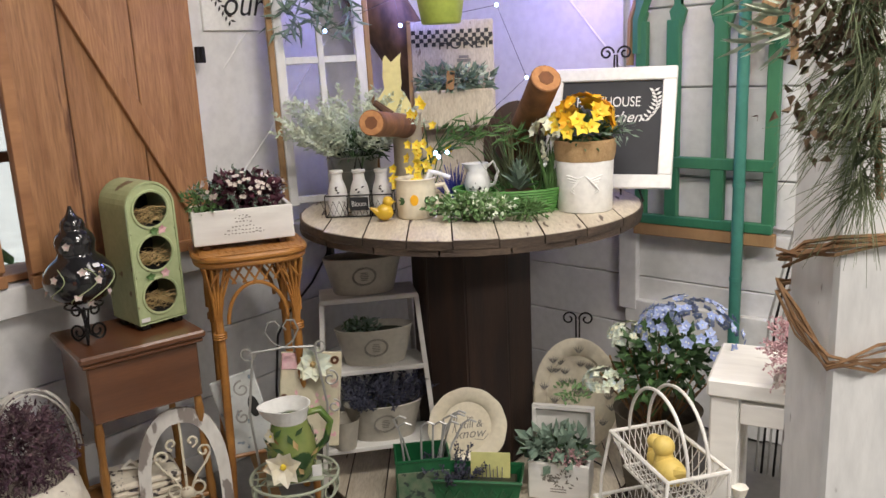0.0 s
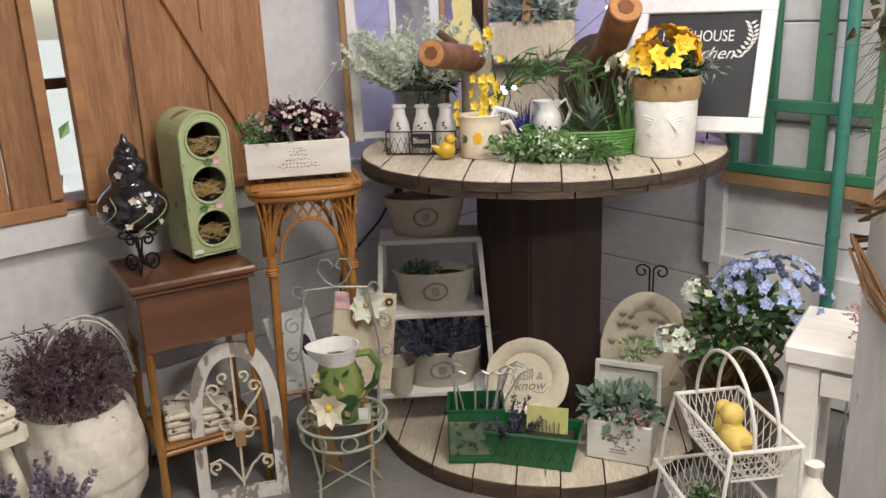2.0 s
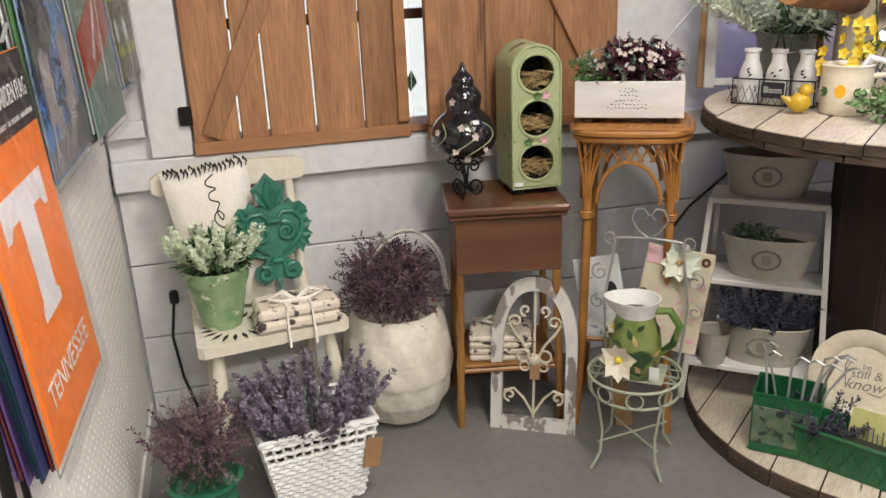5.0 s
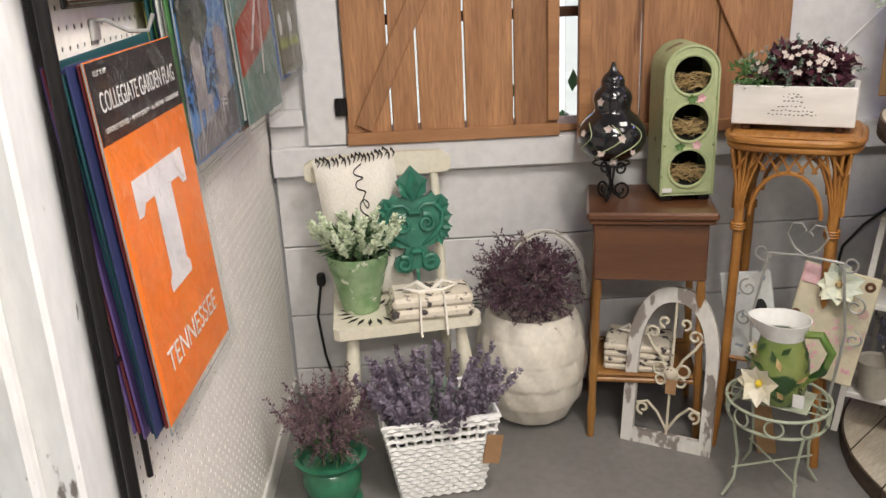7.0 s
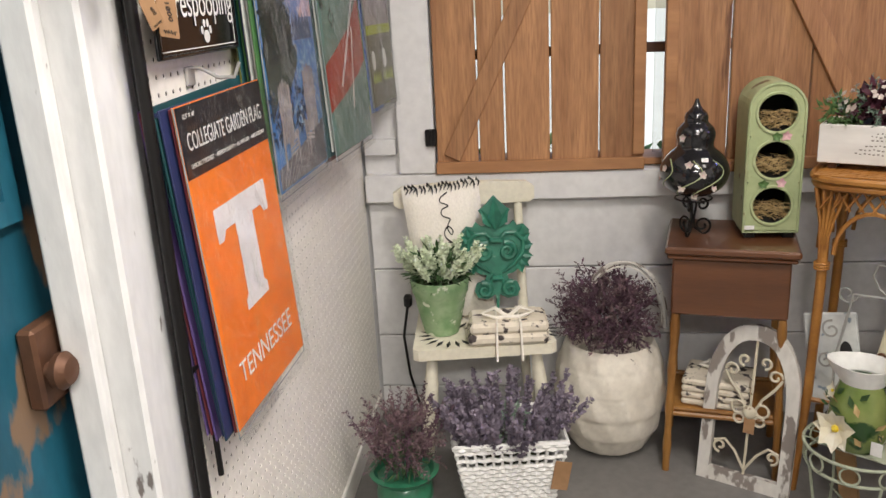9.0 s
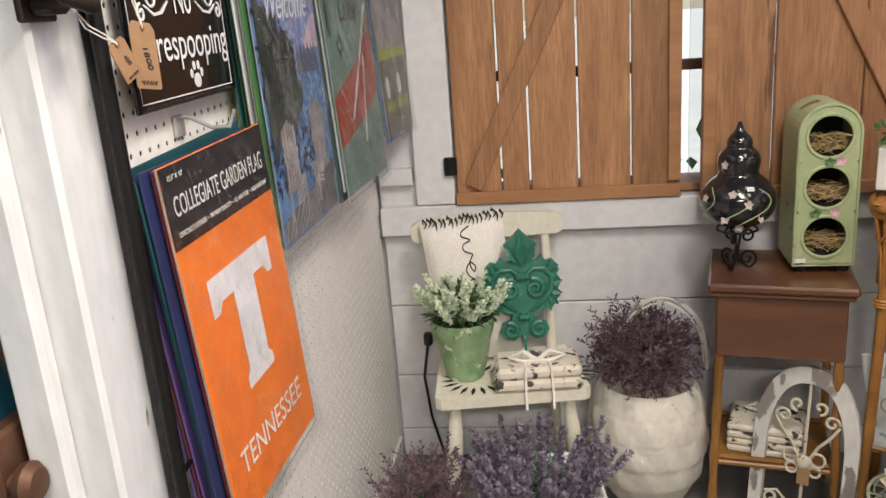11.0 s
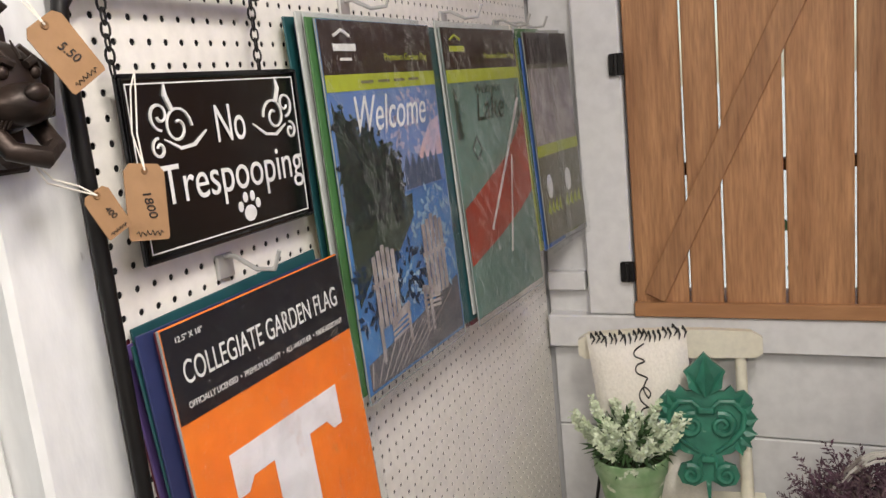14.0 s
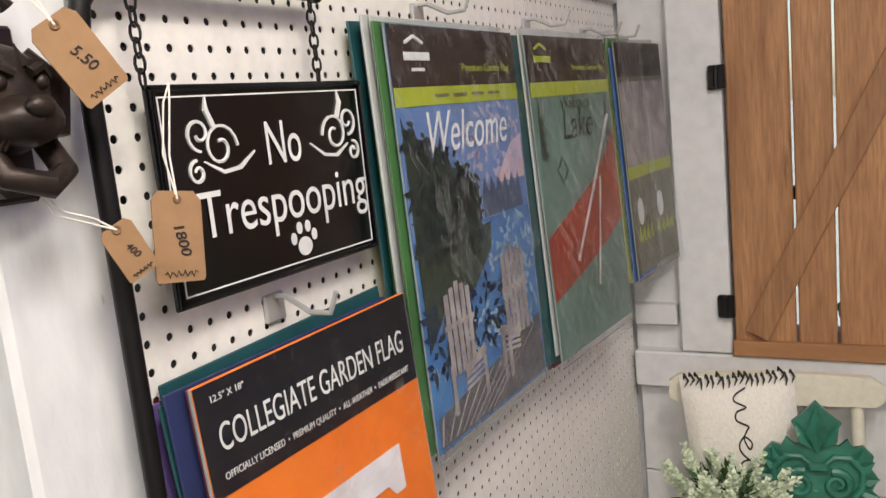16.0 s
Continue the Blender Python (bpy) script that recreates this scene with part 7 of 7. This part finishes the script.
sleeve_mats = [flat("flag_edge_%s" % n, c) for n, c in (("teal", (0.012, 0.075, 0.085)), ("green", (0.06, 0.17, 0.05)), ("navy", (0.02, 0.03, 0.10)), ("maroon", (0.14, 0.02, 0.03)), ("grey", (0.07, 0.075, 0.08)), ("blue", (0.05, 0.14, 0.42)), ("lime", (0.42, 0.46, 0.08)), ("violet", (0.13, 0.08, 0.26)), ("pale", (0.50, 0.52, 0.50)))]
sleeve_film = bpy.data.materials.new("clear_plastic_film")
sleeve_film.use_nodes = True
fn, fl_ = sleeve_film.node_tree.nodes, sleeve_film.node_tree.links.new
fn.remove(fn["Principled BSDF"])
clear, gloss, blend, fres, fnoise, fbump = (fn.new("ShaderNode" + k) for k in ("BsdfTransparent", "BsdfGlossy", "MixShader", "Fresnel", "TexNoise", "Bump"))
clear.inputs[0].default_value = (0.95, 0.96, 0.96, 1)
gloss.inputs["Roughness"].default_value = 0.07
fres.inputs["IOR"].default_value = 1.22
fnoise.inputs["Scale"].default_value, fnoise.inputs["Detail"].default_value, fnoise.inputs["Distortion"].default_value = 26.0, 3.0, 1.6
fbump.inputs["Strength"].default_value, fbump.inputs["Distance"].default_value = 0.55, 0.006
fl_(fnoise.outputs["Fac"], fbump.inputs["Height"])
fl_(fbump.outputs[0], gloss.inputs["Normal"])
fl_(fbump.outputs[0], fres.inputs["Normal"])
fl_(fres.outputs[0], blend.inputs[0])
fl_(clear.outputs[0], blend.inputs[1])
fl_(gloss.outputs[0], blend.inputs[2])
fl_(blend.outputs[0], fn["Material Output"].inputs[0])


def plate(m_, poly, y):
    return m_.prism(poly, 0.0006, at(0, y, 0))


def flag_pack(m, w, h, head, count, label, head_mat, picture, seed):
    """Several sleeved flags hung one before another; local x along the wall, -y to the room, top at z = 0."""
    random.seed(seed)
    root = thing("garden_flag_pack", m, label, "garden flag", "garden flags on the pegboard")
    for k in range(count):
        y = -0.006 * (k - count)
        dx, dz = random.uniform(-0.022, 0.004), random.uniform(-0.014, 0.012)
        if k:
            part("rear_flag", Mesh().box((dx, 0.006 * k, -h / 2 + dz), (w, 0.0035, h), Matrix.Rotation(radians(random.uniform(-1.2, 1.2)), 4, "Y"), b=0.001), random.choice(sleeve_mats), root)
    front = part("front_flag", Mesh().box((0, 0, -h / 2), (w, 0.004, h), b=0.001), picture, root)
    part("header_card", plate(Mesh(), rect(-w / 2 + 0.002, -head, w / 2 - 0.002, -0.001), -0.0030), head_mat, front, "printed header card")
    sl_ = Mesh()
    cols, rows_ = 22, 34
    ph = [random.uniform(0, 6.28) for k in range(6)]
    for i in range(cols + 1):
        for j in range(rows_ + 1):
            x, z = (w + 0.014) * (i / cols - 0.5), 0.004 - (h + 0.026) * j / rows_
            wave = 0.5 * math.sin(31 * x + 9 * z + ph[0]) + 0.5 * math.sin(17 * z - 24 * x + ph[1]) + 0.35 * math.sin(63 * x + 37 * z + ph[2]) + 0.35 * math.sin(71 * z + 29 * x + ph[3])
            sl_.v.append((x, -0.0105 - 0.0019 * wave + random.uniform(-0.0005, 0.0005), z))
    for i in range(cols):
        for j in range(rows_):
            a = i * (rows_ + 1) + j
            sl_.f.append((a, a + 1, a + rows_ + 2, a + rows_ + 1))
    sl_.smooth = True
    part("clear_sleeve", sl_, sleeve_film, front, "crinkled clear plastic sleeve").visible_shadow = False
    part("sleeve_edge", Mesh().tube([(-w / 2, -0.001, 0), (-w / 2, -0.001, -h - 0.012), (w / 2, -0.001, -h - 0.012), (w / 2, -0.001, 0)], 0.0014, 4), plastic_grey, front)
    return root, front


# lake flag with two chairs
PW, PH = 0.344, 0.53
fp1, ff = flag_pack(at(-1.491, 0.076, 1.565, 178.8, -1.6), PW, PH, 0.082, 8, "lakeside welcome garden flag in clear sleeve", brown_card, lake_blue, 3)
part("lime_band", plate(Mesh(), rect(-PW / 2 + 0.002, -0.098, PW / 2 - 0.002, -0.075), -0.0036), lime_card, ff)
part("sky", plate(Mesh(), rect(-PW / 2 + 0.003, -0.26, PW / 2 - 0.003, -0.098), -0.0028), lake_sky, ff)
part("sunset", plate(Mesh(), [(0.07, -0.215), (0.165, -0.215), (0.165, -0.15), (0.13, -0.16), (0.10, -0.185)], -0.0031), sunset, ff)
tree_line = [(-0.164, -0.30)] + [(-0.164 + 0.0125 * k, -0.11 - 0.0065 * k - (0.022 if k % 2 else 0)) for k in range(15)] + [(0.01, -0.30)]
part("forest", plate(Mesh(), tree_line, -0.0034), forest, ff)
part("shore", plate(Mesh(), [(-0.164, -0.40), (-0.12, -0.36), (-0.03, -0.345), (0.03, -0.30), (0.035, -0.265), (-0.164, -0.28)], -0.0037), forest, ff)
part("tree_line", plate(Mesh(), [(0.02, -0.258)] + [(0.02 + 0.011 * k, -0.225 + (0.022 if k % 2 else 0.0)) for k in range(12)] + [(0.15, -0.258)], -0.0034), far_trees, ff)
part("deck", plate(Mesh(), [(-0.164, -0.524), (-0.164, -0.485), (0.0, -0.462), (0.164, -0.43), (0.164, -0.524)], -0.0034), deck_print, ff)
for k in range(9):
    part("deck_board", plate(Mesh(), [(-0.164 + 0.018 * k, -0.52), (-0.155 + 0.036 * k, -0.484 + 0.0046 * k), (-0.152 + 0.036 * k, -0.484 + 0.0046 * k), (-0.160 + 0.018 * k, -0.52)], -0.0037), chair_print, ff)


def dabs(name, material, count, x0, x1, z0, z1, size, y, limit):
    """Brush dabs of a printed picture, inside limit(x, z)."""
    m_ = Mesh()
    while count:
        x, z = random.uniform(x0, x1), random.uniform(z0, z1)
        if limit(x, z):
            count -= 1
            m_.leaf((x, y, z), (random.gauss(0, 1), 0, random.gauss(-0.3, 0.7)), size * random.uniform(0.5, 1.3), size * 0.45, 0, Vector((0, -1, 0)))
    return tagged(part(name, m_, material, ff), kind="stuff")


in_wood = lambda x, z: -0.29 < z < -0.112 - 0.5 * (x + 0.16)
dabs("print_foliage", flat("printed_leaf_green", (0.022, 0.045, 0.022), 0.3, 20, (0.018, 0.04, 0.035)), 260, -0.16, 0.0, -0.29, -0.11, 0.018, -0.0039, in_wood)
dabs("print_dark_foliage", flat("printed_deep_green", (0.010, 0.018, 0.018), 0.3), 200, -0.16, 0.01, -0.29, -0.11, 0.020, -0.0041, in_wood)
dabs("print_ripples", flat("printed_pale_water", (0.30, 0.46, 0.60), 0.3), 110, -0.06, 0.16, -0.43, -0.27, 0.020, -0.0036, lambda x, z: x > -0.02 - (z + 0.27) * 0.6 or z < -0.37)
dabs("print_reflection", flat("printed_dark_water", (0.015, 0.04, 0.09), 0.3), 130, -0.16, 0.08, -0.43, -0.34, 0.022, -0.0038, lambda x, z: x < 0.05)
dabs("print_clouds", flat("printed_cloud", (0.45, 0.42, 0.55), 0.3), 60, -0.02, 0.16, -0.2, -0.10, 0.020, -0.0034, lambda x, z: x > -0.03)
for cx, cz, k in ((-0.085, -0.385, 1.10), (0.088, -0.375, 1.22)):
    ch = Mesh()
    for i in range(5):
        x = cx + (i - 2) * 0.013 * k
        top = cz + 0.055 * k - 0.006 * abs(i - 2)
        plate(ch, rect(x - 0.005 * k, cz - 0.055 * k, x + 0.005 * k, top), -0.0040)
    plate(ch, rect(cx - 0.036 * k, cz + 0.002, cx + 0.036 * k, cz + 0.009), -0.0044)
    s = 1 if cx < 0 else -1
    plate(ch, [(cx, cz - 0.055), (cx + s * 0.06, cz - 0.04), (cx + s * 0.065, cz - 0.05), (cx, cz - 0.07)], -0.0044)
    plate(ch, rect(cx - 0.034 * k, cz - 0.10 * k, cx - 0.026 * k, cz - 0.04 * k), -0.0044)
    plate(ch, rect(cx + s * 0.052, cz - 0.10 * k, cx + s * 0.060, cz - 0.04 * k), -0.0044)
    for i in range(4):
        plate(ch, [(cx, cz - 0.060 - 0.008 * i), (cx + s * 0.052, cz - 0.054 - 0.008 * i), (cx + s * 0.052, cz - 0.058 - 0.008 * i), (cx, cz - 0.065 - 0.008 * i)], -0.0042)
    part("printed_chair", ch, chair_print, ff)
lettering("Welcome", 0.052, white_ink, ff, at(0.0, -0.0042, -0.135), width=0.225, shear=0.3)
lettering("Premium Garden Flag", 0.014, lime_card, ff, at(0.075, -0.0040, -0.052), width=0.145)
part("logo_shape", Mesh().tube([(-0.135, -0.004, -0.022), (-0.115, -0.004, -0.014), (-0.095, -0.004, -0.022)], 0.0025, 4).box((-0.11, -0.004, -0.038), (0.06, 0.001, 0.010), b=0.0003).box((-0.11, -0.004, -0.054), (0.03, 0.001, 0.004), b=0.0003), white_ink, ff, "pale emblem bars")
part("band_print", (lambda m_: [m_.box((-0.06 + 0.05 * k, -0.0043, -0.0865), (0.036, 0.0008, 0.004), b=0.0002) for k in range(4)] and m_)(Mesh()), olive_print, ff)

# red canoe flag
fp2, fg = flag_pack(at(-1.873, 0.092, 1.564, 176, -2.8), 0.331, PH, 0.082, 8, "lake garden flag with red canoe in clear sleeve", brown_card, sea_green, 5)
part("lime_band", plate(Mesh(), rect(-0.163, -0.098, 0.163, -0.075), -0.0036), lime_card, fg)
part("canoe", plate(Mesh(), [(-0.162, -0.325), (-0.06, -0.29), (0.05, -0.25), (0.12, -0.205), (0.162, -0.165), (0.162, -0.335), (0.09, -0.365), (-0.03, -0.40), (-0.162, -0.43)], -0.0032), canoe_red, fg)
part("paddle", Mesh().tube([(-0.06, -0.004, -0.38), (0.06, -0.004, -0.24), (0.14, -0.004, -0.14)], 0.003, 5).tube([(0.02, -0.004, -0.44), (0.075, -0.004, -0.25)], 0.002, 4), chair_print, fg)
for s in (-1, 1):
    part("printed_pine", plate(Mesh(), [(s * 0.135, -0.20)] + [(s * (0.137 - (0.016 if k % 2 else 0.004) * (1 - k / 12)), -0.20 + 0.0085 * k) for k in range(11)] + [(s * 0.145, -0.105), (s * 0.150, -0.20)], -0.0030), forest, fg)
part("printed_diamond", Mesh().ring_plate([(-0.10, -0.22), (-0.08, -0.245), (-0.055, -0.225), (-0.075, -0.198)], [(-0.096, -0.221), (-0.08, -0.240), (-0.06, -0.224), (-0.076, -0.203)], 0.001, at(0, -0.0035, 0)), forest, fg)
lettering("Welcome", 0.020, forest, fg, at(0.0, -0.0035, -0.112), width=0.12, shear=0.2)
lettering("Lake", 0.050, forest, fg, at(0.0, -0.0035, -0.150), width=0.13, shear=0.25)
lettering("Premium Garden Flag", 0.014, lime_card, fg, at(0.075, -0.0040, -0.052), width=0.145)
part("logo_shape", Mesh().tube([(-0.135, -0.004, -0.022), (-0.115, -0.004, -0.014), (-0.095, -0.004, -0.022)], 0.0025, 4).box((-0.11, -0.004, -0.038), (0.06, 0.001, 0.010), b=0.0003), lime_card, fg, "lime emblem bars")
# two narrow packs towards the corner
for x, yy, rz_, w, s in ((-2.172, 0.108, 177, 0.142, 7), (-2.305, 0.116, 173, 0.136, 9)):
    r_, f_ = flag_pack(at(x, yy, 1.562, rz_, -3), w, 0.47, 0.07, 5, "narrow dark bird print flag in clear sleeve", brown_card, olive_print, s)
    part("grey_panel", plate(Mesh(), rect(-w / 2 + 0.004, -0.25, w / 2 - 0.004, -0.08), -0.0032), chair_print, f_)
    part("lime_band", plate(Mesh(), rect(-w / 2 + 0.002, -0.275, w / 2 - 0.002, -0.25), -0.0036), lime_card, f_)
    part("printed_bird", plate(Mesh(), disc_poly(0.018, 14, c=(-0.02, -0.345), rz=0.028), -0.0036), white_ink, f_)
    for k in range(4):
        part("printed_leaf", plate(Mesh(), [(-0.05 + 0.025 * k, -0.40), (-0.035 + 0.025 * k, -0.375), (-0.028 + 0.025 * k, -0.41)], -0.0038), lime_card, f_)
# collegiate flag with a block T
fp3, fc = flag_pack(at(-1.132, 0.066, 1.248, 176.7, -3, -1.5), 0.325, 0.514, 0.105, 9, "orange collegiate garden flag pack in clear sleeves", black_card, orange_flag, 11)
lettering("COLLEGIATE GARDEN FLAG", 0.026, white_ink, fc, at(0.0, -0.0040, -0.054), width=0.285)
lettering("12.5\" X 18\"", 0.0065, white_ink, fc, at(-0.125, -0.0040, -0.016))
lettering("OFFICIALLY LICENSED  •  PREMIUM QUALITY  •  ALL-WEATHER  •  FADE-RESISTANT", 0.008, white_ink, fc, at(0.0, -0.0040, -0.088), width=0.29)
tee = [(-0.10, -0.20), (-0.10, -0.262), (-0.082, -0.262), (-0.070, -0.245), (-0.034, -0.245), (-0.034, -0.385), (-0.045, -0.395), (-0.045, -0.415), (0.045, -0.415), (0.045, -0.395), (0.034, -0.385), (0.034, -0.245), (0.070, -0.245), (0.082, -0.262), (0.10, -0.262), (0.10, -0.20)]
tee = [(x * 1.05, -0.165 + (z + 0.20) * 0.87) for x, z in tee]
part("block_letter", plate(Mesh(), tee[::-1], -0.0030), flat("pale_letter_cloth", (0.74, 0.74, 0.76), 0.5), fc, "large white block letter")
lettering("TENNESSEE", 0.036, white_ink, fc, at(0.0, -0.0034, -0.435), width=0.24)
for x, z in ((-1.49, 1.59), (-1.87, 1.59), (-2.172, 1.585), (-2.305, 1.585), (-1.13, 1.275)):
    hook(at(x, SY, z))
for x, z in ((-2.09, 1.035), (-2.20, 1.06)):
    hook(at(x, SY, z))

# black cords that hang down the window wall
for pts in ([(-2.40, 2.12, 0.70), (-2.397, 2.02, 0.592), (-2.397, 1.89, 0.50), (-2.397, 1.83, 0.43), (-2.397, 1.80, 0.22), (-2.395, 1.79, 0.005)], [(-2.40, 0.14, 0.42), (-2.397, 0.118, 0.29), (-2.397, 0.131, 0.15), (-2.395, 0.165, 0.006)]):
    cd_ = thing("power_cord", at(0, 0, 0), "black power cord hanging against the white wall", "cord", "cords on the wall")
    part("cord", Mesh().tube(pts, 0.0045, 7), ink, cd_)
    part("plug", Mesh().box((pts[0][0] + 0.010, pts[0][1], pts[0][2]), (0.03, 0.026, 0.04), b=0.006), ink, cd_)

# black garden stake with a sign on chains
gs = thing("sign_stake", at(0, 0, 0), "black iron garden stake with curved arm", "sign holder")
part("stake", Mesh().tube([(-0.938, 0.036, 0.60), (-0.938, 0.036, 1.545), (-0.941, 0.038, 1.568), (-0.955, 0.042, 1.588), (-0.985, 0.044, 1.595), (-1.235, 0.044, 1.595)], 0.0085, 10), black_iron, gs)
part("arm_bead", Mesh().ball((-1.236, 0.044, 1.595), 0.010, None, 10, 6), black_iron, gs)
part("side_prong", Mesh().tube([(-0.938, 0.036, 0.85), (-1.0, 0.036, 0.85), (-1.005, 0.036, 0.64)], 0.005, 8), black_iron, gs)
for xc in (-0.985, -1.225):
    for k in range(7):
        part("chain_link", Mesh().tube([(0.0045 * math.cos(t), 0, 0.0085 * math.sin(t)) for t in [2 * math.pi * j / 10 for j in range(10)]], 0.0014, 4, at(xc, 0.044, 1.583 - 0.0125 * k, 90 * (k % 2) + 20), closed=True), black_iron, gs)
enamel = mat("black_sign_enamel", (0.004, 0.004, 0.005), 0.2, bump=0.02)
ns = thing("hanging_sign", at(-1.143, 0.042, 1.405, 179.4) @ Matrix.Diagonal((1.045, 1, 1, 1)), "embossed black metal sign about no dog mess", "sign")
part("panel", Mesh().box((0, 0, 0), (0.300, 0.004, 0.196), b=0.002), enamel, ns)
part("raised_border", Mesh().tube([(-0.146, -0.003, -0.094), (0.146, -0.003, -0.094), (0.146, -0.003, 0.094), (-0.146, -0.003, 0.094)], 0.0034, 6, closed=True), enamel, ns)
part("white_line", Mesh().ring_plate(rect(-0.140, -0.088, 0.140, 0.088), rect(-0.1385, -0.0865, 0.1385, 0.0865), 0.0006, at(0, -0.003, 0)), white_ink, ns)
lettering("No", 0.043, white_ink, ns, at(0.008, -0.0034, 0.036), width=0.050)
lettering("Trespooping", 0.056, white_ink, ns, at(0.012, -0.0034, -0.022), width=0.250)
paw = Mesh()
plate(paw, disc_poly(0.011, 14, c=(0.022, -0.072), rz=0.010), -0.0034)
for x, z in ((0.006, -0.062), (0.016, -0.052), (0.029, -0.052), (0.038, -0.062)):
    plate(paw, disc_poly(0.0045, 10, c=(x, z), rz=0.0065), -0.0034)
part("paw_print", paw, white_ink, ns)
fo = Mesh()
for s in (-1, 1):
    cx = 0.008 + s * 0.078
    fo.tube(scroll((cx, 0.040), 0.020, 1.3, 0 if s < 0 else math.pi, -s, y=-0.003), 0.0016, 4)
    fo.tube(scroll((cx + s * 0.022, 0.052), 0.014, 1.2, -1.57, s, y=-0.003), 0.0016, 4)
    fo.tube(scroll((cx + s * 0.028, 0.022), 0.010, 1.2, 1.57, -s, y=-0.003), 0.0016, 4)
    fo.tube([(cx - s * 0.04, -0.003, 0.034), (cx - s * 0.02, -0.003, 0.022), (cx, -0.003, 0.020), (cx + s * 0.02, -0.003, 0.03)], [0.001, 0.0022, 0.0022, 0.001], 4)
    fo.tube([(cx + s * 0.005, -0.003, 0.055), (cx + s * 0.012, -0.003, 0.07), (cx + s * 0.010, -0.003, 0.082)], [0.003, 0.003, 0.0005], 4)
fo.v = [(0.008 + (x - 0.008) * 1.08, y, 0.04 + (z - 0.04) * 1.15) for x, y, z in fo.v]
part("flourish", fo, white_ink, ns, "white scroll flourishes")


def price_tag(m, label, scribble, k=1.0, string=()):
    """A kraft card hung by its upper edge; string runs to points beside it in the card's own frame."""
    t = thing("price_tag", m, label, "price tag", "kraft price tags")
    c = part("card", Mesh().prism([(-0.022 * k, -0.076 * k), (0.022 * k, -0.076 * k), (0.024 * k, -0.073 * k), (0.024 * k, -0.008 * k), (0.017 * k, 0), (-0.017 * k, 0), (-0.024 * k, -0.008 * k), (-0.024 * k, -0.073 * k)], 0.001), kraft, t)
    part("eyelet", Mesh().tube([(0.003 * math.cos(a), -0.0003, -0.007 * k + 0.003 * math.sin(a)) for a in [2 * math.pi * q / 12 for q in range(12)]], 0.0011, 5, closed=True), twine, c)
    for q in (-1, 1):
        part("string", Mesh().tube([(0, -0.001, -0.007 * k)] + [(x + q * 0.003 * (n < len(string) - 1), y, z) for n, (x, y, z) in enumerate(string)], 0.0009, 5), linen, t, "pale cotton string")
    if scribble:
        lettering(scribble, 0.010 * k, ink, t, at(0.002, -0.0008, -0.040 * k, 0, 0, 75), shear=0.2)
    part("scribble", Mesh().tube([(-0.016 * k + 0.0021 * k * n, -0.0008, -0.069 * k + 0.003 * k * math.sin(2.3 * n)) for n in range(16)], 0.0005, 4), ink, t, "small handwriting")
    return t


price_tag(at(-0.982, 0.066, 1.414, 172, -4, 8), "brown kraft price tag hanging on string from the sign", "1800", 1.0, ((-0.004, 0.004, 0.03), (0.004, 0.010, 0.075), (0.012, 0.016, 0.094)))
price_tag(at(-0.915, 0.066, 1.396, 168, -4, -24), "small brown kraft price tag on string beside the post", "400", 0.6, ((-0.012, 0.0, 0.012), (-0.03, -0.004, 0.030), (-0.032, 0.0, 0.060)))
price_tag(at(-0.885, 0.072, 1.548, 168, -4, -32), "kraft price tag on the dog head hook", "5.50", 0.85, ((0.002, 0.004, 0.03), (0.0, 0.02, 0.05)))
dg = thing("dog_head_opener", at(-0.862, 0.012, 1.485, 180), "brown cast iron dog head wall opener on the post", "wall ornament")
hd_ = Mesh()
hd_.box((0, -0.004, 0.0), (0.062, 0.008, 0.13), b=0.004)
hd_.ball((0, -0.022, 0.010), 0.040, None, 24, 16, (0.95, 0.80, 1.0))
hd_.ball((0, -0.044, -0.006), 0.026, None, 20, 12, (1.15, 1.0, 0.75))
hd_.ball((0, -0.068, 0.002), 0.009, None, 12, 8, (1.3, 0.8, 0.9))
hd_.tube([(-0.024, -0.028, -0.018), (-0.022, -0.052, -0.044), (0, -0.064, -0.052), (0.022, -0.052, -0.044), (0.024, -0.028, -0.018)], [0.009, 0.009, 0.010, 0.009, 0.009], 10)
hd_.box((0, -0.02, -0.05), (0.034, 0.03, 0.018), b=0.006)
for q in (-1, 1):
    hd_.tube([(q * 0.026, -0.014, 0.040), (q * 0.044, -0.022, 0.018), (q * 0.042, -0.028, -0.018)], [0.012, 0.015, 0.006], 10)
    hd_.ball((q * 0.016, -0.050, 0.020), 0.006, None, 10, 7)
    hd_.tube([(q * 0.006, -0.054, 0.026), (q * 0.016, -0.052, 0.031), (q * 0.026, -0.044, 0.024)], 0.004, 6)
    for k in range(9):
        hd_.tube([(q * (0.006 + 0.004 * k), -0.050 + 0.003 * k, 0.030 - 0.001 * k), (q * (0.010 + 0.005 * k), -0.036 + 0.003 * k, 0.048 - 0.004 * k)], [0.0022, 0.0008], 5)
        hd_.tube([(q * (0.014 + 0.002 * k), -0.058 + 0.003 * k, -0.010), (q * (0.020 + 0.0025 * k), -0.050 + 0.003 * k, -0.026 - 0.001 * k)], [0.0022, 0.0008], 5)
part("head", hd_, cast_iron, dg)
part("hook", Mesh().tube([(0, -0.006, 0.05), (0.0, -0.012, 0.075), (0.012, -0.02, 0.085), (0.02, -0.022, 0.075)], 0.006, 8), cast_iron, dg)
